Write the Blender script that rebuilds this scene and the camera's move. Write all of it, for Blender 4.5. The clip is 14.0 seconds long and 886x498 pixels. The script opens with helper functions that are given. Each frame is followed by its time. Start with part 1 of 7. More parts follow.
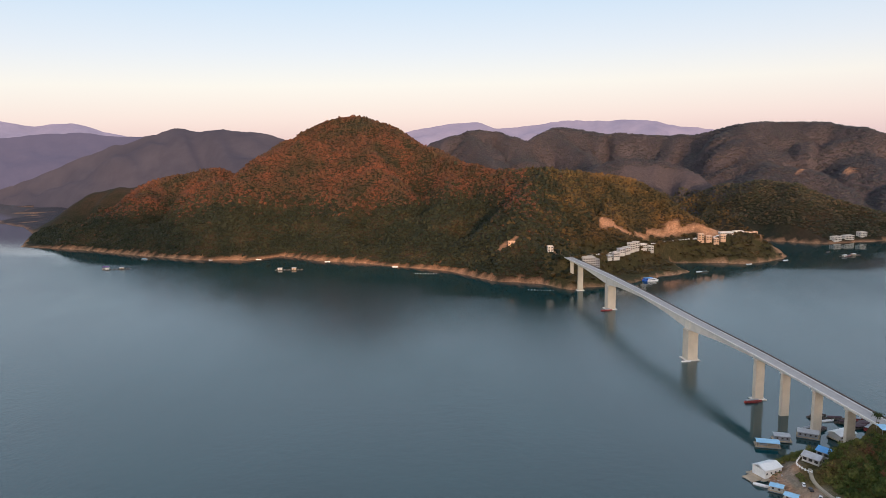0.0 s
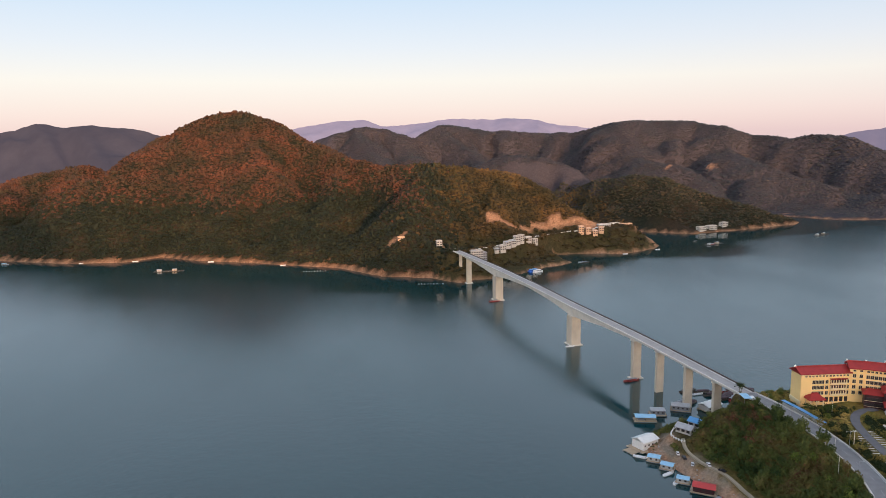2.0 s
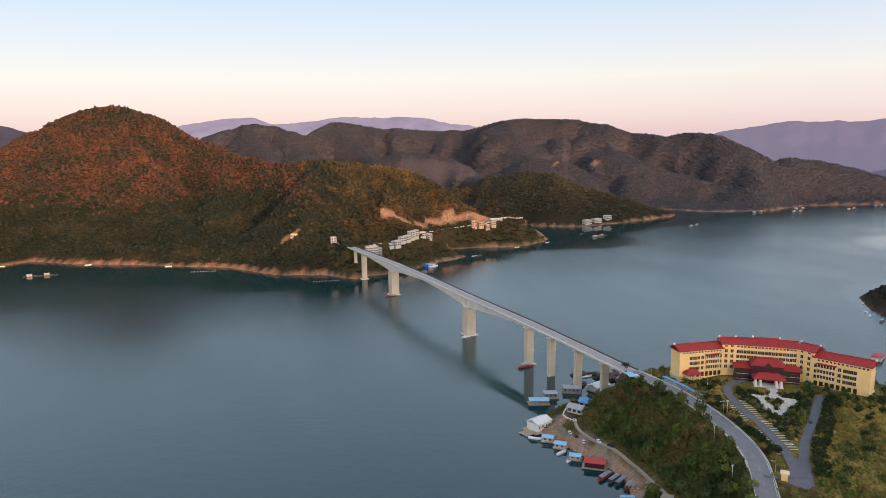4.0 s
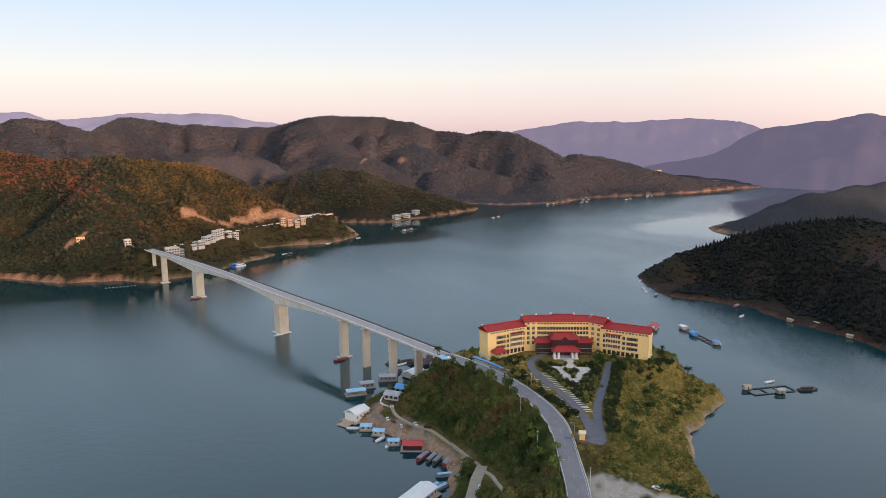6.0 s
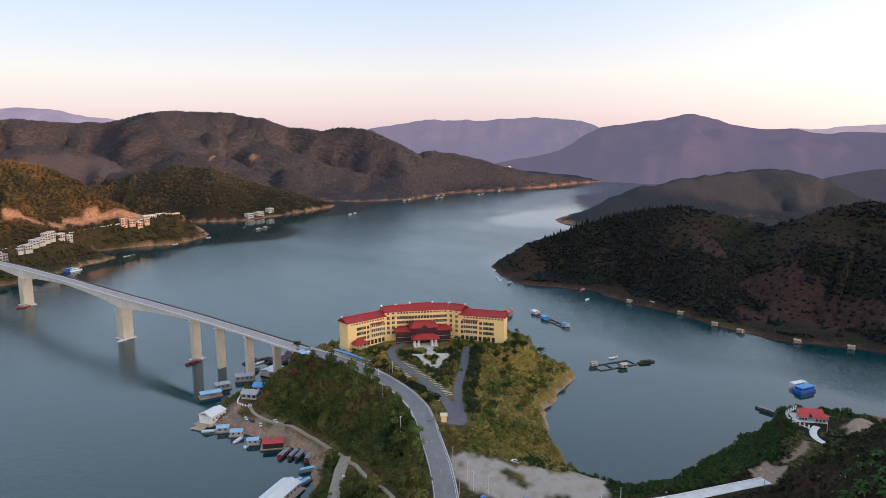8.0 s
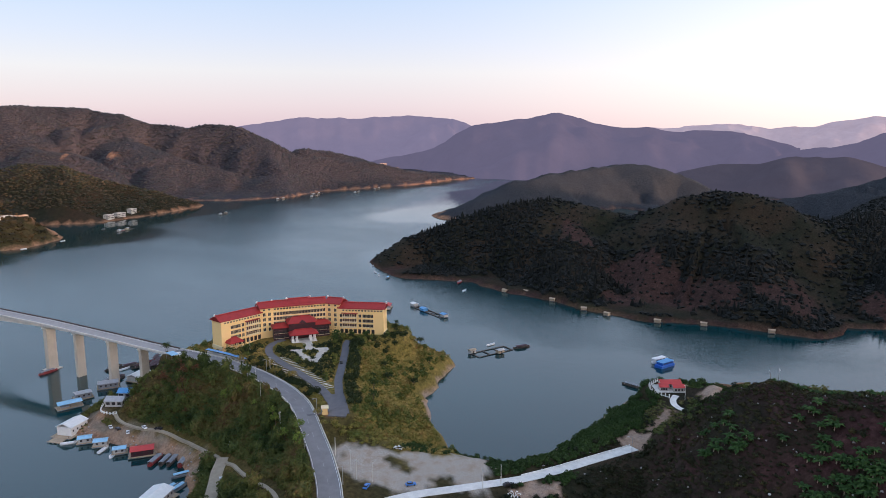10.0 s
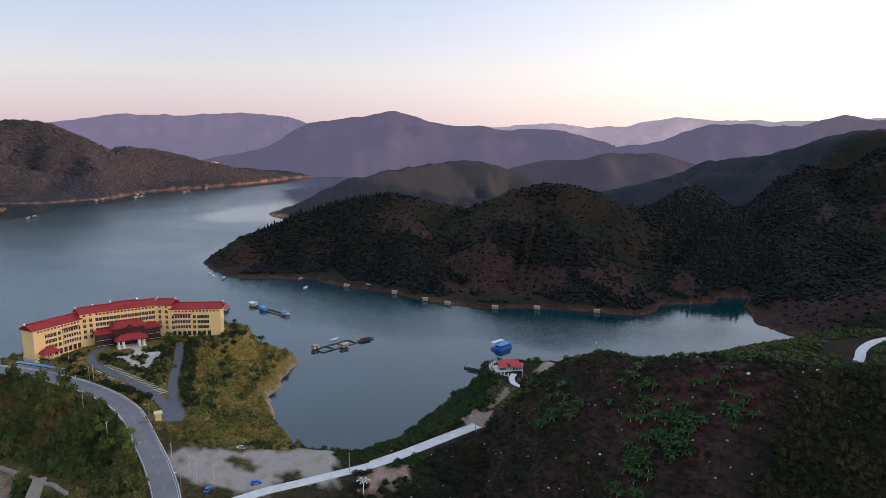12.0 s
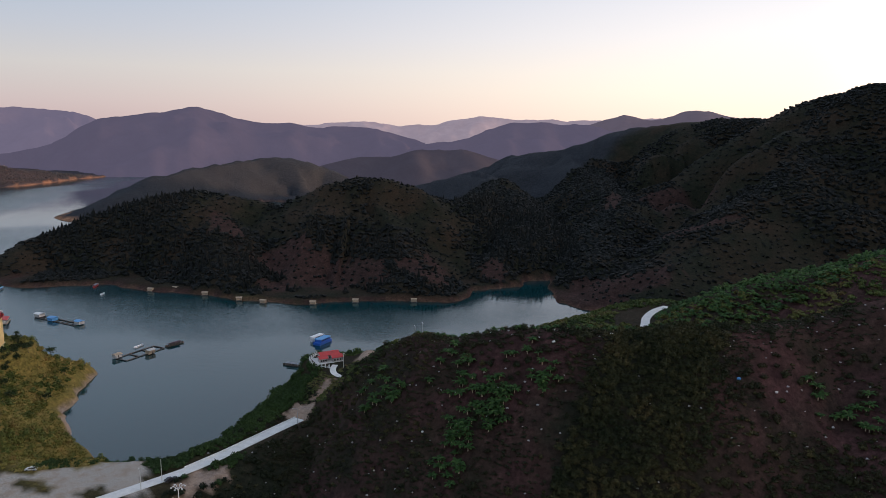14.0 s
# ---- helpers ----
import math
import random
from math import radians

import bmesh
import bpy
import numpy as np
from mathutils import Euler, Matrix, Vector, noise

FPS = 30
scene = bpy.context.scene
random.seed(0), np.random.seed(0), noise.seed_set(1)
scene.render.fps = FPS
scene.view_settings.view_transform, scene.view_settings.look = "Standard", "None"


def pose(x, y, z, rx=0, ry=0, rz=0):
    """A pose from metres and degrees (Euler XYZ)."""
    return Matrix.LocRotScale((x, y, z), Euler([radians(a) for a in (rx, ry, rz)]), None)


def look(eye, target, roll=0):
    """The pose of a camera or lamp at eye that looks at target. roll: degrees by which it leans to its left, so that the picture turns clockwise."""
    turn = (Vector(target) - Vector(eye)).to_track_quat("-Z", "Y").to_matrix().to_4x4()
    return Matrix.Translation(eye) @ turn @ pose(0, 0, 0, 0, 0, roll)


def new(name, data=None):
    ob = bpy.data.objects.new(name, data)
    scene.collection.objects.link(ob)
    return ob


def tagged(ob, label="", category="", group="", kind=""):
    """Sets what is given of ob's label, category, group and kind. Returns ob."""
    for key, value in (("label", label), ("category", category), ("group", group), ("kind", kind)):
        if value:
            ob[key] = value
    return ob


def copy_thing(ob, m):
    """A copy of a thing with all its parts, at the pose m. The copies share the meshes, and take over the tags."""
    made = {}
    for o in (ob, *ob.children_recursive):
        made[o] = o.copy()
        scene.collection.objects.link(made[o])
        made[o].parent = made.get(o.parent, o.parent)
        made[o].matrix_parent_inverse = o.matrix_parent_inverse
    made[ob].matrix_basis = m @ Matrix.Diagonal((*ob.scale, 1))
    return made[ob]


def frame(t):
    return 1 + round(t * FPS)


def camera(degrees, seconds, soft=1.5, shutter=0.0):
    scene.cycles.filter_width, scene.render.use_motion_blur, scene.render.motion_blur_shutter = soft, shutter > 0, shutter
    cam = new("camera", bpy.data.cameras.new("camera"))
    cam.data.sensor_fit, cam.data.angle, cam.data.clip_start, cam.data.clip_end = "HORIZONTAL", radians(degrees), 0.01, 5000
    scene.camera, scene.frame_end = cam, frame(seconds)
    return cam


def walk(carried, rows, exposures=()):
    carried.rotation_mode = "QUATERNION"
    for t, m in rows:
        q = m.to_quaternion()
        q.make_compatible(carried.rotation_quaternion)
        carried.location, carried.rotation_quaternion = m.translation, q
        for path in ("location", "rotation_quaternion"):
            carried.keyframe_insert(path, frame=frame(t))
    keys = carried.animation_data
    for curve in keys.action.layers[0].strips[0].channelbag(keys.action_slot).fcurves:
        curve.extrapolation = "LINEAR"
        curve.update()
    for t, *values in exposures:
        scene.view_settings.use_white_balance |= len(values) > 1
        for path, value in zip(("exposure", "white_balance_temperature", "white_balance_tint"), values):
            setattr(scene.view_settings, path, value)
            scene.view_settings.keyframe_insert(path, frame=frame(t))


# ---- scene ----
cam = camera(64.43, 14.0, soft=0.7)
PATH = [
    (0.0, -0.18, -0.01, 200.08, 81.126, 1.050, 0.000),
    (0.5, -0.26, -0.54, 199.11, 81.056, 1.011, -2.516),
    (1.0, -0.34, -1.02, 198.05, 80.971, 0.951, -5.048),
    (1.5, -0.43, -1.44, 196.91, 80.895, 0.922, -7.109),
    (2.0, -0.51, -1.82, 195.71, 80.860, 0.909, -9.075),
    (4.5, -0.94, -3.17, 189.05, 80.627, 0.688, -20.723),
    (5.0, -1.03, -3.37, 187.65, 80.574, 0.615, -24.410),
    (5.5, -1.12, -3.55, 186.25, 80.513, 0.532, -28.747),
    (6.0, -1.21, -3.72, 184.85, 80.449, 0.418, -33.125),
    (6.5, -1.30, -3.88, 183.46, 80.394, 0.292, -37.699),
    (7.0, -1.40, -4.03, 182.07, 80.350, 0.195, -40.890),
    (7.5, -1.50, -4.18, 180.69, 80.318, 0.183, -42.707),
    (8.0, -1.60, -4.31, 179.33, 80.294, 0.130, -44.781),
    (10.5, -2.15, -4.92, 172.67, 80.196, -0.088, -57.937),
    (11.0, -2.27, -5.01, 171.36, 80.188, -0.162, -61.209),
    (11.5, -2.39, -5.10, 170.05, 80.203, -0.212, -64.307),
    (12.0, -2.52, -5.17, 168.73, 80.188, -0.297, -67.895),
    (12.5, -2.65, -5.22, 167.39, 80.200, -0.387, -71.627),
    (13.0, -2.79, -5.25, 166.03, 80.211, -0.443, -75.377),
    (13.5, -2.93, -5.26, 164.64, 80.204, -0.500, -79.162),
    (14.0, -3.07, -5.24, 163.21, 80.209, -0.580, -82.972),
]
walk(cam, [(r[0], pose(*r[1:])) for r in PATH],
     exposures=[(0.0, 0.38, 6380, 15), (7.0, 0.42, 6220, 15), (10.5, 0.32, 5850, 18), (12.0, 0.16, 5900, 18), (14.0, -0.14, 6150, 17)])

# ---- world and sun ----
SUN_AZ, SUN_EL, GLOW_AZ = 172.0, 5.0, 165.0          # degrees clockwise from +y, degrees above the horizon
world = bpy.data.worlds.new("sky")
scene.world = world
world.use_nodes = True
wn = world.node_tree.nodes
sky = wn.new("ShaderNodeTexSky")
sky.sky_type = "NISHITA"
sky.sun_disc = False
sky.sun_elevation = radians(SUN_EL)
sky.sun_rotation = radians(SUN_AZ)
sky.altitude = 400.0
sky.air_density = 1.0
sky.dust_density = 0.6
sky.ozone_density = 1.5
wl = world.node_tree.links
tc = wn.new("ShaderNodeTexCoord")
xyz = wn.new("ShaderNodeSeparateXYZ")
wl.new(tc.outputs["Generated"], xyz.inputs[0])


def air(stops):
    """Colour of the evening air by height above the horizon."""
    rise = wn.new("ShaderNodeValToRGB")
    el_ = rise.color_ramp.elements
    while len(el_) < len(stops):
        el_.new(0.5)
    for k_, (p_, c_) in enumerate(stops):
        el_[k_].position, el_[k_].color = p_, (*c_, 1.0)
    wl.new(xyz.outputs["Z"], rise.inputs[0])
    return rise.outputs[0]


away = air(((0.0, (0.58, 0.45, 0.47)), (0.03, (0.64, 0.53, 0.53)), (0.075, (0.68, 0.635, 0.59)), (0.12, (0.58, 0.60, 0.63)), (0.19, (0.45, 0.55, 0.64)), (0.28, (0.54, 0.65, 0.74)), (0.45, (0.56, 0.67, 0.78)), (1.0, (0.30, 0.40, 0.53))))
near_sun = air(((0.0, (1.60, 1.26, 0.92)), (0.05, (1.62, 1.38, 1.04)), (0.12, (1.42, 1.30, 1.13)), (0.22, (1.10, 1.07, 1.05)), (0.45, (0.64, 0.68, 0.73)), (1.0, (0.30, 0.40, 0.53))))
side = wn.new("ShaderNodeVectorMath")        # how far round towards the sunset
side.operation = "DOT_PRODUCT"
side.inputs[1].default_value = (math.sin(radians(GLOW_AZ)), math.cos(radians(GLOW_AZ)), 0.0)
wl.new(tc.outputs["Generated"], side.inputs[0])
fade = wn.new("ShaderNodeMapRange")
fade.interpolation_type = "SMOOTHSTEP"
fade.inputs["From Min"].default_value, fade.inputs["From Max"].default_value = -0.55, 1.0
wl.new(side.outputs["Value"], fade.inputs["Value"])
around = wn.new("ShaderNodeMix")
around.data_type = "RGBA"
wl.new(fade.outputs[0], around.inputs[0])
wl.new(away, around.inputs[6])
wl.new(near_sun, around.inputs[7])
after = air(((0.0, (7.6, 5.0, 2.5)), (0.10, (6.2, 4.3, 2.5)), (0.25, (2.6, 2.0, 1.5)), (0.55, (0.65, 0.58, 0.50)), (1.0, (0.0, 0.0, 0.0))))        # the bright glow round the sun
halo = wn.new("ShaderNodeMapRange")
halo.interpolation_type = "SMOOTHSTEP"
halo.inputs["From Min"].default_value, halo.inputs["From Max"].default_value = 0.45, 1.0
facing = wn.new("ShaderNodeVectorMath")
facing.operation = "DOT_PRODUCT"
facing.inputs[1].default_value = (math.sin(radians(SUN_AZ)), math.cos(radians(SUN_AZ)), 0.0)
wl.new(tc.outputs["Generated"], facing.inputs[0])
wl.new(facing.outputs["Value"], halo.inputs["Value"])
glow = wn.new("ShaderNodeMix")
glow.data_type = "RGBA"
glow.blend_type = "ADD"
wl.new(halo.outputs[0], glow.inputs[0])
wl.new(around.outputs[2], glow.inputs[6])
wl.new(after, glow.inputs[7])
dusk = wn.new("ShaderNodeMix")
dusk.data_type = "RGBA"
dusk.inputs[0].default_value = 0.9
gain = wn.new("ShaderNodeVectorMath")
gain.operation = "SCALE"
gain.inputs["Scale"].default_value = 0.36
wl.new(sky.outputs[0], gain.inputs[0])
wl.new(gain.outputs[0], dusk.inputs[6])
wl.new(glow.outputs[2], dusk.inputs[7])
wl.new(dusk.outputs[2], wn["Background"].inputs[0])
wn["Background"].inputs[1].default_value = 1.0
sun_lamp = bpy.data.lights.new("sun", "SUN")
sun_lamp.energy = 4.0
sun_lamp.angle = radians(2.5)
sun_lamp.color = (1.0, 0.58, 0.32)
sun = new("sun", sun_lamp)
az, el = radians(SUN_AZ), radians(SUN_EL)
sun_dir = Vector((math.sin(az) * math.cos(el), math.cos(az) * math.cos(el), math.sin(el)))
sun.matrix_world = look(Vector((0, 0, 600)) + sun_dir * 100, (0, 0, 600))

# ---- materials ----


def material(name, build):
    m = bpy.data.materials.new(name)
    m.use_nodes = True
    nt = m.node_tree
    build(nt, nt.nodes, nt.nodes["Principled BSDF"])
    return m


def link(nt, a, b):
    nt.links.new(a, b)


def coords(nt, scale=(1, 1, 1)):
    """World-sized coordinates: the object's own, with objects laid out in metres."""
    g = nt.nodes.new("ShaderNodeNewGeometry")
    mp = nt.nodes.new("ShaderNodeMapping")
    mp.inputs["Scale"].default_value = scale
    link(nt, g.outputs["Position"], mp.inputs["Vector"])
    return mp.outputs[0]


def noise_tex(nt, vec, scale, detail=4.0, rough=0.55):
    n = nt.nodes.new("ShaderNodeTexNoise")
    n.inputs["Scale"].default_value = scale
    n.inputs["Detail"].default_value = detail
    n.inputs["Roughness"].default_value = rough
    link(nt, vec, n.inputs["Vector"])
    return n.outputs["Fac"]


def ramp(nt, fac, stops):
    r = nt.nodes.new("ShaderNodeValToRGB")
    e = r.color_ramp.elements
    while len(e) < len(stops):
        e.new(0.5)
    for k, (p, c) in enumerate(stops):
        e[k].position = p
        e[k].color = (*c, 1.0)
    link(nt, fac, r.inputs[0])
    return r.outputs[0]


def mix(nt, fac, a, b, mode="MIX"):
    m = nt.nodes.new("ShaderNodeMix")
    m.data_type = "RGBA"
    m.blend_type = mode
    for sock, v in ((m.inputs[0], fac), (m.inputs[6], a), (m.inputs[7], b)):
        if isinstance(v, (int, float)):
            sock.default_value = v
        elif isinstance(v, tuple):
            sock.default_value = (*v, 1.0)
        else:
            link(nt, v, sock)
    return m.outputs[2]


def bump(nt, bsdf, height, strength, dist):
    b = nt.nodes.new("ShaderNodeBump")
    b.inputs["Strength"].default_value = strength
    b.inputs["Distance"].default_value = dist
    link(nt, height, b.inputs["Height"])
    link(nt, b.outputs[0], bsdf.inputs["Normal"])


def plain(name, col, rough=0.7, metal=0.0, var=0.25, scale=0.6, bump_d=0.02, fine=6.0):
    """A painted, concrete, metal or earthen surface: two scales of variation and a fine relief."""
    def build(nt, nodes, b):
        v = coords(nt)
        n1, n2 = noise_tex(nt, v, scale, 5), noise_tex(nt, v, fine, 3)
        dark = tuple(c * (1 - var) for c in col)
        light = tuple(min(1, c * (1 + var * 0.7)) for c in col)
        base = ramp(nt, n1, [(0.3, dark), (0.7, light)])
        base = mix(nt, 0.35, base, ramp(nt, n2, [(0.3, dark), (0.75, light)]))
        link(nt, base, b.inputs["Base Color"])
        b.inputs["Roughness"].default_value = rough
        b.inputs["Metallic"].default_value = metal
        bump(nt, b, n2, 0.4, bump_d)
    return material(name, build)


def foliage(name, cols, scale=1.5, var_w=0.35, patch=0.0, patch_scale=0.011):
    """Leaves: each clump its own shade out of a few, with grain inside it."""
    def build(nt, nodes, b):
        g = nodes.new("ShaderNodeNewGeometry")
        v = coords(nt)
        fac = g.outputs["Random Per Island"]
        if patch:
            pn = noise_tex(nt, v, patch_scale, 4, 0.6)
            stretch = nodes.new("ShaderNodeMapRange")
            stretch.inputs["From Min"].default_value, stretch.inputs["From Max"].default_value = 0.32, 0.68
            link(nt, pn, stretch.inputs["Value"])
            blend = nodes.new("ShaderNodeMix")
            blend.inputs[0].default_value = patch
            link(nt, fac, blend.inputs[2])
            link(nt, stretch.outputs[0], blend.inputs[3])
            fac = blend.outputs[0]
        base = ramp(nt, fac, cols)
        n = noise_tex(nt, v, scale, 4, 0.7)
        big = noise_tex(nt, v, 0.012, 3)
        base = mix(nt, 1.0, base, ramp(nt, n, [(0.25, (1 - var_w,) * 3), (0.8, (1 + var_w,) * 3)]), "MULTIPLY")
        base = mix(nt, 1.0, base, ramp(nt, big, [(0.3, (0.75, 0.85, 0.8)), (0.7, (1.25, 1.1, 1.0))]), "MULTIPLY")
        link(nt, base, b.inputs["Base Color"])
        b.inputs["Roughness"].default_value = 0.75
        b.inputs["Specular IOR Level"].default_value = 0.2
        bump(nt, b, n, 0.6, 0.5)
    return material(name, build)


def build_ground(nt, nodes, b):
    v = coords(nt)
    def attr(n):
        a = nodes.new("ShaderNodeAttribute")
        a.attribute_name = n
        return a.outputs["Fac"]
    n_big, n_mid, n_fine = noise_tex(nt, v, 0.02, 5), noise_tex(nt, v, 0.15, 6, 0.65), noise_tex(nt, v, 1.6, 5, 0.7)
    scrub = ramp(nt, n_mid, [(0.25, (0.010, 0.013, 0.008)), (0.5, (0.018, 0.020, 0.012)), (0.75, (0.034, 0.029, 0.018))])
    scrub = mix(nt, ramp(nt, n_big, [(0.4, (0, 0, 0)), (0.65, (1, 1, 1))]), scrub, mix(nt, 0.5, scrub, (0.06, 0.034, 0.022)))
    soil = ramp(nt, n_mid, [(0.25, (0.19, 0.098, 0.056)), (0.5, (0.34, 0.178, 0.098)), (0.8, (0.45, 0.275, 0.17))])
    red = ramp(nt, n_mid, [(0.25, (0.030, 0.015, 0.014)), (0.55, (0.068, 0.032, 0.029)), (0.8, (0.130, 0.066, 0.056))])
    gravel = ramp(nt, mix(nt, 0.65, n_fine, n_mid), [(0.25, (0.24, 0.20, 0.16)), (0.5, (0.46, 0.42, 0.37)), (0.72, (0.66, 0.62, 0.56))])
    gravel = mix(nt, ramp(nt, n_mid, [(0.40, (0, 0, 0)), (0.62, (0.75, 0.75, 0.75))]), gravel, (0.30, 0.22, 0.15))
    grass = ramp(nt, n_mid, [(0.2, (0.105, 0.095, 0.023)), (0.5, (0.205, 0.155, 0.040)), (0.8, (0.34, 0.22, 0.068))])
    # Mauve and bluish tints put distance haze into the far woods' colours.
    woods = ramp(nt, n_mid, [(0.25, (0.036, 0.034, 0.042)), (0.75, (0.070, 0.060, 0.066))])
    dusk_haze_woods = ramp(nt, n_mid, [(0.25, (0.026, 0.030, 0.035)), (0.75, (0.046, 0.048, 0.054))])
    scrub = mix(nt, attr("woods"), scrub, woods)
    scrub = mix(nt, attr("dusk"), scrub, dusk_haze_woods)
    col = mix(nt, attr("grass"), scrub, grass)
    col = mix(nt, attr("red"), col, red)
    col = mix(nt, attr("bare"), col, soil)
    col = mix(nt, attr("gravel"), col, gravel)
    col = mix(nt, 1.0, col, ramp(nt, n_fine, [(0.2, (0.7,) * 3), (0.8, (1.25,) * 3)]), "MULTIPLY")
    clods = noise_tex(nt, v, 0.5, 4, 0.65)
    col = mix(nt, 1.0, col, mix(nt, attr("gravel"), ramp(nt, clods, [(0.3, (0.55,) * 3), (0.7, (1.45,) * 3)]), (1.0, 1.0, 1.0)), "MULTIPLY")
    link(nt, col, b.inputs["Base Color"])
    b.inputs["Roughness"].default_value = 0.95
    b.inputs["Specular IOR Level"].default_value = 0.1
    far = mix(nt, attr("dusk"), attr("woods"), (1.0, 1.0, 1.0))
    tops = mix(nt, 1.0, noise_tex(nt, v, 0.16, 5, 0.7), (9.0, 9.0, 9.0), "MULTIPLY")
    bump(nt, b, mix(nt, far, n_fine, tops), 0.7, 0.5)


GROUND = material("ground_earth", build_ground)


def build_water(nt, nodes, b):
    v = coords(nt)
    n_far = noise_tex(nt, coords(nt, (0.004, 0.0016, 1)), 1.0, 4, 0.6)
    n_patch = noise_tex(nt, v, 0.006, 4, 0.6)
    n_wave = noise_tex(nt, coords(nt, (0.8, 0.5, 1)), 0.55, 5, 0.6)
    base = ramp(nt, n_patch, [(0.3, (0.0005, 0.028, 0.033)), (0.7, (0.001, 0.040, 0.045))])
    link(nt, base, b.inputs["Base Color"])
    lee = nodes.new("ShaderNodeAttribute")        # smooth water in the lee of the banks
    lee.attribute_name = "calm"
    rough = ramp(nt, n_far, [(0.35, (0.15,) * 3), (0.65, (0.25,) * 3)])
    link(nt, mix(nt, lee.outputs["Fac"], rough, (0.06,) * 3), b.inputs["Roughness"])
    b.inputs["IOR"].default_value = 1.56
    swell = noise_tex(nt, coords(nt, (0.22, 0.12, 1)), 1.0, 3, 0.6)
    bump(nt, b, mix(nt, 0.55, n_wave, mix(nt, 1.0, swell, (1.3, 1.3, 1.3), "MULTIPLY")), 0.6, 0.36)
    breeze = ramp(nt, noise_tex(nt, coords(nt, (0.006, 0.003, 1)), 1.0, 5, 0.6), [(0.38, (0.4,) * 3), (0.62, (0.95,) * 3)])
    breeze = mix(nt, lee.outputs["Fac"], breeze, (0.14,) * 3)
    link(nt, breeze, [n for n in nodes if n.type == "BUMP"][0].inputs["Strength"])


WATER = material("lake_water", build_water)
CONCRETE = plain("concrete", (0.68, 0.64, 0.57), 0.85, var=0.18, scale=0.15, fine=2.0)
DECK = plain("deck_concrete", (0.54, 0.52, 0.49), 0.85, var=0.15, scale=0.2, fine=1.5)
ASPHALT = plain("asphalt", (0.215, 0.208, 0.212), 0.9, var=0.2, scale=0.25, fine=3.0)
PAVING = plain("cement_paving", (0.72, 0.70, 0.66), 0.9, var=0.2, scale=0.3, fine=2.0)
WHITE = plain("white_paint", (0.78, 0.77, 0.74), 0.6, var=0.12)
YELLOW = plain("yellow_render", (0.93, 0.66, 0.29), 0.8, var=0.10, scale=0.12)
CREAM = plain("cream_render", (0.82, 0.68, 0.42), 0.8, var=0.10)
REDROOF = plain("red_roof_tile", (0.34, 0.022, 0.018), 0.6, var=0.25, scale=0.3)
MAROON = plain("maroon_timber", (0.048, 0.012, 0.018), 0.6, var=0.25)

# ---- the lie of the land ----
SHORE_HOME = [(-3600, 400), (-600, 150), (0, 190), (110, 225), (160, 258), (179, 270), (188, 280), (197, 296), (204, 319), (198, 334), (193, 358),
              (186, 379), (186, 398), (200, 409), (220, 414), (243, 413), (262, 412), (288, 413), (322, 404), (362, 386), (402, 350), (424, 308), (412, 276)]
SHORE_COVE = [(391, 267), (373, 266), (350, 254), (321, 231), (300, 208), (277, 186), (279, 176), (286, 161), (298, 152), (319, 149), (344, 147),
              (378, 146), (405, 145), (442, 143), (468, 130), (490, 95), (512, 40), (545, -20), (594, -64)]
SHORE_EAST = [(639, -83), (635, -57), (659, -32), (719, -27), (763, -35), (743, -4), (722, 1), (704, 30), (693, 49), (670, 45), (644, 62), (637, 99),
              (638, 124), (629, 153), (612, 191), (616, 226), (616, 261), (632, 306), (638, 363), (645, 400), (659, 423), (653, 458), (629, 504),
              (652, 554), (690, 600), (760, 610), (850, 570), (950, 540), (1060, 500), (1200, 500), (1460, 500), (1480, 560), (1300, 640), (1180, 690),
              (1107, 735), (1100, 780)]
SHORE_FAR = [(1130, 830), (1300, 860), (1500, 930), (1800, 1040), (2156, 1110), (2220, 1190), (2080, 1320), (1952, 1339), (1748, 1323), (1549, 1357),
             (1386, 1394), (1227, 1339), (1091, 1388), (1029, 1470), (987, 1352), (967, 1337), (852, 1299), (752, 1272), (688, 1253), (635, 1299),
             (560, 1330), (510, 1270), (540, 1180), (566, 1145)]
SHORE_NORTH = [(543, 1111), (463, 1078), (402, 1093), (349, 1099), (361, 1021), (293, 978), (230, 931), (191, 928), (165, 909), (134, 952), (65, 981),
               (10, 1060), (-80, 1108), (-138, 1146), (-220, 1182), (-290, 1236), (-339, 1194), (-442, 1211), (-554, 1266), (-699, 1349), (-861, 1412),
               (-950, 1613), (-1060, 1760), (-1191, 1872), (-1355, 2252), (-1731, 2969), (-2313, 3672), (-3500, 3600)]
LAKE = np.array(SHORE_HOME + SHORE_COVE + SHORE_EAST + SHORE_FAR + SHORE_NORTH, float)

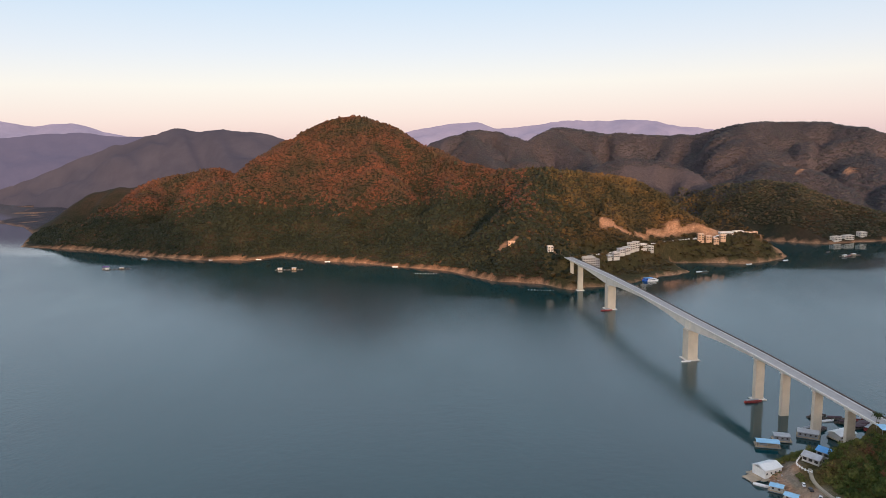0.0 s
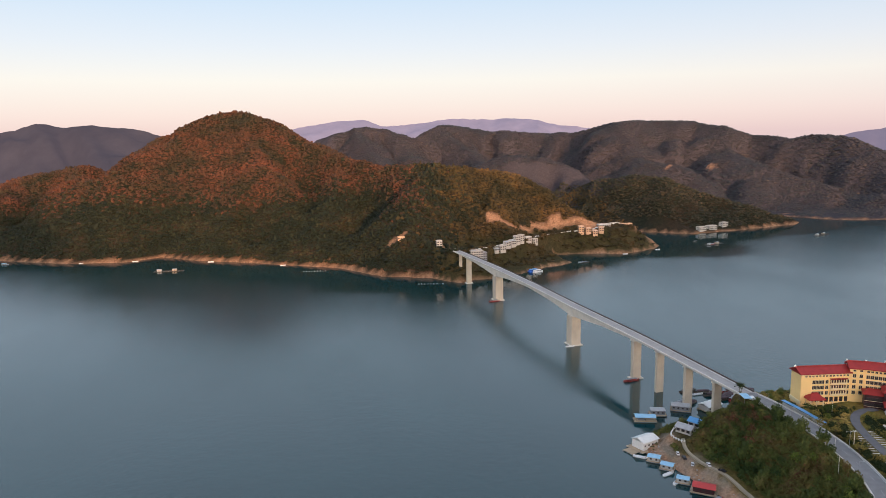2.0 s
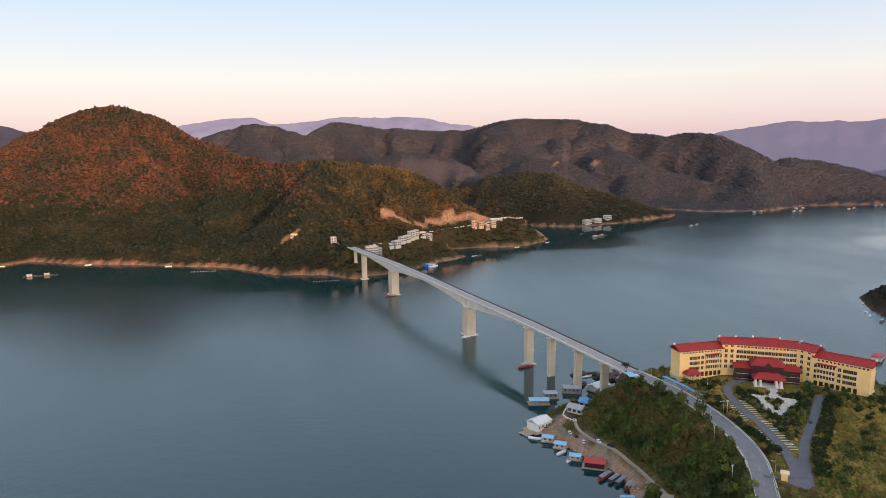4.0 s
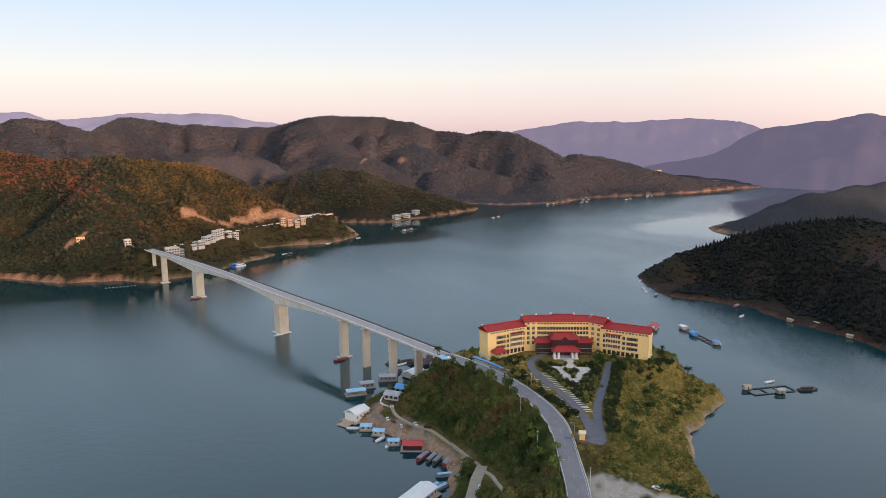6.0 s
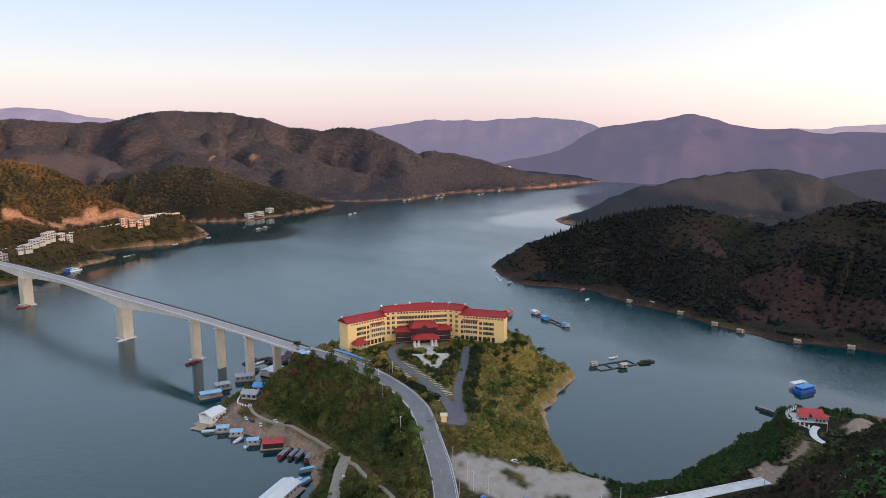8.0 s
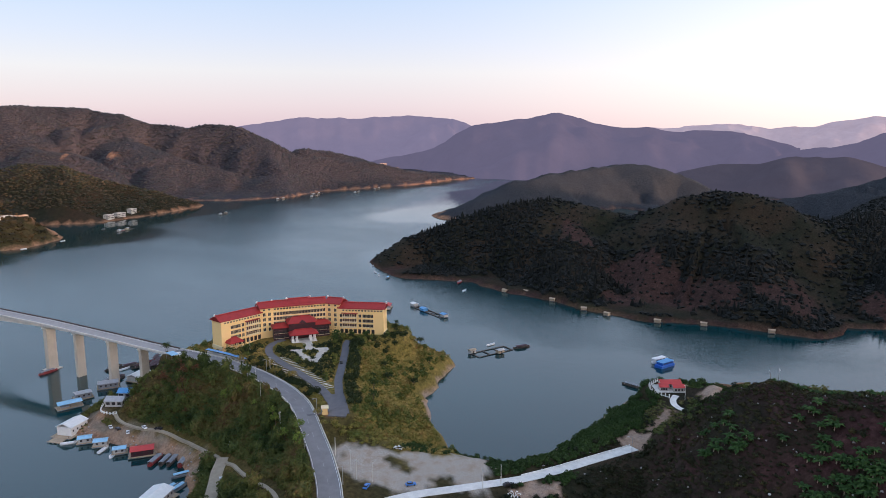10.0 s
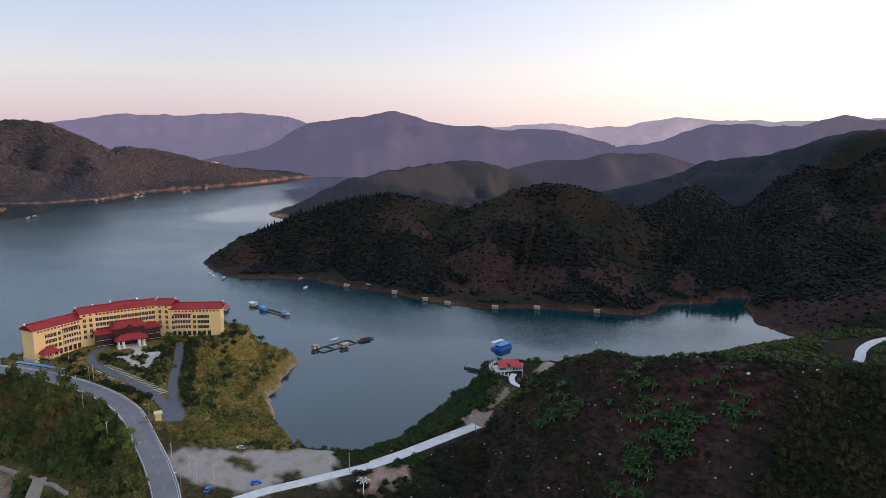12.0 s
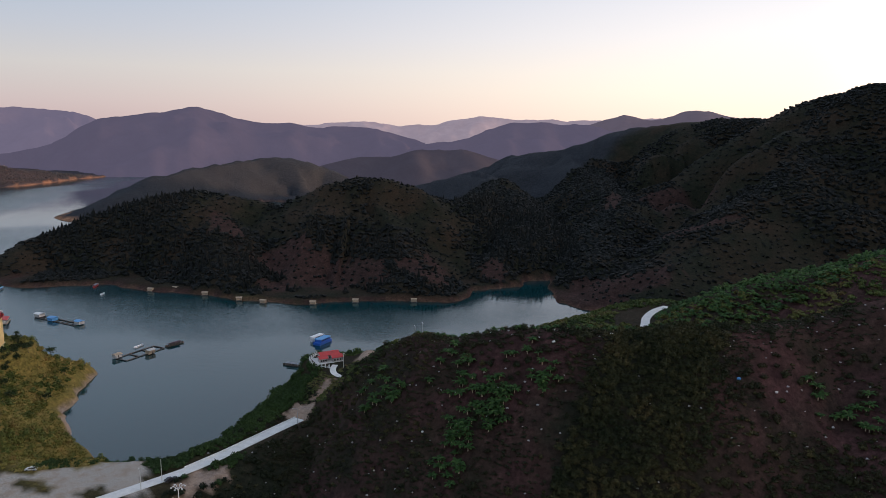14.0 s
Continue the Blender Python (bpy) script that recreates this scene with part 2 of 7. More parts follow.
# Each ridge: flat half width, slope, crest points.
RIDGES = [
    (5, 0.62, [(-700, 1330, 60), (-590, 1275, 110), (-488, 1259, 159), (-407, 1266, 192), (-343, 1295, 216), (-290, 1390, 230), (-249, 1479, 245), (-223, 1544, 263),
               (-163, 1551, 251), (-102, 1537, 224), (-41, 1499, 187), (17, 1400, 163), (90, 1327, 143), (175, 1248, 148), (248, 1266, 138)]),
    (5, 0.60, [(248, 1266, 138), (335, 1287, 124), (368, 1226, 107), (389, 1167, 78), (401, 1131, 60)]),
    (20, 0.5, [(401, 1150, 50), (460, 1125, 42), (520, 1125, 34), (548, 1128, 20)]),
    (4, 0.62, [(185, 1248, 145), (151, 1180, 124), (114, 1104, 94), (96, 1046, 62), (83, 1000, 34)]),
    (8, 0.5, [(96, 1046, 58), (120, 1000, 48), (150, 970, 40)]),
    (4, 0.60, [(-217, 1545, 256), (-152, 1422, 188), (-100, 1306, 120), (-70, 1215, 60)]),
    (4, 0.60, [(-290, 1390, 226), (-262, 1300, 160), (-250, 1230, 80)]),
    (4, 0.58, [(-340, 1290, 208), (-410, 1250, 100), (-440, 1232, 50)]),
    (3, 0.62, [(334, 1287, 122), (290, 1205, 98), (262, 1150, 70)]),
    (4, 0.60, [(17, 1400, 158), (10, 1280, 110), (-10, 1170, 60), (10, 1100, 26)]),
    (10, 0.4, [(-976, 1600, 19), (-870, 1600, 76), (-798, 1634, 95), (-712, 1610, 108), (-488, 1500, 150)]),
    (6, 0.64, [(-27, 2400, 191), (86, 2348, 229), (179, 2343, 224), (265, 2285, 189), (369, 2371, 234), (460, 2356, 222), (549, 2336, 211), (719, 2290, 199),
                (784, 2215, 201), (856, 2135, 221), (889, 2067, 232), (990, 2072, 238), (1102, 2015, 225), (1154, 1928, 208), (1212, 1892, 184), (1255, 1803, 175)]),
    (6, 0.60, [(1255, 1803, 175), (1320, 1756, 187), (1352, 1668, 174), (1378, 1581, 142), (1400, 1470, 122), (1467, 1447, 108), (1614, 1430, 84), (1752, 1380, 48),
                (1900, 1360, 24), (2020, 1350, 12)]),
    (10, 0.45, [(889, 2067, 225), (860, 1880, 130), (890, 1760, 95)]),
    (6, 0.5, [(1102, 2015, 215), (1110, 1880, 150), (1099, 1770, 128)]),
    (5, 0.55, [(986, 1794, 84), (1026, 1782, 121), (1099, 1762, 126), (1145, 1684, 96), (1204, 1605, 74), (1246, 1535, 45), (1272, 1474, 16)]),
    (5, 0.5, [(1478, 1623, 92), (1509, 1596, 112), (1584, 1551, 108), (1670, 1504, 82), (1762, 1442, 47), (1833, 1385, 13)]),
    (4, 0.6, [(338, 1866, 97), (396, 1855, 124), (468, 1838, 145), (553, 1814, 138), (631, 1767, 107), (672, 1731, 66)]),
    (4, 0.6, [(1163, 1769, 67), (1243, 1713, 100), (1320, 1655, 112), (1379, 1579, 90), (1415, 1493, 52)]),
    (4, 0.6, [(767, 1865, 81), (842, 1832, 114), (919, 1772, 109), (956, 1707, 77)]),
    (4, 0.6, [(1533, 1517, 43), (1594, 1453, 68), (1651, 1388, 52), (1697, 1316, 24)]),
    (5, 0.5, [(369, 2371, 230), (420, 2180, 150), (470, 2040, 100)]),
    (5, 0.5, [(86, 2348, 225), (130, 2160, 150), (180, 2000, 90)]),
    (5, 0.55, [(722, 1450, 96), (688, 1370, 72), (660, 1312, 26)]),
    (5, 0.5, [(547, 1711, 56), (572, 1650, 52), (638, 1626, 86), (683, 1553, 99), (722, 1480, 97), (768, 1420, 80), (830, 1370, 53), (890, 1345, 37), (950, 1345, 16)]),
    (5, 0.42, [(1114, 789, 3), (1194, 761, 32), (1298, 742, 55), (1439, 720, 73), (1640, 665, 84), (1730, 600, 84), (1760, 520, 62), (1750, 440, 30)]),
    (5, 0.5, [(667, 566, 8), (696, 563, 26), (730, 552, 37), (773, 509, 54), (804, 458, 76), (836, 399, 80), (842, 361, 80), (847, 323, 68), (845, 299, 64),
              (850, 251, 90), (862, 209, 101), (861, 165, 96), (858, 125, 85), (900, 80, 70), (1000, 60, 70), (1100, 50, 80)]),
    (8, 0.5, [(862, 209, 98), (760, 150, 52), (690, 110, 22)]),
    (8, 0.5, [(836, 399, 78), (740, 330, 45), (670, 290, 18)]),
    (8, 0.5, [(1228, 217, 51), (1206, 161, 74), (1194, 94, 89), (1147, 44, 84), (1000, 0, 60), (850, -5, 45), (770, 20, 25)]),
    (8, 0.45, [(1446, 78, 86), (1447, 33, 108), (1398, -20, 117), (1395, -72, 127), (1390, -146, 157), (1330, -219, 171), (1258, -319, 185), (1197, -356, 186),
               (1135, -387, 184), (1076, -403, 205), (1015, -423, 214), (952, -441, 226), (905, -470, 205), (850, -540, 130), (780, -620, 60)]),
    (8, 0.45, [(1395, -72, 120), (1150, -120, 90), (950, -130, 70), (760, -80, 30)]),
    (8, 0.45, [(1015, -423, 205), (820, -280, 110), (680, -150, 40)]),
]
WILD = len(RIDGES)        # the ridges above fall away in spurs and gullies, those below are gentle
RIDGES += [
    (34, 0.85, [(296, 346, 31), (336, 322, 31)]),
    (9, 0.75, [(252, 385, 32.5), (256, 326, 33), (250, 288, 33), (238, 256, 33), (220, 228, 32), (205, 207, 30), (180, 178, 28)]),
    (22, 0.7, [(310, 325, 31), (278, 275, 32), (256, 245, 31)]),
    (8, 0.6, [(350, 305, 30), (385, 288, 20), (402, 278, 8)]),
    (8, 0.6, [(300, 260, 30), (325, 248, 20)]),
    (8, 0.55, [(228, 300, 26), (222, 330, 14), (222, 380, 7)]),
    (22, 0.6, [(236, 190, 27), (216, 168, 27), (262, 182, 24)]),
    (9, 0.6, [(190, 172, 28), (208, 158, 27), (226, 142, 27), (246, 126, 26.5), (277, 113, 25.5), (311, 103, 24)]),
    # Unseen southern ridge, added to block the low sun over parts of the land.
    (45, 1.6, [(-900, -1000, 330), (-360, -1000, 313), (-200, -1000, 285), (-120, -1000, 215), (0, -1000, 150), (160, -1000, 128), (260, -1000, 135), (450, -1000, 232), (1150, -1000, 245)]),
    (20, 0.4, [(180, 178, 28), (150, 150, 26), (100, 110, 24), (0, 50, 20), (-300, 0, 30)]),
    (3, 0.95, [(322, 56, 58.5), (313, 45, 67), (295, 27, 70.5), (287, 2, 78.6), (279, -22, 81.8), (276, -45, 82), (279, -69, 84.3), (289, -98, 83.4), (305, -123, 82.5),
               (311, -159, 91.5), (330, -260, 108), (340, -420, 130)]),
    (4, 0.8, [(321, 50, 57), (350, 66, 38), (388, 80, 24), (420, 96, 14)]),
    (7, 0.6, [(384, 106, 25.6), (366, 98, 25.0), (345, 100, 25.0), (322, 102, 24.6), (306, 101, 24.2)]),
    (1, 0.75, [(384, 86, 32.5), (388, 87, 32.5)]),
    (4, 0.7, [(316, 0, 56), (330, -60, 62), (350, -120, 70)]),
    (7, 0.5, [(421, -79, 46), (434, -80, 46), (448, -84, 46), (462, -91, 46), (471, -99, 46)]),
    (6, 0.5, [(440, -85, 42), (430, -100, 54), (412, -118, 71), (395, -137, 82), (380, -160, 90), (365, -182, 103), (350, -260, 125), (340, -420, 130)]),
]

# Roads and tracks: half width, crest line with heights, how far the ground is levelled beside them.
MAIN_ROAD = [(253, 386, 32.6), (255, 368, 33.0), (256.5, 347, 33.2), (256, 326, 33.3), (254, 307, 33.3), (250, 288, 33.3), (245, 271, 33.2), (238, 255, 33.0),
             (229, 241, 32.5), (219, 227, 31.8), (206, 208, 30.5), (192, 190, 29.0), (178, 175, 28.0), (158, 157, 27.0), (120, 126, 25.0), (60, 86, 22.5)]
SIDE_ROAD = [(180, 170, 28.0), (194, 164, 27.5), (208, 157, 27.1), (226, 142, 27.0), (246, 127, 26.6), (262, 119, 26.1), (277, 113, 25.5), (294, 106, 24.8), (306, 101, 24.3)]


def seg_run(px, py, pts):
    """Distance to a polyline, its height at the nearest place, and how far along it that lies."""
    best = np.full(px.shape, 1e9)
    zz, run, gone = np.zeros(px.shape), np.zeros(px.shape), 0.0
    for a, b in zip(pts[:-1], pts[1:]):
        ax, ay, bx, by = a[0], a[1], b[0], b[1]
        ux, uy = bx - ax, by - ay
        t = np.clip(((px - ax) * ux + (py - ay) * uy) / (ux * ux + uy * uy), 0, 1)
        d = np.hypot(px - ax - t * ux, py - ay - t * uy)
        near = d < best
        best = np.where(near, d, best)
        side = np.where(ux * (py - ay) - uy * (px - ax) > 0, 5000.0, 0.0)
        run = np.where(near, gone + t * math.hypot(ux, uy) + side, run)
        if len(a) > 2:
            zz = np.where(near, a[2] + t * (b[2] - a[2]), zz)
        gone += math.hypot(ux, uy)
    return best, zz, run


def seg_dist(px, py, pts):
    return seg_run(px, py, pts)[:2]


def lake_dist(px, py):
    """Signed distance to the shore, above zero on land."""
    best = np.full(px.shape, 1e9)
    inside = np.zeros(px.shape, bool)
    n = len(LAKE)
    for k in range(n):
        ax, ay = LAKE[k]
        bx, by = LAKE[(k + 1) % n]
        ux, uy = bx - ax, by - ay
        t = np.clip(((px - ax) * ux + (py - ay) * uy) / (ux * ux + uy * uy), 0, 1)
        best = np.minimum(best, np.hypot(px - ax - t * ux, py - ay - t * uy))
        if by != ay:
            cross = ((ay > py) != (by > py)) & (px < ux * (py - ay) / uy + ax)
            inside ^= cross
    return np.where(inside, -best, best)


def value_noise(px, py, size, seed):
    """Smooth noise between -1 and 1 with cells of the given size."""
    x, y = px / size, py / size
    i, j = np.floor(x), np.floor(y)
    fx, fy = x - i, y - j
    fx, fy = fx * fx * (3 - 2 * fx), fy * fy * (3 - 2 * fy)

    def h(a, b):
        s = np.sin(a * 127.1 + b * 311.7 + seed * 74.7) * 43758.5453
        return 2 * (s - np.floor(s)) - 1
    return (h(i, j) * (1 - fx) + h(i + 1, j) * fx) * (1 - fy) + (h(i, j + 1) * (1 - fx) + h(i + 1, j + 1) * fx) * fy


def raw_land(px, py):
    ds = lake_dist(px, py) + (np.where(px < 235, 1.5, 5) * value_noise(px, py, 26, 3) + 2.0 * value_noise(px, py, 9, 4)) * np.clip(np.hypot(px - 200, py - 350) / 120, 0.3, 1)
    h = np.full(px.shape, 4.0)
    crest = np.full(px.shape, 1e9)
    bend = 40 * value_noise(px, py, 130, 401) + 14 * value_noise(px, py, 45, 402)
    for q_, (r, s, pts) in enumerate(RIDGES):
        d, z, run = seg_run(px, py, pts)
        e = np.maximum(0, d - r)
        if q_ < WILD:
            # gullies run down from the crest, widen and branch on the way
            wide_ = 170 if np.hypot(*pts[0][:2]) > 1500 else 130
            cut = np.clip(0.40 - np.abs(value_noise(run + bend, d * 0.22, wide_, 410 + q_)), 0, 1) / 0.40
            twig = np.clip(0.40 - np.abs(value_noise(run - bend * 0.7, d * 0.4, wide_ * 0.42, 450 + q_)), 0, 1) / 0.40
            z = z + (4.0 * value_noise(run, 0 * run, 62, 490 + q_) + 2.6 * value_noise(run, 0 * run, 24, 530 + q_)) * np.clip(z / 60, 0, 1)
            z = z - ((0.46 * cut + 0.16 * twig) if wide_ == 170 else (0.36 * cut + 0.12 * twig)) * z * np.clip(e / 130, 0, 1)
        rd = 10.0 if q_ < WILD else 6.0 if s > 0.55 and r < 50 and pts[0][0] < 450 and pts[0][1] < 420 else 25.0
        hh = z - s * (np.sqrt(e * e + rd * rd) - rd)
        crest = np.where(hh > h, d, crest)
        h = np.maximum(h, hh)
    far = np.clip((np.hypot(px - 280, py - 200) - 250) / 300, 0, 1)
    gully = (np.abs(value_noise(px, py, 95, 7)) - 0.3) * 46 + value_noise(px, py, 42, 8) * 8
    h = h + np.minimum(gully, 10) * np.clip(crest / 130, 0, 1) * np.clip(h / 60, 0.1, 1) * far
    wide = np.clip((np.hypot(px, py) - 1500) / 300, 0, 1) + 0.35 * ((py > 900) & (px < 420))
    spur = (np.abs(value_noise(px + 30 * value_noise(px, py, 120, 17), py, 210, 15)) - 0.32) * 130 + (np.abs(value_noise(px, py, 120, 16)) - 0.3) * 45
    h = h + np.minimum(spur, 6) * wide * np.clip(crest / 200, 0, 1) * np.clip((h - 6) / 70, 0, 1)
    h = h + (1 - far) * (value_noise(px, py, 17, 9) * 0.9 + value_noise(px, py, 7, 10) * 0.35) * np.clip(crest / 30, 0, 1)
    h = h + np.clip((np.hypot(px, py) - 1300) / 300, 0, 1) * (1.6 * value_noise(px, py, 31, 18) + 1.0 * value_noise(px, py, 15, 19))
    bank = np.where((py < 450) & (py > 165), np.clip(0.5 + (px - 214) / 26 * 0.25, 0.5, 0.75), 0.75) * ds + 0.4 + np.clip(ds, 0, 5) * 0.35
    land = np.minimum(h, bank)
    soft = 4.0
    k = np.clip(0.5 + 0.5 * (bank - h) / soft, 0, 1)
    land = bank * (1 - k) + h * k - soft * k * (1 - k)
    land = land - np.where(far > 0.5, np.clip(land / 40, 0, 1) * 2.5, 0)
    return np.where(ds > 0, land, np.maximum(0.45 * ds, -9) - 0.3), ds


def level(px, py, h, pts, half, side):
    d, z = seg_dist(px, py, pts)
    k = np.clip((d - half) / side, 0, 1)
    k = k * k * (3 - 2 * k)
    return (z - 0.12) * (1 - k) + h * k


def land_height(px, py):
    h, ds = raw_land(px, py)
    h = level(px, py, h, MAIN_ROAD, 6.0, 7.0)
    h = level(px, py, h, SIDE_ROAD, 4.0, 7.0)
    for q in LEVELS:
        h = level(px, py, h, q[2], q[0], q[1])
    return h, ds


# Levelled places: the hotel's terrace, its drive, the quarry yard, the waterside house, the village street.
LEVELS = [
    (22, 8, [(276, 373, 28.6), (292, 370, 29.4), (306, 366, 31.0), (322, 362, 31.0), (352, 335, 31.0), (366, 312, 31.0)]),
    (16, 8, [(310, 338, 31.0), (322, 328, 31.0)]),
    (8, 6, [(295, 340, 31.2), (281, 318, 31.5), (271, 289, 31.8), (257, 255, 32.0)]),
    (6, 6, [(324, 302, 31.2), (300, 282, 31.6), (272, 260, 32.0), (252, 240, 32.1), (243, 231, 32.1)]),
    (8, 5, [(252, 242, 32.1), (244, 236, 32.2)]),
    (14, 8, [(300, 305, 31.2), (280, 278, 31.6)]),
    (15, 7, [(218, 205, 27.8), (222, 178, 27.0), (232, 154, 27.0)]),
    (11, 8, [(386, 106, 26.0), (390, 113, 26.0)]),
    (5, 5, [(206, 384, 8.4), (213, 387, 9.0), (223, 393, 10.0)]),
    (7, 10, [(165, 965, 38.6), (190, 978, 33.0), (250, 1022, 31.0), (310, 1088, 31.0), (380, 1128, 32.0), (430, 1134, 33.0), (480, 1150, 37.0), (510, 1146, 37.0)]),
]


def spread(stops):
    out = []
    for a, b, step in stops:
        n = max(1, round((b - a) / step))
        out += [a + (b - a) * k / n for k in range(n)]
    return np.array(out + [stops[-1][1]])


GX = spread([(-5000, -1200, 110), (-1200, 100, 13), (100, 150, 6), (150, 470, 3), (470, 900, 8), (900, 1500, 14), (1500, 2000, 16), (2000, 2700, 30), (2700, 5000, 80)])
GY = spread([(-2500, -500, 80), (-500, -180, 9), (-180, 450, 3), (450, 900, 12), (900, 1650, 11), (1650, 2450, 14), (2450, 2600, 30), (2600, 5000, 70)])
MX, MY = np.meshgrid(GX, GY)
GZ, GS = land_height(MX.ravel(), MY.ravel())
GZ, GS = GZ.reshape(MX.shape), GS.reshape(MX.shape)


def on_grid(field, px, py):
    px, py = np.asarray(px, float), np.asarray(py, float)
    i = np.clip(np.searchsorted(GX, px) - 1, 0, len(GX) - 2)
    j = np.clip(np.searchsorted(GY, py) - 1, 0, len(GY) - 2)
    fx, fy = (px - GX[i]) / (GX[i + 1] - GX[i]), (py - GY[j]) / (GY[j + 1] - GY[j])
    return (field[j, i] * (1 - fx) + field[j, i + 1] * fx) * (1 - fy) + (field[j + 1, i] * (1 - fx) + field[j + 1, i + 1] * fx) * fy


def ground_z(x, y):
    return float(on_grid(GZ, x, y))


def raw_mesh(name, verts, faces, mats, smooth=False):
    """A mesh from numpy arrays; all faces of one size."""
    me = bpy.data.meshes.new(name)
    verts, faces = np.asarray(verts, np.float32), np.asarray(faces, np.int32)
    n, k = faces.shape
    me.vertices.add(len(verts))
    me.vertices.foreach_set("co", verts.ravel())
    me.loops.add(n * k)
    me.loops.foreach_set("vertex_index", faces.ravel())
    me.polygons.add(n)
    me.polygons.foreach_set("loop_start", np.arange(0, n * k, k, dtype=np.int32))
    me.polygons.foreach_set("use_smooth", np.full(n, smooth))
    me.update(calc_edges=True)
    for m in (mats if isinstance(mats, (list, tuple)) else [mats]):
        me.materials.append(m)
    return me


def blob(px, py, x, y, rx, ry, turn=0.0, seed=1, rag=0.35):
    """1 inside a ragged patch, 0 outside."""
    c, s = math.cos(radians(turn)), math.sin(radians(turn))
    u, v = (px - x) * c + (py - y) * s, -(px - x) * s + (py - y) * c
    d = np.hypot(u / rx, v / ry) + rag * value_noise(px, py, min(rx, ry) * 0.5, seed) + 0.5 * rag * value_noise(px, py, min(rx, ry) * 0.17, seed + 1)
    return np.clip((1.0 - d) / 0.15, 0, 1)


fx_, fy_, fz_, fs_ = MX.ravel(), MY.ravel(), GZ.ravel(), GS.ravel()
bare = np.clip((3.4 - 1.3 * (fy_ > 850) - 1.9 * (fx_ > 560) * (fy_ < 640) - 1.4 * (fx_ > 275) * (fx_ < 430) * (fy_ > 165) * (fy_ < 300) + 1.6 * value_noise(fx_, fy_, 30, 21) - fz_) / 1.2, 0, 1)
SCARS = [(560, 1135, 22, 12, 0), (166, 1004, 18, 12, 0), (170, 1033, 16, 9, 0), (99, 1042, 12, 9, 0), (262, 1138, 16, 14, 20), (748, 1855, 13, 8, 10), (1019, 1765, 8, 24, 20), (653, 1240, 40, 9, 0), (736, 1250, 40, 8, 5)]
CUTS = [(8.5, [(257, 1133), (273, 1130), (296, 1131), (339, 1153), (378, 1159), (420, 1150), (450, 1148)]), (2.8, [(640, 1900), (701, 1885), (748, 1855), (779, 1789), (875, 1779), (960, 1770), (1019, 1761)]),
        (3.5, [(455, 1168), (520, 1140), (548, 1132)])]
for half_, line_ in CUTS:
    bare = np.maximum(bare, np.clip((half_ * (1 + 0.5 * value_noise(fx_, fy_, 24, 27)) - seg_dist(fx_, fy_, line_)[0]) / 3, 0, 1))
for q, (x, y, rx, ry, tn) in enumerate(SCARS):
    bare = np.maximum(bare, blob(fx_, fy_, x, y, rx, ry, tn, 30 + q))
d_shore_path, _ = seg_dist(fx_, fy_, [(200, 392), (197, 374), (200, 350), (204, 330), (203, 300), (198, 288)])
bare = np.maximum(bare, np.clip((5.0 + 4 * value_noise(fx_, fy_, 9, 77) - d_shore_path) / 3, 0, 1) * np.clip(0.62 + 0.5 * value_noise(fx_, fy_, 6, 78), 0.2, 0.9))
bare = np.maximum(bare, blob(fx_, fy_, 240, 236, 8, 5, 40, 51) * 0.9)
bare = np.maximum(bare, blob(fx_, fy_, 240, 119, 12, 6, -30, 52) * 0.9)
bare = np.maximum(bare, np.maximum(blob(fx_, fy_, 313, 103, 11, 8, 10, 53) * 0.9, np.maximum(blob(fx_, fy_, 384, 86, 10, 7, 10, 54), 0.6 * blob(fx_, fy_, 340, 100, 22, 4, 0, 55))))
village_grass = 0.16 * ((fx_ > 140) & (fx_ < 570) & (fy_ > 880) & (fy_ < 1250) & (fz_ < 36))
near = np.clip((330 - np.hypot(fx_ - 300, fy_ - 300)) / 60, 0, 1) * np.clip((fx_ - 240 - (fy_ - 240) * 0.35) / 20, 0, 1) * (fy_ > 160)
grass = np.maximum(near, np.clip(1 - np.abs(fy_ - 290) / 190, 0, 1) * 0.5 * (fx_ > 150) * (fx_ < 460))
grass = np.maximum(grass, village_grass)
def on_rib(x, y):
    """1 on the shrubby rib of the near hill, 0 on the red slopes beside it."""
    x = x + 7 * value_noise(x, y, 16, 601)
    return np.clip((-42 + 0.6 * (276 - x) - y) / 7 + 0.5, 0, 1) * np.clip((y + 87 - 0.33 * (289 - x)) / 7 + 0.5, 0, 1)


brow = on_rib(fx_, fy_)
red = np.clip(0.62 - 0.75 * brow + 0.55 * value_noise(fx_, fy_, 34, 61) + 0.45 * value_noise(fx_, fy_, 11, 62) + 0.3 * value_noise(fx_, fy_, 4.5, 63), 0, 1) * (fx_ > 200) * (fx_ < 400) * (fy_ < 90)
for q, (x, y, rx, ry, tn) in enumerate([(690, 190, 60, 30, 80), (720, 250, 40, 26, 60), (660, 240, 26, 18, 90), (760, 340, 40, 20, 50), (690, 100, 40, 14, 60), (670, -70, 60, 30, 20),
                                        (960, -200, 60, 40, 30), (740, 30, 26, 14, 10), (980, -120, 40, 12, 0), (779, -165, 30, 12, 60), (755, -190, 10, 30, 0), (660, -110, 40, 22, 60), (720, 90, 30, 12, 40)]):
    red = np.maximum(red, 0.62 * blob(fx_, fy_, x, y, rx, ry, tn, 70 + q))
gravel = np.maximum(blob(fx_, fy_, 216, 180, 14, 34, -8, 90, 0.3), np.maximum(blob(fx_, fy_, 236, 151, 8, 22, -38, 92, 0.3), np.maximum(blob(fx_, fy_, 233, 170, 10, 16, 0, 93, 0.3), blob(fx_, fy_, 247, 154, 8, 17, -45, 94, 0.4))))
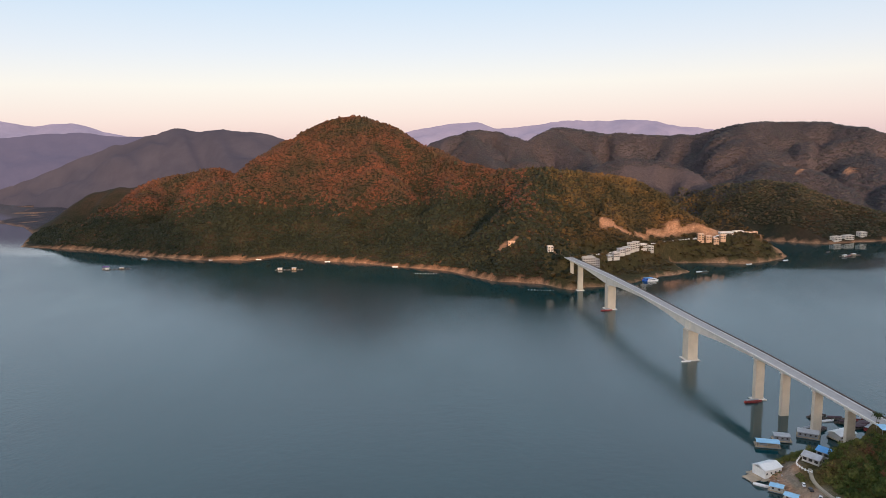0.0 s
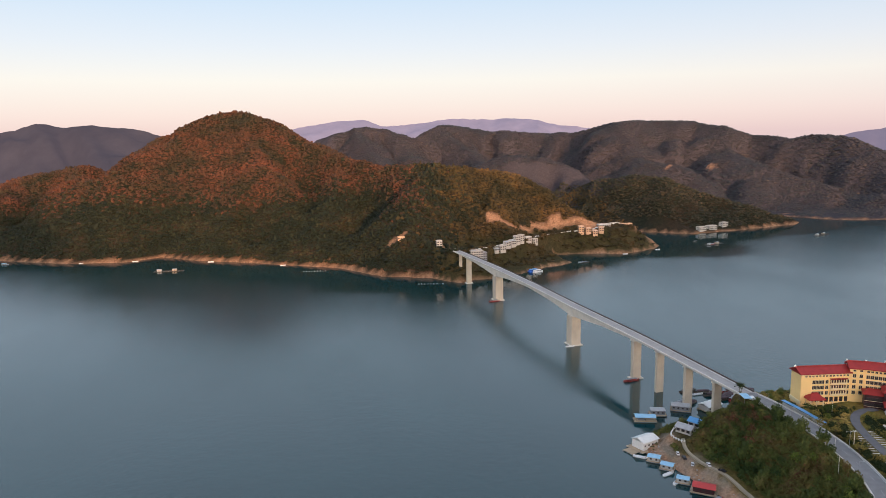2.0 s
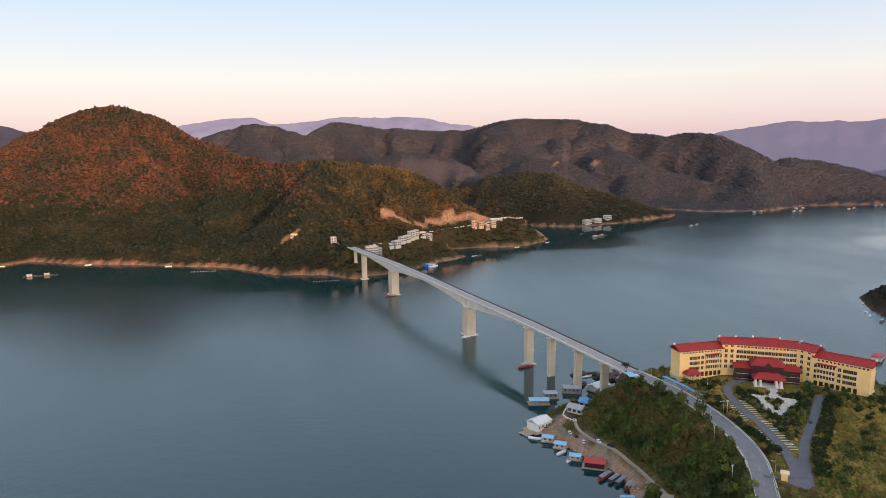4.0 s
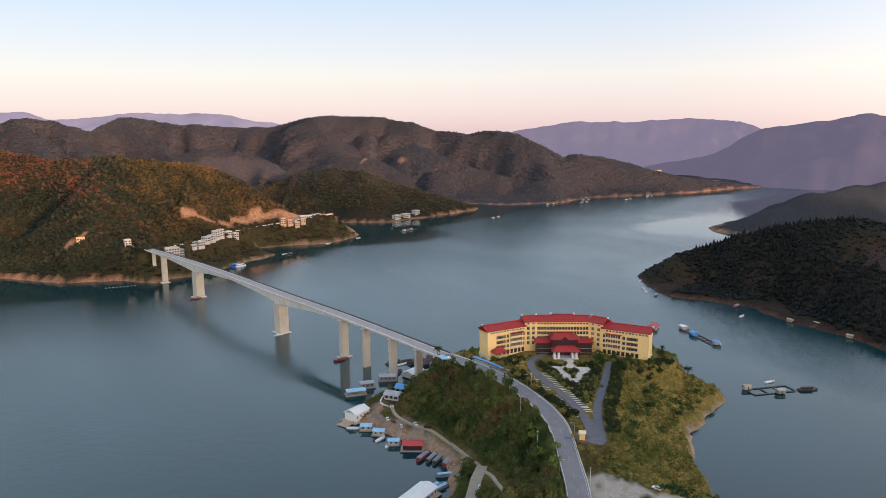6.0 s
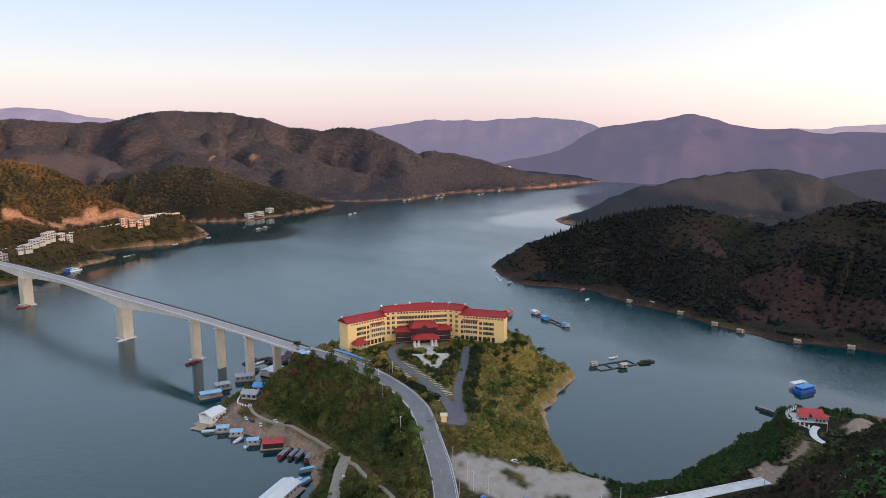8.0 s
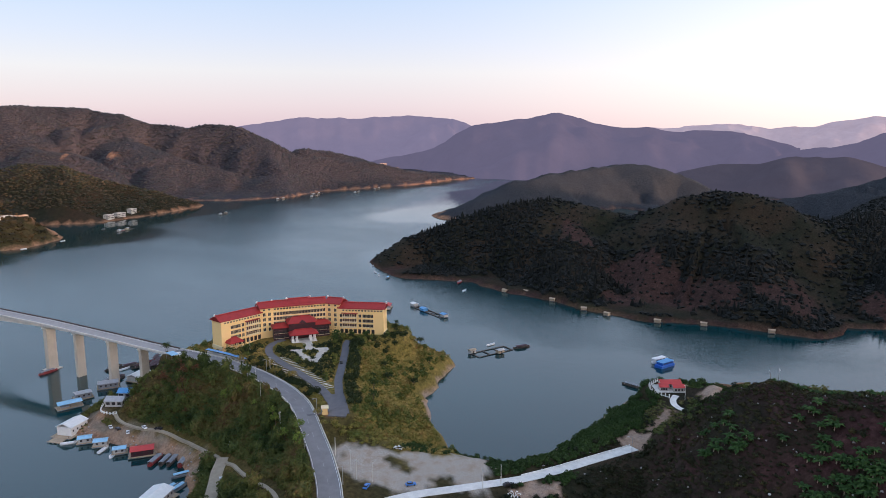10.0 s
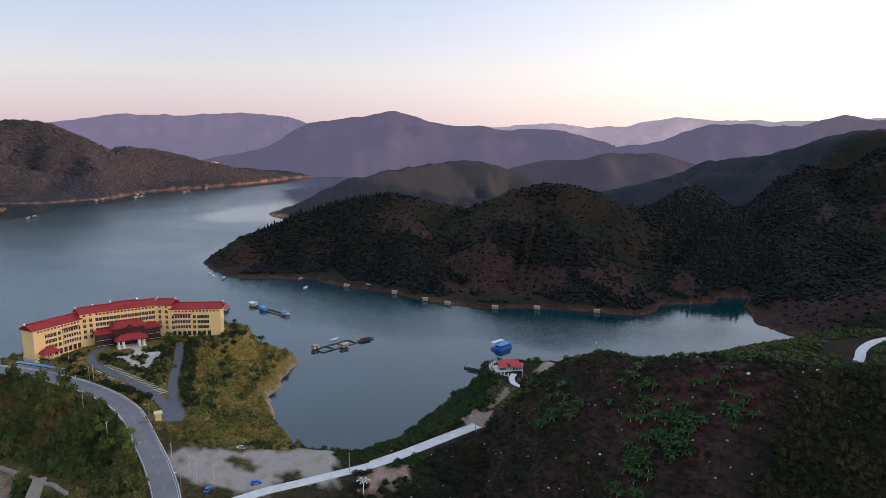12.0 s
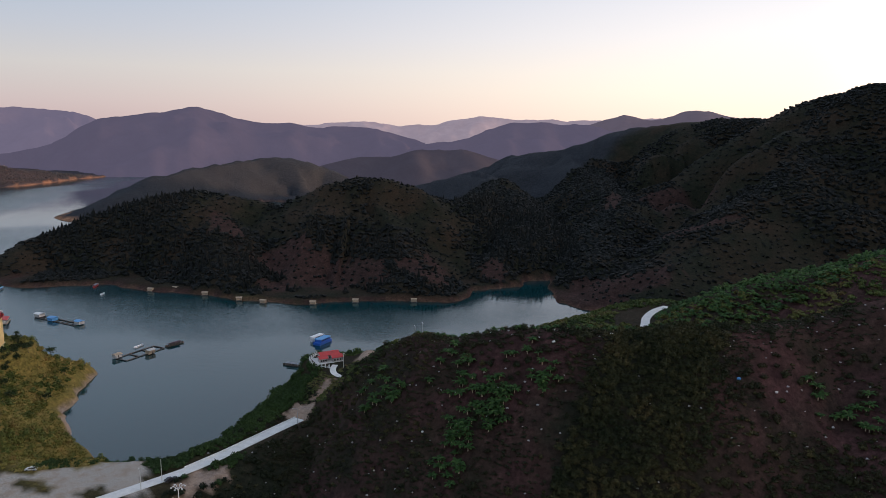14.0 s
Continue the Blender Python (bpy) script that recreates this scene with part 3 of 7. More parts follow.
gravel = gravel * (1 - blob(fx_, fy_, 225, 179, 3.2, 9, -15, 95)) * (1 - blob(fx_, fy_, 199, 174, 4, 8, 40, 97))
gravel = np.maximum(gravel, 0.55 * bare * (fx_ > 275) * (fx_ < 430) * (fy_ > 165) * (fy_ < 300))
gravel = np.maximum(gravel, 0.55 * bare * (fx_ > 200) * (fx_ < 420) * (fy_ < 165))
bare = np.where((fx_ > 560) & (fy_ < 640), 0.22 * bare, bare)
red = np.maximum(red, 0.7 * np.clip((3.6 - fz_) / 1.6, 0, 1) * (fx_ > 560) * (fy_ < 640))
gravel = np.maximum(gravel, 0.12 * bare * (fx_ < 222) * (fx_ > 150) * (fy_ > 240) * (fy_ < 410))
gravel = np.maximum(gravel, 0.35 * np.clip((9 - d_shore_path) / 4, 0, 1) * (value_noise(fx_, fy_, 7, 98) > 0))

nx, ny = len(GX), len(GY)
jj, ii = np.meshgrid(np.arange(ny - 1), np.arange(nx - 1), indexing="ij")
a_ = (jj * nx + ii).ravel()
quads = np.stack([a_, a_ + 1, a_ + 1 + nx, a_ + nx], 1)
me = raw_mesh("ground", np.stack([fx_, fy_, fz_], 1), quads, GROUND, True)
# Where the ground takes the mauve and the bluish haze tint.
woods_f = np.clip((np.hypot(fx_ - 250, fy_ - 250) - 1150) / 150, 0, 1) * np.clip((fy_ - 1650 + 0.42 * np.maximum(0, fx_ - 300)) / 40, 0, 1) * (fy_ > 1255)
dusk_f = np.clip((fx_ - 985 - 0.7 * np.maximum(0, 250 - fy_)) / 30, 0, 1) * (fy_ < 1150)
for key, field in (("woods", woods_f), ("dusk", dusk_f), ("bare", bare), ("grass", grass), ("red", red), ("gravel", gravel)):
    at = me.attributes.new(key, "FLOAT", "POINT")
    at.data.foreach_set("value", np.clip(field, 0, 1).astype(np.float32))
tagged(new("ground", me), "wooded hills with bare reddish lake banks", "ground", kind="structure")

WX = spread([(-5000, -1400, 200), (-1400, 2400, 20), (2400, 5000, 200)])
WY = spread([(-2500, -300, 150), (-300, 2500, 20), (2500, 5000, 200)])
wx_, wy_ = [q.ravel() for q in np.meshgrid(WX, WY)]
nw = len(WX)
jj, ii = np.meshgrid(np.arange(len(WY) - 1), np.arange(nw - 1), indexing="ij")
a_ = (jj * nw + ii).ravel()
wm = raw_mesh("water", np.stack([wx_, wy_, wx_ * 0], 1), np.stack([a_, a_ + 1, a_ + 1 + nw, a_ + nw], 1), WATER)
lee_reach = np.where(wy_ > 700, 115, 70) + 60 * value_noise(wx_, wy_, 220, 501) + 20 * value_noise(wx_, wy_, 60, 502)
at = wm.attributes.new("calm", "FLOAT", "POINT")
at.data.foreach_set("value", np.clip((lee_reach + lake_dist(wx_, wy_)) / 45, 0, 1).astype(np.float32))
tagged(new("water", wm), "calm teal reservoir water with faint ripples", "lake", kind="structure")

# ---- small building tools ----


def bm_box(bm, c, size, turn=0.0, taper=1.0):
    """A box with its centre at c; turn in degrees about z; taper scales the top."""
    q = Matrix.Rotation(radians(turn), 3, "Z")
    vs = []
    for dz in (-0.5, 0.5):
        k = taper if dz > 0 else 1.0
        for dx, dy in ((-0.5, -0.5), (0.5, -0.5), (0.5, 0.5), (-0.5, 0.5)):
            p = q @ Vector((dx * size[0] * k, dy * size[1] * k, dz * size[2]))
            vs.append(bm.verts.new(p + Vector(c)))
    for f in ((3, 2, 1, 0), (4, 5, 6, 7), (0, 1, 5, 4), (1, 2, 6, 5), (2, 3, 7, 6), (3, 0, 4, 7)):
        bm.faces.new([vs[k] for k in f])
    return bm


def boxes(*items):
    bm = bmesh.new()
    for it in items:
        bm_box(bm, *it)
    return bm


def loft(sections, close=True):
    """A skin over rings of points of equal count, capped at both ends."""
    bm = bmesh.new()
    rings = [[bm.verts.new(p) for p in s] for s in sections]
    n = len(rings[0])
    for r0, r1 in zip(rings[:-1], rings[1:]):
        for k in range(n):
            bm.faces.new((r0[k], r0[(k + 1) % n], r1[(k + 1) % n], r1[k]))
    if close:
        bm.faces.new(list(reversed(rings[0])))
        bm.faces.new(rings[-1])
    return bm


def thing(name, label, category, group="", at=None):
    ob = new(name)
    ob.empty_display_size = 0.5
    if at is not None:
        ob.matrix_world = at
    return tagged(ob, label, category, group)


def part(name, bm, mat, parent, label="", smooth=False):
    me = bpy.data.meshes.new(name)
    bmesh.ops.recalc_face_normals(bm, faces=bm.faces)
    bm.to_mesh(me)
    bm.free()
    me.materials.append(mat)
    if smooth:
        me.polygons.foreach_set("use_smooth", np.full(len(me.polygons), True))
    ob = new(name, me)
    ob.parent = parent
    return tagged(ob, label)


def solo(name, bm, mat, label, category, group="", kind="", smooth=False):
    ob = part(name, bm, mat, None, label, smooth)
    return tagged(ob, "", category, group, kind)


def path_points(pts, step):
    """Even steps along a smooth line through the given points: place, tangent."""
    p = np.array(pts, float)
    d = np.concatenate([[0], np.cumsum(np.hypot(np.diff(p[:, 0]), np.diff(p[:, 1])))])
    fine = np.linspace(0, d[-1], max(2, int(d[-1] / step) + 1))
    out = np.stack([np.interp(fine, d, p[:, k]) for k in range(p.shape[1])], 1)
    for _ in range(3):
        out[1:-1] = (out[:-2] + 2 * out[1:-1] + out[2:]) / 4
    tan = np.gradient(out, axis=0)[:, :2]
    tan /= np.linalg.norm(tan, axis=1)[:, None]
    return out, tan


def ribbon(pts, left, right, z0, z1, step=3.0, ground=False):
    """A strip of box section along a line, between two side offsets (right is positive) and two heights over it."""
    p, t = path_points(pts, step)
    nrm = np.stack([t[:, 1], -t[:, 0]], 1)
    secs = []
    for q, n in zip(p, nrm):
        z = q[2] if len(q) > 2 else 0.0
        a, b = (q[0] + n[0] * left, q[1] + n[1] * left), (q[0] + n[0] * right, q[1] + n[1] * right)
        if ground:
            za, zb = ground_z(*a), ground_z(*b)
        else:
            za = zb = z
        secs.append([(*a, za + z0), (*b, zb + z0), (*b, zb + z1), (*a, za + z1)])
    return loft(secs)


# ---- roads ----
def road(name, pts, half, mat, label, step=3.0, category="road", over=0.06):
    return solo(name, ribbon(pts, -half, half, -0.5, over, step), mat, label, category, kind="structure")


road("road", MAIN_ROAD, 5.0, ASPHALT, "grey two-lane asphalt road along the spur")
road("road", SIDE_ROAD, 2.7, PAVING, "pale cement side road on an embankment")

# ---- the bridge ----
BR = [(168, 966, 36.0), (172, 941, 36.3), (177, 907, 37.0), (192, 804, 38.4), (205, 708, 38.7), (219, 612, 37.1), (236, 512, 35.2), (240.5, 480, 34.4), (245.5, 446, 33.5),
      (249.5, 415, 32.7), (253, 386, 32.3)]
bridge = thing("bridge", "long pale concrete girder bridge across the reservoir", "bridge")
DEPTH = [(970, 2.2), (941, 2.2), (907, 3.2), (870, 4.5), (804, 9.5), (770, 6.0), (740, 4.6), (708, 3.6), (676, 4.6), (646, 6.0), (612, 9.5), (560, 5.0), (512, 3.0), (480, 2.2), (386, 2.2)]


def deck_depth(y):
    d = sorted(DEPTH)
    return float(np.interp(y, [q[0] for q in d], [q[1] for q in d]))


bp, bt = path_points(BR, 6.0)
slab, girder = [], []
for q, t in zip(bp, bt):
    n = (t[1], -t[0])
    at = lambda o, z: (q[0] + n[0] * o, q[1] + n[1] * o, q[2] + z)
    slab.append([at(-5.6, -0.55), at(5.6, -0.55), at(5.6, 0.0), at(-5.6, 0.0)])
    dd = deck_depth(q[1])
    girder.append([at(-3.1, -dd), at(3.1, -dd), at(3.3, -0.56), at(-3.3, -0.56)])
part("deck", loft(slab), DECK, bridge)
part("girder", loft(girder), CONCRETE, bridge)
CARRIAGEWAY = plain("worn_carriageway", (0.36, 0.335, 0.32), 0.9, var=0.15, scale=0.2, fine=1.5)
part("carriageway", ribbon(BR, -4.9, 4.9, 0.0, 0.06, 6.0), CARRIAGEWAY, bridge, "worn pale carriageway")
PIERSTONE = plain("weathered_pier_concrete", (0.56, 0.49, 0.39), 0.85, var=0.22, scale=0.12, fine=1.2)
# Dark colour puts the shade of the far parapet's inner side into its material.
SHADED_PARAPET = plain("shaded_parapet_dark", (0.085, 0.062, 0.055), 0.7, var=0.3, scale=0.4)
part("footway", ribbon(BR, 3.6, 5.15, 0.0, 0.22, 6.0), DECK, bridge)
part("footway", ribbon(BR, -5.15, -3.6, 0.0, 0.22, 6.0), DECK, bridge)
part("parapet", ribbon(BR, 5.15, 5.55, -0.5, 0.75, 6.0), CONCRETE, bridge)
part("parapet", ribbon(BR, -5.55, -5.15, -0.5, 1.15, 6.0), SHADED_PARAPET, bridge, "east parapet darkened for its shaded inner side")
PIERS = [((172, 941), 1, 4.2, 2.4), ((177, 907), 1, 6.5, 4.0), ((192, 804), 2, 9.6, 10.4), ((219, 612), 2, 9.6, 10.4), ((236, 512), 1, 7.2, 4.2), ((240.5, 480), 1, 6.4, 3.0),
         ((245.5, 446), 1, 6.4, 3.0), ((249.5, 415), 1, 6.0, 2.8), ((252, 393), 1, 5.6, 2.0)]
turn_b = math.degrees(math.atan2(-295, 42)) + 90
for (x, y), leaves, w, th in PIERS:
    zd = float(np.interp(y, sorted(q[1] for q in BR), [q[2] for q in sorted(BR, key=lambda q: q[1])]))
    zt = zd - deck_depth(y)
    zb = min(-3.0, ground_z(x, y) - 1)
    bm = bmesh.new()
    bm_box(bm, (x, y, (zt + zb) / 2), (w, th, zt - zb + 0.4), turn_b)
    bmesh.ops.bevel(bm, geom=bm.edges[:], offset=0.3, segments=1, affect="EDGES")
    part("pier", bm, PIERSTONE, bridge, "warm weathered pier shaft")
    if leaves == 2:
        ux, uy = 42 / 298, -295 / 298
        for o in (-4.0, 4.0):        # diaphragm walls standing proud of the girder over the shaft
            part("diaphragm", boxes(((x + ux * o, y + uy * o, zd - 5.4), (7.6, 1.6, 9.2), turn_b)), CONCRETE, bridge)
    if leaves == 2 or y in (512, 907):
        part("pile_cap", boxes(((x, y, -0.9), (w + 3.4, th + 3.4, 3.0), turn_b)), CONCRETE, bridge)
    if leaves == 1 and y < 520:
        part("pier_head", boxes(((x, y, zt - 0.5), (w + 1.2, th + 0.7, 1.0), turn_b)), CONCRETE, bridge)

# ---- the hotel ----
FACADE = [(277, 368.6), (307.5, 365.6), (315, 362), (345, 341), (348, 331), (363, 303)]
HOTEL_Z, WING_EAVE, MAIN_EAVE = 31.0, 49.0, 51.8
GLASS = plain("window_glass", (0.022, 0.018, 0.020), 0.45, var=0.3, bump_d=0.0)
hotel = thing("hotel", "curved yellow hotel with red tiled roofs above the lake", "hotel")


def inward(p, q):
    """Unit vectors of a facade from p to q as seen from the forecourt: along, outward."""
    u = Vector((q[0] - p[0], q[1] - p[1]))
    n = u.length
    u.normalize()
    return u, Vector((u.y, -u.x)), n


def block(p, q, depth, z0, z1, mat, name="wall"):
    u, o, n = inward(p, q)
    c = Vector(p) + u * n / 2 - o * depth / 2
    bm = boxes(((c.x, c.y, (z0 + z1) / 2), (n, depth, z1 - z0), math.degrees(math.atan2(u.y, u.x))))
    return part(name, bm, mat, hotel)


def roof_mesh(p, q, depth, eave, rise, over, hip=0.0, thick=0.35):
    """A tiled roof over a facade from p to q: closed gable or hip with eaves, its ridge along the facade."""
    u, o, n = inward(p, q)
    def at(s, d, z):
        v = Vector(p) + u * s - o * d
        return (v.x, v.y, z)
    bm = bmesh.new()
    lo, hi, m = -over, n + over, depth / 2
    def shell(dz):
        pts = [at(lo, -over, eave + dz), at(hi, -over, eave + dz), at(hi, depth + over, eave + dz), at(lo, depth + over, eave + dz),
               at(lo + hip, m, eave + rise + dz), at(hi - hip, m, eave + rise + dz)]
        return [bm.verts.new(x) for x in pts]
    a, b = shell(0.0), shell(thick)
    for v, flip in ((a, True), (b, False)):
        for f in ((0, 1, 5, 4), (2, 3, 4, 5), (1, 2, 5), (3, 0, 4)):
            bm.faces.new([v[k] for k in (reversed(f) if flip else f)])
    for k in range(4):
        j = (k + 1) % 4
        bm.faces.new((a[k], a[j], b[j], b[k]))
    return bm, at(lo + hip, m, eave + rise + thick), at(hi - hip, m, eave + rise + thick)


def tiled_roof(p, q, depth, eave, rise, over, hip=0.0, parent=None, caps=True):
    bm, e0, e1 = roof_mesh(p, q, depth, eave, rise, over, hip)
    r = part("roof", bm, REDROOF, parent or hotel)
    u = (Vector(e1) - Vector(e0))
    turn = math.degrees(math.atan2(u.y, u.x))
    mid = (Vector(e0) + Vector(e1)) / 2
    part("ridge_tile", boxes(((mid.x, mid.y, mid.z + 0.15), (u.length + 0.4, 0.55, 0.5), turn)), REDROOF, r)
    if caps:
        for e in (e0, e1):
            bm = boxes(((e[0], e[1], e[2] + 0.5), (1.5, 0.6, 1.2), turn, 0.5))
            part("ridge_ornament", bm, WHITE, r, "white scrolled ridge ornament")
    return r


# One window for all facades: a dark pane in a proud frame, on a sill.
def window_meshes():
    bm = boxes(((0, 0.02, 0), (1.65, 0.10, 2.15)))
    pane = bpy.data.meshes.new("pane")
    bm.to_mesh(pane)
    bm.free()
    pane.materials.append(GLASS)
    bm = boxes(((-0.86, 0.06, 0), (0.08, 0.2, 2.05)), ((0.86, 0.06, 0), (0.08, 0.2, 2.05)), ((0, 0.06, 1.0), (1.8, 0.2, 0.08)), ((0, 0.09, 0), (0.07, 0.1, 1.9)))
    fr = bpy.data.meshes.new("window_frame")
    bm.to_mesh(fr)
    bm.free()
    fr.materials.append(CREAM)
    bm = boxes(((0, 0.12, -1.06), (2.0, 0.34, 0.16)))
    sill = bpy.data.meshes.new("window_sill")
    bm.to_mesh(sill)
    bm.free()
    sill.materials.append(CREAM)
    return pane, fr, sill


PANE, FRAME, SILL = window_meshes()
MAUVE = plain("mauve_timber", (0.11, 0.055, 0.075), 0.6, var=0.2)
HALL_FRAME = FRAME.copy()
HALL_FRAME.materials[0] = MAUVE


def add_window(parent, p, u, o, s, z, sx=1.0, sz=1.0, frame_mesh=None):
    v = Vector(p) + u * s
    turn = math.atan2(u.y, u.x)
    m = Matrix.Translation((v.x, v.y, z)) @ Matrix.Rotation(turn + math.pi, 4, "Z") @ Matrix.Diagonal((sx * 1.1, 1, sz * 1.08, 1))
    w = new("window", PANE)
    w.parent = parent
    w.matrix_world = m
    for nm, me_ in (("window_frame", frame_mesh or FRAME), ("window_sill", SILL)):
        c = new(nm, me_)
        c.parent = w
    return w


FLOORS = [36.9, 40.4, 43.9]
for k, (p, q) in enumerate(zip(FACADE[:-1], FACADE[1:])):
    u, o, n = inward(p, q)
    main = k in (1, 2, 3)
    eave = MAIN_EAVE if main else WING_EAVE
    wall = block(p, q, 11.0, HOTEL_Z - 3, eave, YELLOW)
    if not main:
        part("cornice", ribbon([(*(Vector(p) + o * 0.2), eave), (*(Vector(q) + o * 0.2), eave)], -0.3, 0.25, -0.7, 0.05, 50), CREAM, hotel)
    top = eave - 1.5
    if k in (1, 3):
        spots = [n * 0.28, n * 0.72]
        for z in FLOORS + [47.4]:
            for s in spots:
                add_window(hotel, p, u, o, s, z)
        for s in spots:
            add_window(hotel, p, u, o, s, top + 0.4, 0.8, 0.5)
    elif k == 2:
        for c in range(17):
            s = 1.4 + c * (n - 2.8) / 16
            add_window(hotel, p, u, o, s, top + 0.3, 0.75, 0.5)
            for z in FLOORS + [47.2]:
                add_window(hotel, p, u, o, s, z)
        for z in (45.2, 41.8, 48.9):
            part("string_course", ribbon([(*(Vector(p) + o * 0.12), z), (*(Vector(q) + o * 0.12), z)], -0.12, 0.14, -0.12, 0.14, 50), CREAM, hotel)
    else:
        flip = (lambda f: f) if k == 0 else (lambda f: 1 - f)
        for c in range(13):
            add_window(hotel, p, u, o, n * (0.1 + 0.85 * c / 12), top + 0.2, 0.7, 0.5)
        for z in FLOORS:
            for f in (0.26, 0.32, 0.38, 0.44, 0.53, 0.955):
                add_window(hotel, p, u, o, n * flip(f), z)
            # balcony bay: a flat dark panel paints the recess's shade, with rail and posts
            s0, s1 = sorted((n * flip(0.60), n * flip(0.92)))
            a, b = Vector(p) + u * s0, Vector(p) + u * s1
            part("balcony_shade_panel", ribbon([(*a, z), (*b, z)], 0.02, 0.1, -1.3, 1.2, 50), MAROON, hotel, "dark flat panel for the shaded balcony recess")
            part("balcony", ribbon([(*a, z), (*b, z)], 0.0, 1.3, -1.55, -1.3, 50), CREAM, hotel)
            part("balustrade", ribbon([(*a, z), (*b, z)], 1.15, 1.3, -1.3, -0.35, 50), CREAM, hotel)
            for c in range(7):
                v = a + (b - a) * (c / 6) + o * 0.9
                part("balcony_post", boxes(((v.x, v.y, z - 0.05), (0.35, 0.35, 2.6), math.degrees(math.atan2(u.y, u.x)))), CREAM, hotel)
        a, b = Vector(p) + u * min(n * flip(0.58), n * flip(0.94)), Vector(p) + u * max(n * flip(0.58), n * flip(0.94))
        part("balcony_roof", ribbon([(*a, 45.8), (*b, 45.8)], 0.0, 1.7, -0.15, 0.2, 50), REDROOF, hotel)
        # dark slabs on the wall stand for the shade inside the arcade
        for c in range(8):
            f = 0.24 + c * 0.1
            v = Vector(p) + u * n * flip(f) + o * 0.06
            part("arcade_shade_panel", boxes(((v.x, v.y, HOTEL_Z + 1.7), (2.1, 0.12, 3.0), math.degrees(math.atan2(u.y, u.x)))), GLASS, hotel)

# roofs: two wings, the bent middle in three runs with a raised centre
tiled_roof(FACADE[0], FACADE[1], 11, WING_EAVE, 3.0, 1.1)
tiled_roof(FACADE[4], FACADE[5], 11, WING_EAVE, 3.0, 1.1)
for k in (1, 3):
    tiled_roof(FACADE[k], FACADE[k + 1], 11, MAIN_EAVE, 2.9, 1.0, caps=True)
tiled_roof(FACADE[2], FACADE[3], 11, MAIN_EAVE + 0.02, 3.0, 1.0, caps=False)
uc, oc, nc = inward(FACADE[2], FACADE[3])
pc = Vector(FACADE[2]) - oc * 1.5
tiled_roof(tuple(pc + uc * 11), tuple(pc + uc * 26), 8, MAIN_EAVE + 1.1, 2.7, 0.6, caps=True)
for e, k in ((Vector(FACADE[0]), 0), (Vector(FACADE[5]), 4)):
    uu, oo, nn_ = inward(FACADE[k], FACADE[k + 1])
    side = -1 if k == 0 else 1
    c = e - oo * 5.5 + uu * side * 0.12
    part("plinth", boxes(((c.x, c.y, HOTEL_Z + 0.2), (0.6, 11.4, 2.4), math.degrees(math.atan2(uu.y, uu.x)))), CREAM, hotel)

# the entrance hall: maroon timber fronts under tiered red roofs
hall = Vector(FACADE[2]) + uc * (nc / 2)


def hall_p(s, d):
    v = hall + uc * s + oc * d
    return (v.x, v.y)


def hall_block(s0, s1, d0, d1, z0, z1, mat, name="wall"):
    a, b = hall_p(s0, d1), hall_p(s1, d1)
    return block(a, b, d1 - d0, z0, z1, mat, name)


for s0, s1, d1, z1 in ((-19, -9, 9, 39.4), (9, 19, 9, 39.4), (-9, 9, 11, 42.2)):
    hall_block(s0, s1, 0.2, d1, HOTEL_Z - 1, z1, MAROON)
    a, b = hall_p(s0, d1), hall_p(s1, d1)
    tiled_roof(a, b, d1 - 0.4, z1, 1.8 if z1 < 40 else 3.2, 1.2, 3.0 if z1 < 40 else 4.5, caps=False)
    u, o, n = inward(a, b)
    for c in range(5):
        for z in ((33.2, 36.6) if z1 < 40 else (36.8,)):
            add_window(hotel, a, u, o, n * (0.12 + 0.19 * c), z, 1.0, 0.95, HALL_FRAME)
hall_block(-8.5, 8.5, 11, 18.5, 35.4, 36.0, MAROON, "canopy")
tiled_roof(hall_p(-8.5, 18.5), hall_p(8.5, 18.5), 7.5, 36.0, 2.5, 1.2, 4.0, caps=False)
part("gable", boxes(((*hall_p(0, 12.2), 43.4), (5.0, 0.5, 2.0), math.degrees(math.atan2(uc.y, uc.x)), 0.2)), MAROON, hotel)
for s in (-7.4, -4.6, 4.6, 7.4):
    for d in (17.6, 13.0):
        part("column", boxes(((*hall_p(s, d), 33.2), (1.0, 1.0, 4.6), math.degrees(math.atan2(uc.y, uc.x))), ((*hall_p(s, d), 31.6), (1.5, 1.5, 1.6), math.degrees(math.atan2(uc.y, uc.x)))), WHITE, hotel,
             "white column")
hall_block(-8.5, 8.5, 11, 19.5, HOTEL_Z - 0.5, HOTEL_Z + 0.25, PAVING, "steps")
# side pavilion before the west wing
u0, o0, n0 = inward(FACADE[0], FACADE[1])
pv = Vector(FACADE[0]) + u0 * 7 + o0 * 5.5
a, b = tuple(pv - u0 * 4), tuple(pv + u0 * 5)
tiled_roof(a, b, 6, 34.6, 3.0, 0.9, 3.5, caps=False)
for s in (-3.6, 0.5, 4.6):
    for d in (0.4, 5.4):
        v = pv + u0 * s - o0 * d
        part("pavilion_post", boxes(((v.x, v.y, 32.6), (0.5, 0.5, 4.4))), CREAM, hotel)

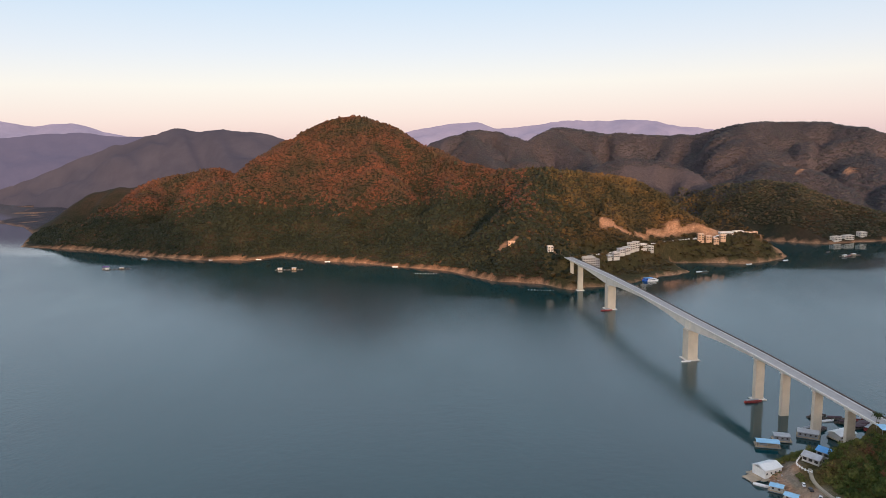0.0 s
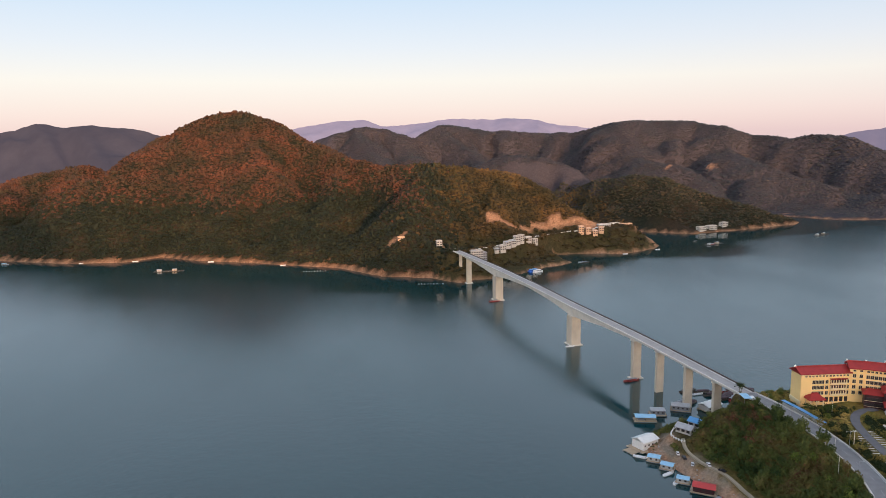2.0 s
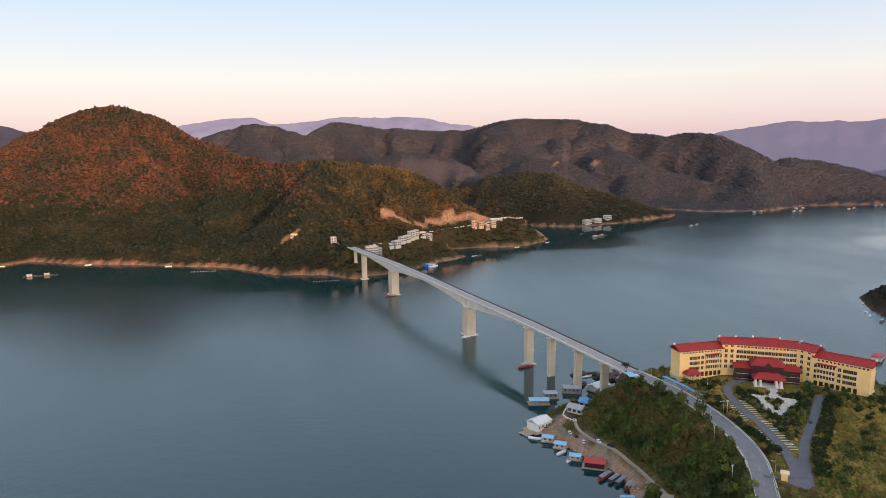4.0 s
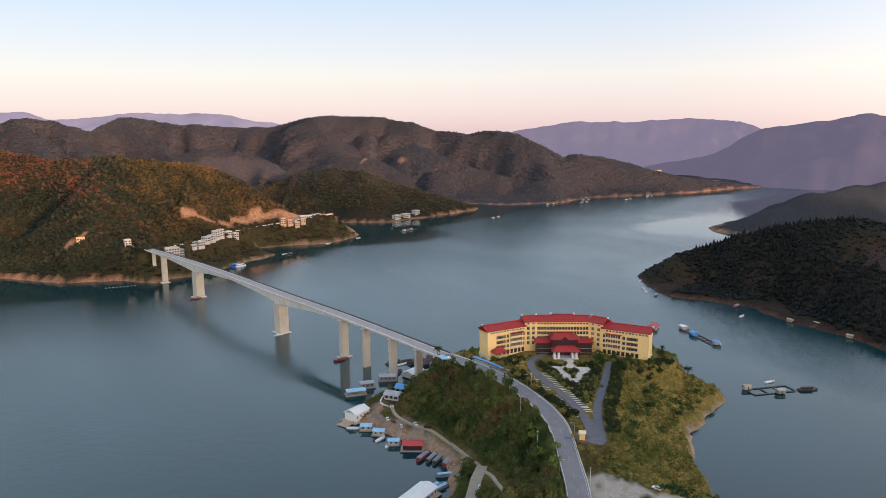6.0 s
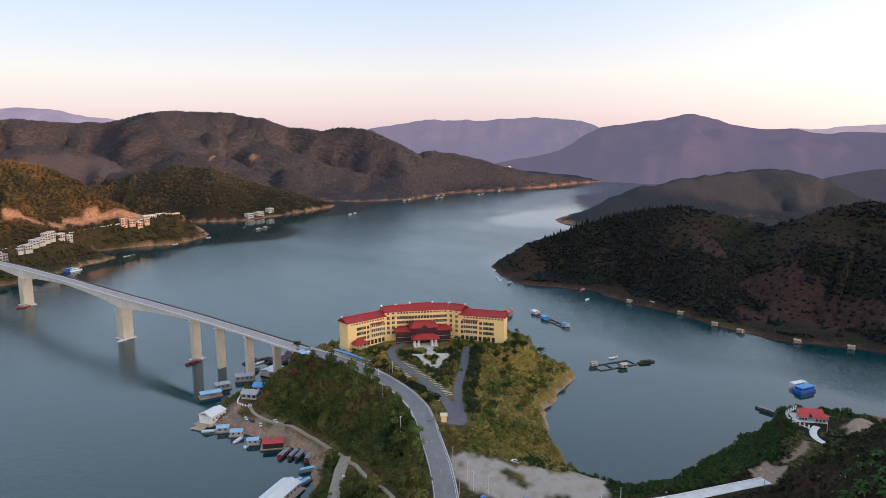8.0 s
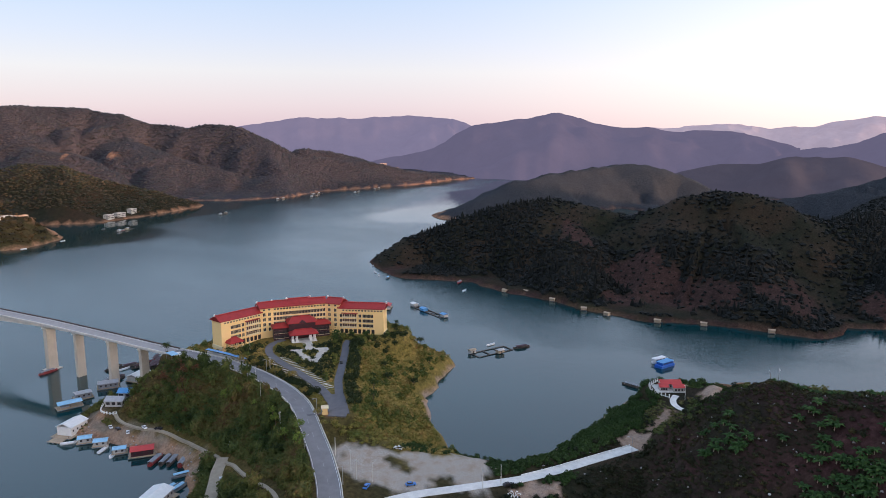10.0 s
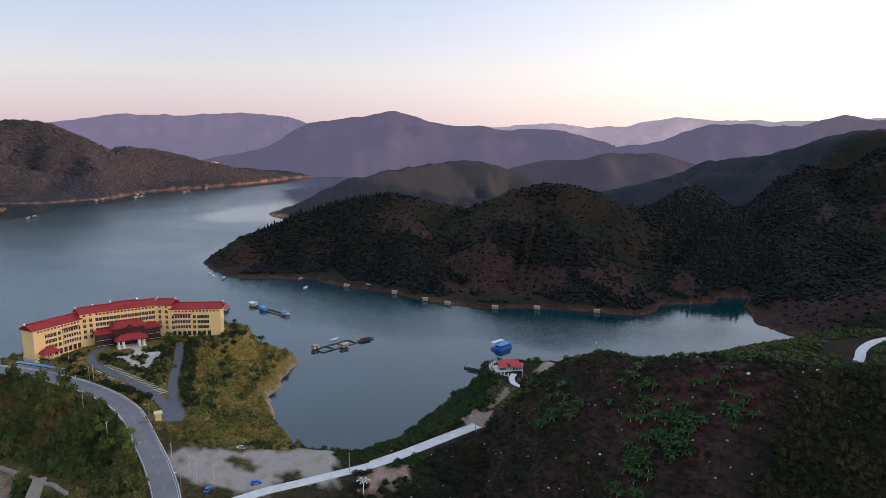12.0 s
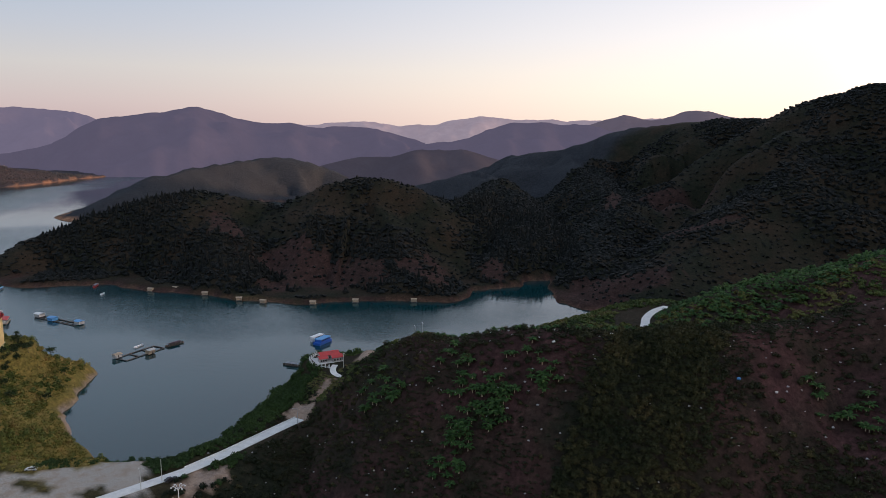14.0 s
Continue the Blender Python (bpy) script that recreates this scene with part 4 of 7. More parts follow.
# ---- distant ranges, far beyond the lake ----


# Evening haze is put into the base colour and a faint emission.
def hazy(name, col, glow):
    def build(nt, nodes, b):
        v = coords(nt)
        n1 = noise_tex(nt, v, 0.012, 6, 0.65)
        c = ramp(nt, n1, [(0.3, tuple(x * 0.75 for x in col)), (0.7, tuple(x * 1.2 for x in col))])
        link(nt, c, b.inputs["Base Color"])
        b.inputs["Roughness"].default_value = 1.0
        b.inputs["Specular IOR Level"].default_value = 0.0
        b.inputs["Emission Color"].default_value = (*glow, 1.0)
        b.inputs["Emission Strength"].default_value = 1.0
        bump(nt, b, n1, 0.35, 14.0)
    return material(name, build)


def distant_range(crest, slope, mat, label, seed, rough=9.0, rows=16, step=16.0):
    """A far range: a crest line with spurs and gullies running down its near side to the water."""
    p, t = path_points(crest, step)
    n = len(p)
    toward = -p[:, :2] / np.linalg.norm(p[:, :2], axis=1)[:, None]
    s = np.cumsum(np.hypot(np.gradient(p[:, 0]), np.gradient(p[:, 1])))
    out = []
    z0 = p[:, 2] + value_noise(s, s * 0, 130, seed + 7) * 7.0 + value_noise(s, s * 0, 60, seed) * 4.5 + value_noise(s, s * 0, 24, seed + 1) * 2.5
    for r in range(rows):
        f = r / (rows - 1)
        d = f * (z0 + 6) / slope
        spur = value_noise(s + 0.5 * d + value_noise(s, d, 120, seed + 5) * 60, d * 0.6, 190, seed + 2) * 1.5 + value_noise(s - 0.3 * d, d * 0.8, 70, seed + 3) * 0.6
        z = z0 * (1 - f) ** 0.92 - 6 * f + spur * rough * np.sin(np.pi * f) * 1.4
        out.append(np.stack([p[:, 0] + toward[:, 0] * d, p[:, 1] + toward[:, 1] * d, z], 1))
    v = np.concatenate(out)
    jj, ii = np.meshgrid(np.arange(rows - 1), np.arange(n - 1), indexing="ij")
    a = (jj * n + ii).ravel()
    me = raw_mesh("distant_range", v, np.stack([a, a + n, a + n + 1, a + 1], 1), mat, True)
    return tagged(new("distant_range", me), label, "hills", kind="structure")


# Paler colour and stronger emission stand for thicker haze.
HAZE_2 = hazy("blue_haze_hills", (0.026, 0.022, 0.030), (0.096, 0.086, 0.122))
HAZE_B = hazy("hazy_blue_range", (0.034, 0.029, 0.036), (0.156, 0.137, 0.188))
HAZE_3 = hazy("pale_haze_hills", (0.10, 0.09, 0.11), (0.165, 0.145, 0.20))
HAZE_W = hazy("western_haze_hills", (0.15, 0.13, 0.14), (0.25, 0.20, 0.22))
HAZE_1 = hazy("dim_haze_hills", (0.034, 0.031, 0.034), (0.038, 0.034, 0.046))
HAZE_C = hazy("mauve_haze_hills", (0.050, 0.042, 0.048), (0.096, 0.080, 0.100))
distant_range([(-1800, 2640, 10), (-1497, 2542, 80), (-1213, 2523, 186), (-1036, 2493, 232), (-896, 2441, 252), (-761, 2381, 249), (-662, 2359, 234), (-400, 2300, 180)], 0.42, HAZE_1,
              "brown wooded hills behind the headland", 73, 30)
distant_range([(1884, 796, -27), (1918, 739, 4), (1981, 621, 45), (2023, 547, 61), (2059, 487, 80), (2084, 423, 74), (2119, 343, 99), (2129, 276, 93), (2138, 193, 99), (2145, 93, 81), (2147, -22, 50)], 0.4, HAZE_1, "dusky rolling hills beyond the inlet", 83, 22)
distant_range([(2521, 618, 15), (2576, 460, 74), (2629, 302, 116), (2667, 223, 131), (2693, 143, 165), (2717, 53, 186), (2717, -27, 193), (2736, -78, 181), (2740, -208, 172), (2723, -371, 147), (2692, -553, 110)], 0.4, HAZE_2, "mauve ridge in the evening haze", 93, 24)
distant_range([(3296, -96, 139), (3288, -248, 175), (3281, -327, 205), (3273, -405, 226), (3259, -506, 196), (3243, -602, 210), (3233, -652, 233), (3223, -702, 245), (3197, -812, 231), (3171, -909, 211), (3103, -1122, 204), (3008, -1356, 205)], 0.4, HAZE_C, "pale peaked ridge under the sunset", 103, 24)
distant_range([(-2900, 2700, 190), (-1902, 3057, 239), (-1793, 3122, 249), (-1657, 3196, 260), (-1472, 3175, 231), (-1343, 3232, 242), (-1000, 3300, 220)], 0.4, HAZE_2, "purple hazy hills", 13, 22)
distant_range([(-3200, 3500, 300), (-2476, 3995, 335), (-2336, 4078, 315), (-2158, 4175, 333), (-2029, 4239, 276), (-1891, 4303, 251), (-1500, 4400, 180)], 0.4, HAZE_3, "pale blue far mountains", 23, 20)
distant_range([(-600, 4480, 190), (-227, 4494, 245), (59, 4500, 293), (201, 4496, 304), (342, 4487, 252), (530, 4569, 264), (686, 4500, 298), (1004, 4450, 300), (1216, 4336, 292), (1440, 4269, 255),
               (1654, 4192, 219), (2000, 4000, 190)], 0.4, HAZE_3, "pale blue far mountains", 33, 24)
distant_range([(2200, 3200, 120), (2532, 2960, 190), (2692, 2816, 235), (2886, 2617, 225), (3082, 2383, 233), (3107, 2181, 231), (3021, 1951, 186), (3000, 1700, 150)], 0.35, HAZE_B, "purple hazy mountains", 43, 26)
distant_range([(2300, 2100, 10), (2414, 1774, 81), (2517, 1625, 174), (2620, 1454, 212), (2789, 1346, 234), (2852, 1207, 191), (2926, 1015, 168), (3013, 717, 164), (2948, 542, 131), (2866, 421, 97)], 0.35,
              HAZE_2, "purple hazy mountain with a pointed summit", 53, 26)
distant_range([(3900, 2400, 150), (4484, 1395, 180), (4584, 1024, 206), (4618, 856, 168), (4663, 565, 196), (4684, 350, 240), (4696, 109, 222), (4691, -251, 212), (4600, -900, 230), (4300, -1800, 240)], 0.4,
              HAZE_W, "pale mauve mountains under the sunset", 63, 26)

# ---- woods and scrub ----
ICO = (1 + 5 ** 0.5) / 2
ICO_V = np.array([(-1, ICO, 0), (1, ICO, 0), (-1, -ICO, 0), (1, -ICO, 0), (0, -1, ICO), (0, 1, ICO), (0, -1, -ICO), (0, 1, -ICO), (ICO, 0, -1), (ICO, 0, 1), (-ICO, 0, -1), (-ICO, 0, 1)]) / 1.902
ICO_F = np.array([(0, 11, 5), (0, 5, 1), (0, 1, 7), (0, 7, 10), (0, 10, 11), (1, 5, 9), (5, 11, 4), (11, 10, 2), (10, 7, 6), (7, 1, 8), (3, 9, 4), (3, 4, 2), (3, 2, 6), (3, 6, 8), (3, 8, 9), (4, 9, 5),
                  (2, 4, 11), (6, 2, 10), (8, 6, 7), (9, 8, 1)])
ICO_F = ICO_F[ICO_V[ICO_F][:, :, 2].mean(1) > -0.45]        # crowns stand in the ground: no undersides
rng = np.random.default_rng(5)


def scatter(x0, x1, y0, y1, step, keep):
    xs, ys = np.meshgrid(np.arange(x0, x1, step), np.arange(y0, y1, step))
    xs = (xs + rng.uniform(-0.5, 0.5, xs.shape) * step).ravel()
    ys = (ys + rng.uniform(-0.5, 0.5, ys.shape) * step).ravel()
    k = keep(xs, ys)
    return xs[k], ys[k]


def masked(field):
    f2 = field.reshape(MX.shape)
    return lambda x, y: on_grid(f2, x, y)


BARE, RED, GRAVEL = masked(bare), masked(red), masked(gravel)


def shore(x, y):
    return on_grid(GS, x, y)


def grown(template_v, template_f, x, y, size, tall, sink, jitter, name, mat, label, smooth=False):
    """Many copies of one small template, each turned, scaled and roughened, as one mesh."""
    n, m = len(x), len(template_v)
    a = rng.uniform(0, 2 * np.pi, n)
    sz = size * rng.uniform(0.65, 1.4, n)
    st = tall * rng.uniform(0.75, 1.35, n)
    v = template_v[None] + rng.normal(0, jitter, (n, m, 3)) if jitter else np.repeat(template_v[None], n, 0)
    c, s = np.cos(a)[:, None], np.sin(a)[:, None]
    vx = (v[:, :, 0] * c - v[:, :, 1] * s) * sz[:, None] + x[:, None]
    vy = (v[:, :, 0] * s + v[:, :, 1] * c) * sz[:, None] + y[:, None]
    z = on_grid(GZ, x, y)
    vz = v[:, :, 2] * (sz * st)[:, None] + (z + (sink * sz * st))[:, None]
    verts = np.stack([vx, vy, vz], 2).reshape(-1, 3)
    faces = (template_f[None] + (np.arange(n) * m)[:, None, None]).reshape(-1, template_f.shape[1])
    me_ = raw_mesh(name, verts, faces, mat, smooth)
    return tagged(new(name, me_), label, "trees", kind="stuff")


# Eastern leaf colours are very dark and bluish to carry the evening shade.
SHADEWOOD = foliage("dark_shade_forest", [(0.0, (0.0038, 0.0056, 0.0056)), (0.5, (0.0066, 0.0086, 0.0078)), (0.85, (0.0110, 0.0118, 0.0098)), (1.0, (0.0175, 0.0140, 0.0120))], 0.35, 0.35, 0.6, 0.02)
SPITWOOD = foliage("spit_forest", [(0.0, (0.0176, 0.0224, 0.0126)), (0.5, (0.0320, 0.0320, 0.0180)), (1.0, (0.0600, 0.0440, 0.0252))], 0.3)
SHRUB = foliage("hillside_shrubs", [(0.0, (0.014, 0.028, 0.009)), (0.3, (0.044, 0.068, 0.017)), (0.55, (0.100, 0.120, 0.030)), (0.78, (0.150, 0.125, 0.040)), (1.0, (0.155, 0.072, 0.042))], 1.0, 0.45, 0.8, 0.045)
NEARSCRUB = foliage("near_scrub", [(0.0, (0.010, 0.017, 0.008)), (0.5, (0.020, 0.026, 0.011)), (0.85, (0.038, 0.034, 0.015)), (1.0, (0.045, 0.028, 0.018))], 2.0, 0.4, 0.6)
RIBSCRUB = foliage("rib_scrub", [(0.0, (0.014, 0.022, 0.009)), (0.45, (0.036, 0.040, 0.015)), (0.8, (0.070, 0.060, 0.022)), (1.0, (0.095, 0.060, 0.028))], 2.0, 0.4, 0.6, 0.06)
PALESTONE = plain("pale_stone", (0.36, 0.33, 0.31), 0.9, var=0.3)
SPURSHRUB = foliage("spur_shrubs", [(0.0, (0.036, 0.066, 0.016)), (0.35, (0.105, 0.130, 0.028)), (0.7, (0.230, 0.190, 0.048)), (1.0, (0.270, 0.150, 0.055))], 1.0, 0.35, 0.85, 0.06)
GRASSY = foliage("dry_grass", [(0.0, (0.090, 0.110, 0.026)), (0.4, (0.210, 0.185, 0.045)), (0.75, (0.350, 0.255, 0.080)), (1.0, (0.440, 0.290, 0.120))], 2.0, 0.35, 0.85, 0.05)
DEEPGREEN = foliage("green_shrubs", [(0.0, (0.024, 0.050, 0.014)), (0.6, (0.048, 0.088, 0.021)), (1.0, (0.10, 0.14, 0.034))], 2.0, 0.35, 0.5)
GARDEN = foliage("garden_shrubs", [(0.0, (0.012, 0.024, 0.009)), (0.5, (0.026, 0.042, 0.014)), (0.85, (0.055, 0.064, 0.020)), (1.0, (0.085, 0.070, 0.024))], 2.0, 0.35, 0.6, 0.05)
BANANA = foliage("banana_leaf", [(0.0, (0.020, 0.052, 0.014)), (0.6, (0.040, 0.090, 0.022)), (1.0, (0.080, 0.140, 0.036))], 2.0)

CONE_V = np.array([(math.cos(k * math.pi / 3), math.sin(k * math.pi / 3), -0.75) for k in range(6)] + [(0.62 * math.cos(k * math.pi / 3 + 0.5), 0.62 * math.sin(k * math.pi / 3 + 0.5), 0.15) for k in range(6)]
                  + [(0, 0, 1.15)])
CONE_F = np.array([(k, (k + 1) % 6, 6 + k) for k in range(6)] + [((k + 1) % 6, 6 + (k + 1) % 6, 6 + k) for k in range(6)] + [(6 + k, 6 + (k + 1) % 6, 12) for k in range(6)])


def wood(x0, x1, y0, y1, step, gap, keep, size, tall, mat, label, cone=False, low=4.0, smooth=False):
    x, y = scatter(x0, x1, y0, y1, step, lambda x, y: (shore(x, y) > gap) & (BARE(x, y) < 0.35) & (on_grid(GZ, x, y) > low) & keep(x, y))
    if cone:
        return grown(CONE_V, CONE_F, x, y, size, tall, 0.7, 0.12, "forest", mat, label)
    return grown(ICO_V, ICO_F, x, y, size, tall, 0.2, 0.24, "forest", mat, label)


# Rust and olive tones also carry sunlight, dark green the shaded lower slopes.
RUSTWOOD = foliage("rust_sunlit_forest", [(0.0, (0.022, 0.022, 0.012)), (0.3, (0.043, 0.028, 0.015)), (0.6, (0.066, 0.030, 0.017)), (1.0, (0.100, 0.038, 0.020))], 0.35, 0.35, 0.82, 0.02)
GREENWOOD = foliage("green_shaded_forest", [(0.0, (0.0070, 0.0115, 0.0065)), (0.5, (0.0150, 0.0195, 0.0093)), (0.85, (0.0280, 0.0265, 0.0119)), (1.0, (0.0460, 0.0300, 0.0160))], 0.35, 0.35, 0.7, 0.02)
OLIVEWOOD = foliage("olive_sunlit_forest", [(0.0, (0.0150, 0.0160, 0.0070)), (0.5, (0.0460, 0.0330, 0.0120)), (1.0, (0.1000, 0.0580, 0.0180))], 0.35, 0.35, 0.8, 0.02)
north_side = lambda x, y: (y < 1500 + 0.18 * (x + 1000)) & (rng.random(x.shape) < 0.93)
height_mix = lambda x, y: on_grid(GZ, x, y) + 26 * value_noise(x, y, 120, 301) + 14 * rng.normal(size=x.shape)
east_mix = lambda x, y: x + 50 * value_noise(x, y, 90, 302) + 30 * rng.normal(size=x.shape)
rust_zone = lambda x, y: (height_mix(x, y) > 88 + 0.04 * (x + 300)) & (east_mix(x, y) < 120)
olive_zone = lambda x, y: east_mix(x, y) >= 175
village_slope = lambda x, y: (x > 140) & (on_grid(GZ, x, y) < 34 + 5 * value_noise(x, y, 30, 303)) & (rng.random(x.shape) < 0.6)
def zoned(step, gap, size, tall, words):
    x, y = scatter(-1150, 600, 900, 1640, step, lambda x, y: (shore(x, y) > gap) & (BARE(x, y) < 0.35) & (on_grid(GZ, x, y) > 4) & north_side(x, y) & ~village_slope(x, y))
    a, b = rust_zone(x, y), olive_zone(x, y)
    for k, mat_, lab in ((a & ~b, RUSTWOOD, "rust-red " + words), (b, OLIVEWOOD, "olive and golden " + words), (~a & ~b, GREENWOOD, "dark green " + words)):
        grown(ICO_V, ICO_F, x[k], y[k], size, tall, 0.12, 0.24, "forest", mat_, lab)
zoned(4.3, 6, 2.9, 0.62, "woodland on the hill across the lake")
zoned(9.0, 12, 2.9, 1.1, "taller trees on the hill across the lake")
glade = lambda x, y: 0.7 * value_noise(x, y, 115, 211) + 0.4 * value_noise(x, y, 38, 212) + 0.12 * rng.normal(size=x.shape)
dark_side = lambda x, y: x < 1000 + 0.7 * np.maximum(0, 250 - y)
wood(600, 1250, -480, 620, 4.6, 6, lambda x, y: (RED(x, y) < 0.38) & dark_side(x, y) & (glade(x, y) > -0.16), 2.6, 0.7, SHADEWOOD, "woodland with evening shade put into its dark green")
wood(600, 1250, -480, 620, 7.0, 6, lambda x, y: (RED(x, y) < 0.38) & dark_side(x, y) & (glade(x, y) <= -0.16), 1.6, 0.6, SHADEWOOD, "low bushes on the open slopes")
wood(640, 1000, -60, 560, 6.5, 14, lambda x, y: (RED(x, y) < 0.3) & (glade(x, y) > 0.12), 1.7, 1.8, SHADEWOOD, "dark pointed conifers on the hill", True)
wood(600, 1100, -300, 420, 8.0, 7, lambda x, y: RED(x, y) > 0.3, 1.6, 0.8, SHADEWOOD, "scattered bushes on the reddish slopes")
spit_hill = lambda x, y: (seg_dist(x, y, [(560, 1690), (683, 1553), (768, 1420), (980, 1345)])[0] < 150) & (y < 1800 - 0.2 * (x - 500)) & (x < 1000)
wood(480, 1010, 1250, 1720, 5.2, 8, spit_hill, 3.0, 0.6, SPITWOOD, "dark woods on the low headland hill")
# Leaf colours raised and purpled to carry haze over the far range.
FARWOOD_HAZE = foliage("far_haze_forest", [(0.0, (0.036, 0.037, 0.045)), (0.5, (0.050, 0.047, 0.052)), (0.85, (0.070, 0.060, 0.056)), (1.0, (0.092, 0.068, 0.056))], 0.3, 0.6, 0.4, 0.008)
DOME_V = np.array([(math.cos(k * math.pi / 3), math.sin(k * math.pi / 3), -0.3) for k in range(6)] + [(0.0, 0.0, 1.0)])
DOME_F = np.array([(k, (k + 1) % 6, 6) for k in range(6)])
x, y = scatter(20, 2000, 1330, 2380, 6.4, lambda x, y: (masked(woods_f)(x, y) > 0.5) & (y < 2400 - 0.38 * np.maximum(0, x - 850)) & ~spit_hill(x, y) & (shore(x, y) > 8) & (BARE(x, y) < 0.35) & (on_grid(GZ, x, y) > 4))
grown(DOME_V, DOME_F, x, y, 4.4, 0.5, 0.0, 0.16, "forest", FARWOOD_HAZE, "haze-tinted purple-brown woods on the range across the lake", True)



def leaf_bush(n, r, h, leaf, seed, core=0.8):
    """A bush: a rounded core of foliage wrapped in loose three-cornered leaf tufts."""
    g = np.random.default_rng(seed)
    d = g.normal(size=(n, 3))
    d[:, 2] = np.abs(d[:, 2]) * 1.1 - 0.25
    d /= np.linalg.norm(d, axis=1)[:, None]
    rad = g.uniform(0.7, 1.05, n)[:, None]
    c = d * rad * np.array([r, r, h]) + np.array([0, 0, h * 0.6])
    a = g.normal(size=(n, 3))
    a /= np.linalg.norm(a, axis=1)[:, None]
    b = np.cross(a, d + g.normal(0, 0.5, (n, 3)))
    b /= np.linalg.norm(b, axis=1)[:, None]
    v = np.stack([c - a * leaf, c + a * leaf, c + b * leaf * 1.3], 1).reshape(-1, 3)
    lump = ICO_V * (1 + g.normal(0, 0.13, (12, 1))) * np.array([r, r, h]) * core + np.array([0, 0, h * 0.5])
    return np.concatenate([v, lump]), np.concatenate([np.arange(3 * n).reshape(n, 3), ICO_F + 3 * n])


BUSH_V, BUSH_F = leaf_bush(70, 1.0, 0.8, 0.21, 1)
TREE_V, TREE_F = leaf_bush(110, 1.0, 1.0, 0.19, 2, 0.72)
TUFT_V, TUFT_F = leaf_bush(16, 0.9, 0.5, 0.30, 3, 0.6)


def off_roads(x, y, gap=7.0):
    ok = np.ones(x.shape, bool)
    for pts, g in OPEN_LINES:
        ok &= seg_dist(x, y, pts)[0] > g
    return ok & (GRAVEL(x, y) < 0.3)


DRIVE_W = [(314, 351, 31.3), (305, 350.5, 31.3), (295.7, 345.4, 31.3), (287.5, 335, 31.4), (281.5, 320.6, 31.5), (277, 307, 31.6), (271.6, 289, 31.8), (265, 271, 32.0), (258, 256, 32.1), (250, 244, 32.2)]
DRIVE_E = [(338, 313, 31.3), (332, 310, 31.3), (316, 296, 31.5), (295, 279, 31.8), (276, 264, 32.0), (262, 250, 32.1), (252, 238, 32.2), (243, 228, 32.2)]
GATE = [(259, 251, 32.2), (250, 240, 32.25), (242, 231, 32.3), (238, 229, 32.35)]
ENTRY = [(247, 239, 32.3), (238, 239, 32.4), (231, 243, 32.5)]
TRACK = [(208, 381), (204, 372), (203, 364), (204, 351), (208, 339), (210, 331), (211, 318), (209, 302), (205, 283), (202, 272), (199, 260), (193, 246), (183, 223), (176, 205), (168, 192)]
TRACK_B = [(203, 274), (192, 265), (179, 250), (166, 236)]
LANE = [(380, 104), (372, 104), (367, 101), (363, 96), (364, 89), (369, 84), (376, 79)]
BEND = [(416, -76), (428, -79), (436, -80), (448, -84), (462, -91), (472, -100)]
OPEN_LINES = [(MAIN_ROAD, 7.0), (SIDE_ROAD, 5.0), (DRIVE_W, 4.0), (DRIVE_E, 4.0), (GATE, 6.5), (ENTRY, 4.5), ([(281, 318), (271, 289), (262, 265)], 7.6), (TRACK, 3.6), (TRACK_B, 3.6), (LANE, 4.0), (BEND, 4.0),
              ([(288, 372), (322, 362), (352, 335), (366, 312)], 13.0), ([(320, 340), (327, 334)], 14.0), ([(320, 335), (311, 322)], 3.0), ([(299, 328), (317, 312)], 2.8), ([(300, 327), (296, 312), (291, 299)], 3.0), ([(316, 313), (292, 299)], 3.0), ([(168, 966), (177, 907)], 8.0), ([(253, 386), (245, 446)], 10.0), ([(386, 106), (390, 113)], 12.0), ([(206, 382), (214, 388), (225, 394)], 7.5), ([(384, 84), (390, 90)], 9.0)]

west = lambda x, y: (x < np.interp(y, [170, 208, 255, 288, 326, 386, 450], [170, 206, 238, 250, 256, 253, 253]))
land = lambda x, y, d: (shore(x, y) > d) & off_roads(x, y)
x, y = scatter(165, 262, 165, 440, 2.5, lambda x, y: land(x, y, 5) & west(x, y) & (BARE(x, y) < 0.25))
head = lambda x, y: np.interp(np.hypot(x - 250, y - 392), [15, 60], [0.45, 1.0])
grown(BUSH_V, BUSH_F, x, y, 1.9 * head(x, y), 1.0, 0.0, 0, "shrubs", SHRUB, "dense autumn shrubs on the slope below the road")
x, y = scatter(165, 262, 165, 440, 8.5, lambda x, y: land(x, y, 10) & west(x, y) & (BARE(x, y) < 0.2) & (rng.random(x.shape) < 0.7))
grown(TREE_V, TREE_F, x, y, 3.0 * head(x, y), 1.25, 0.2, 0, "shrubs", SHRUB, "small trees among the shrubs")
x, y = scatter(185, 235, 250, 412, 2.4, lambda x, y: (shore(x, y) > 3) & off_roads(x, y) & (BARE(x, y) >= 0.25) & (value_noise(x, y, 9, 181) + 0.5 * rng.normal(size=x.shape) > 0.35))
grown(TUFT_V, TUFT_F, x, y, 1.2, 0.8, 0.0, 0, "grass", SHRUB, "weeds and low bushes on the landing bank")
x, y = scatter(185, 222, 280, 412, 2.6, lambda x, y: (shore(x, y) > 0.5) & (shore(x, y) < 12) & off_roads(x, y) & (rng.random(x.shape) < 0.35))
grown(ICO_V, ICO_F, x, y, 0.55, 0.6, 0.2, 0.2, "stones", PALESTONE, "pale rubble along the landing bank")
x, y = scatter(230, 430, 170, 440, 2.6, lambda x, y: land(x, y, 5) & ~west(x, y) & (BARE(x, y) < 0.3) & (rng.random(x.shape) < 0.75))
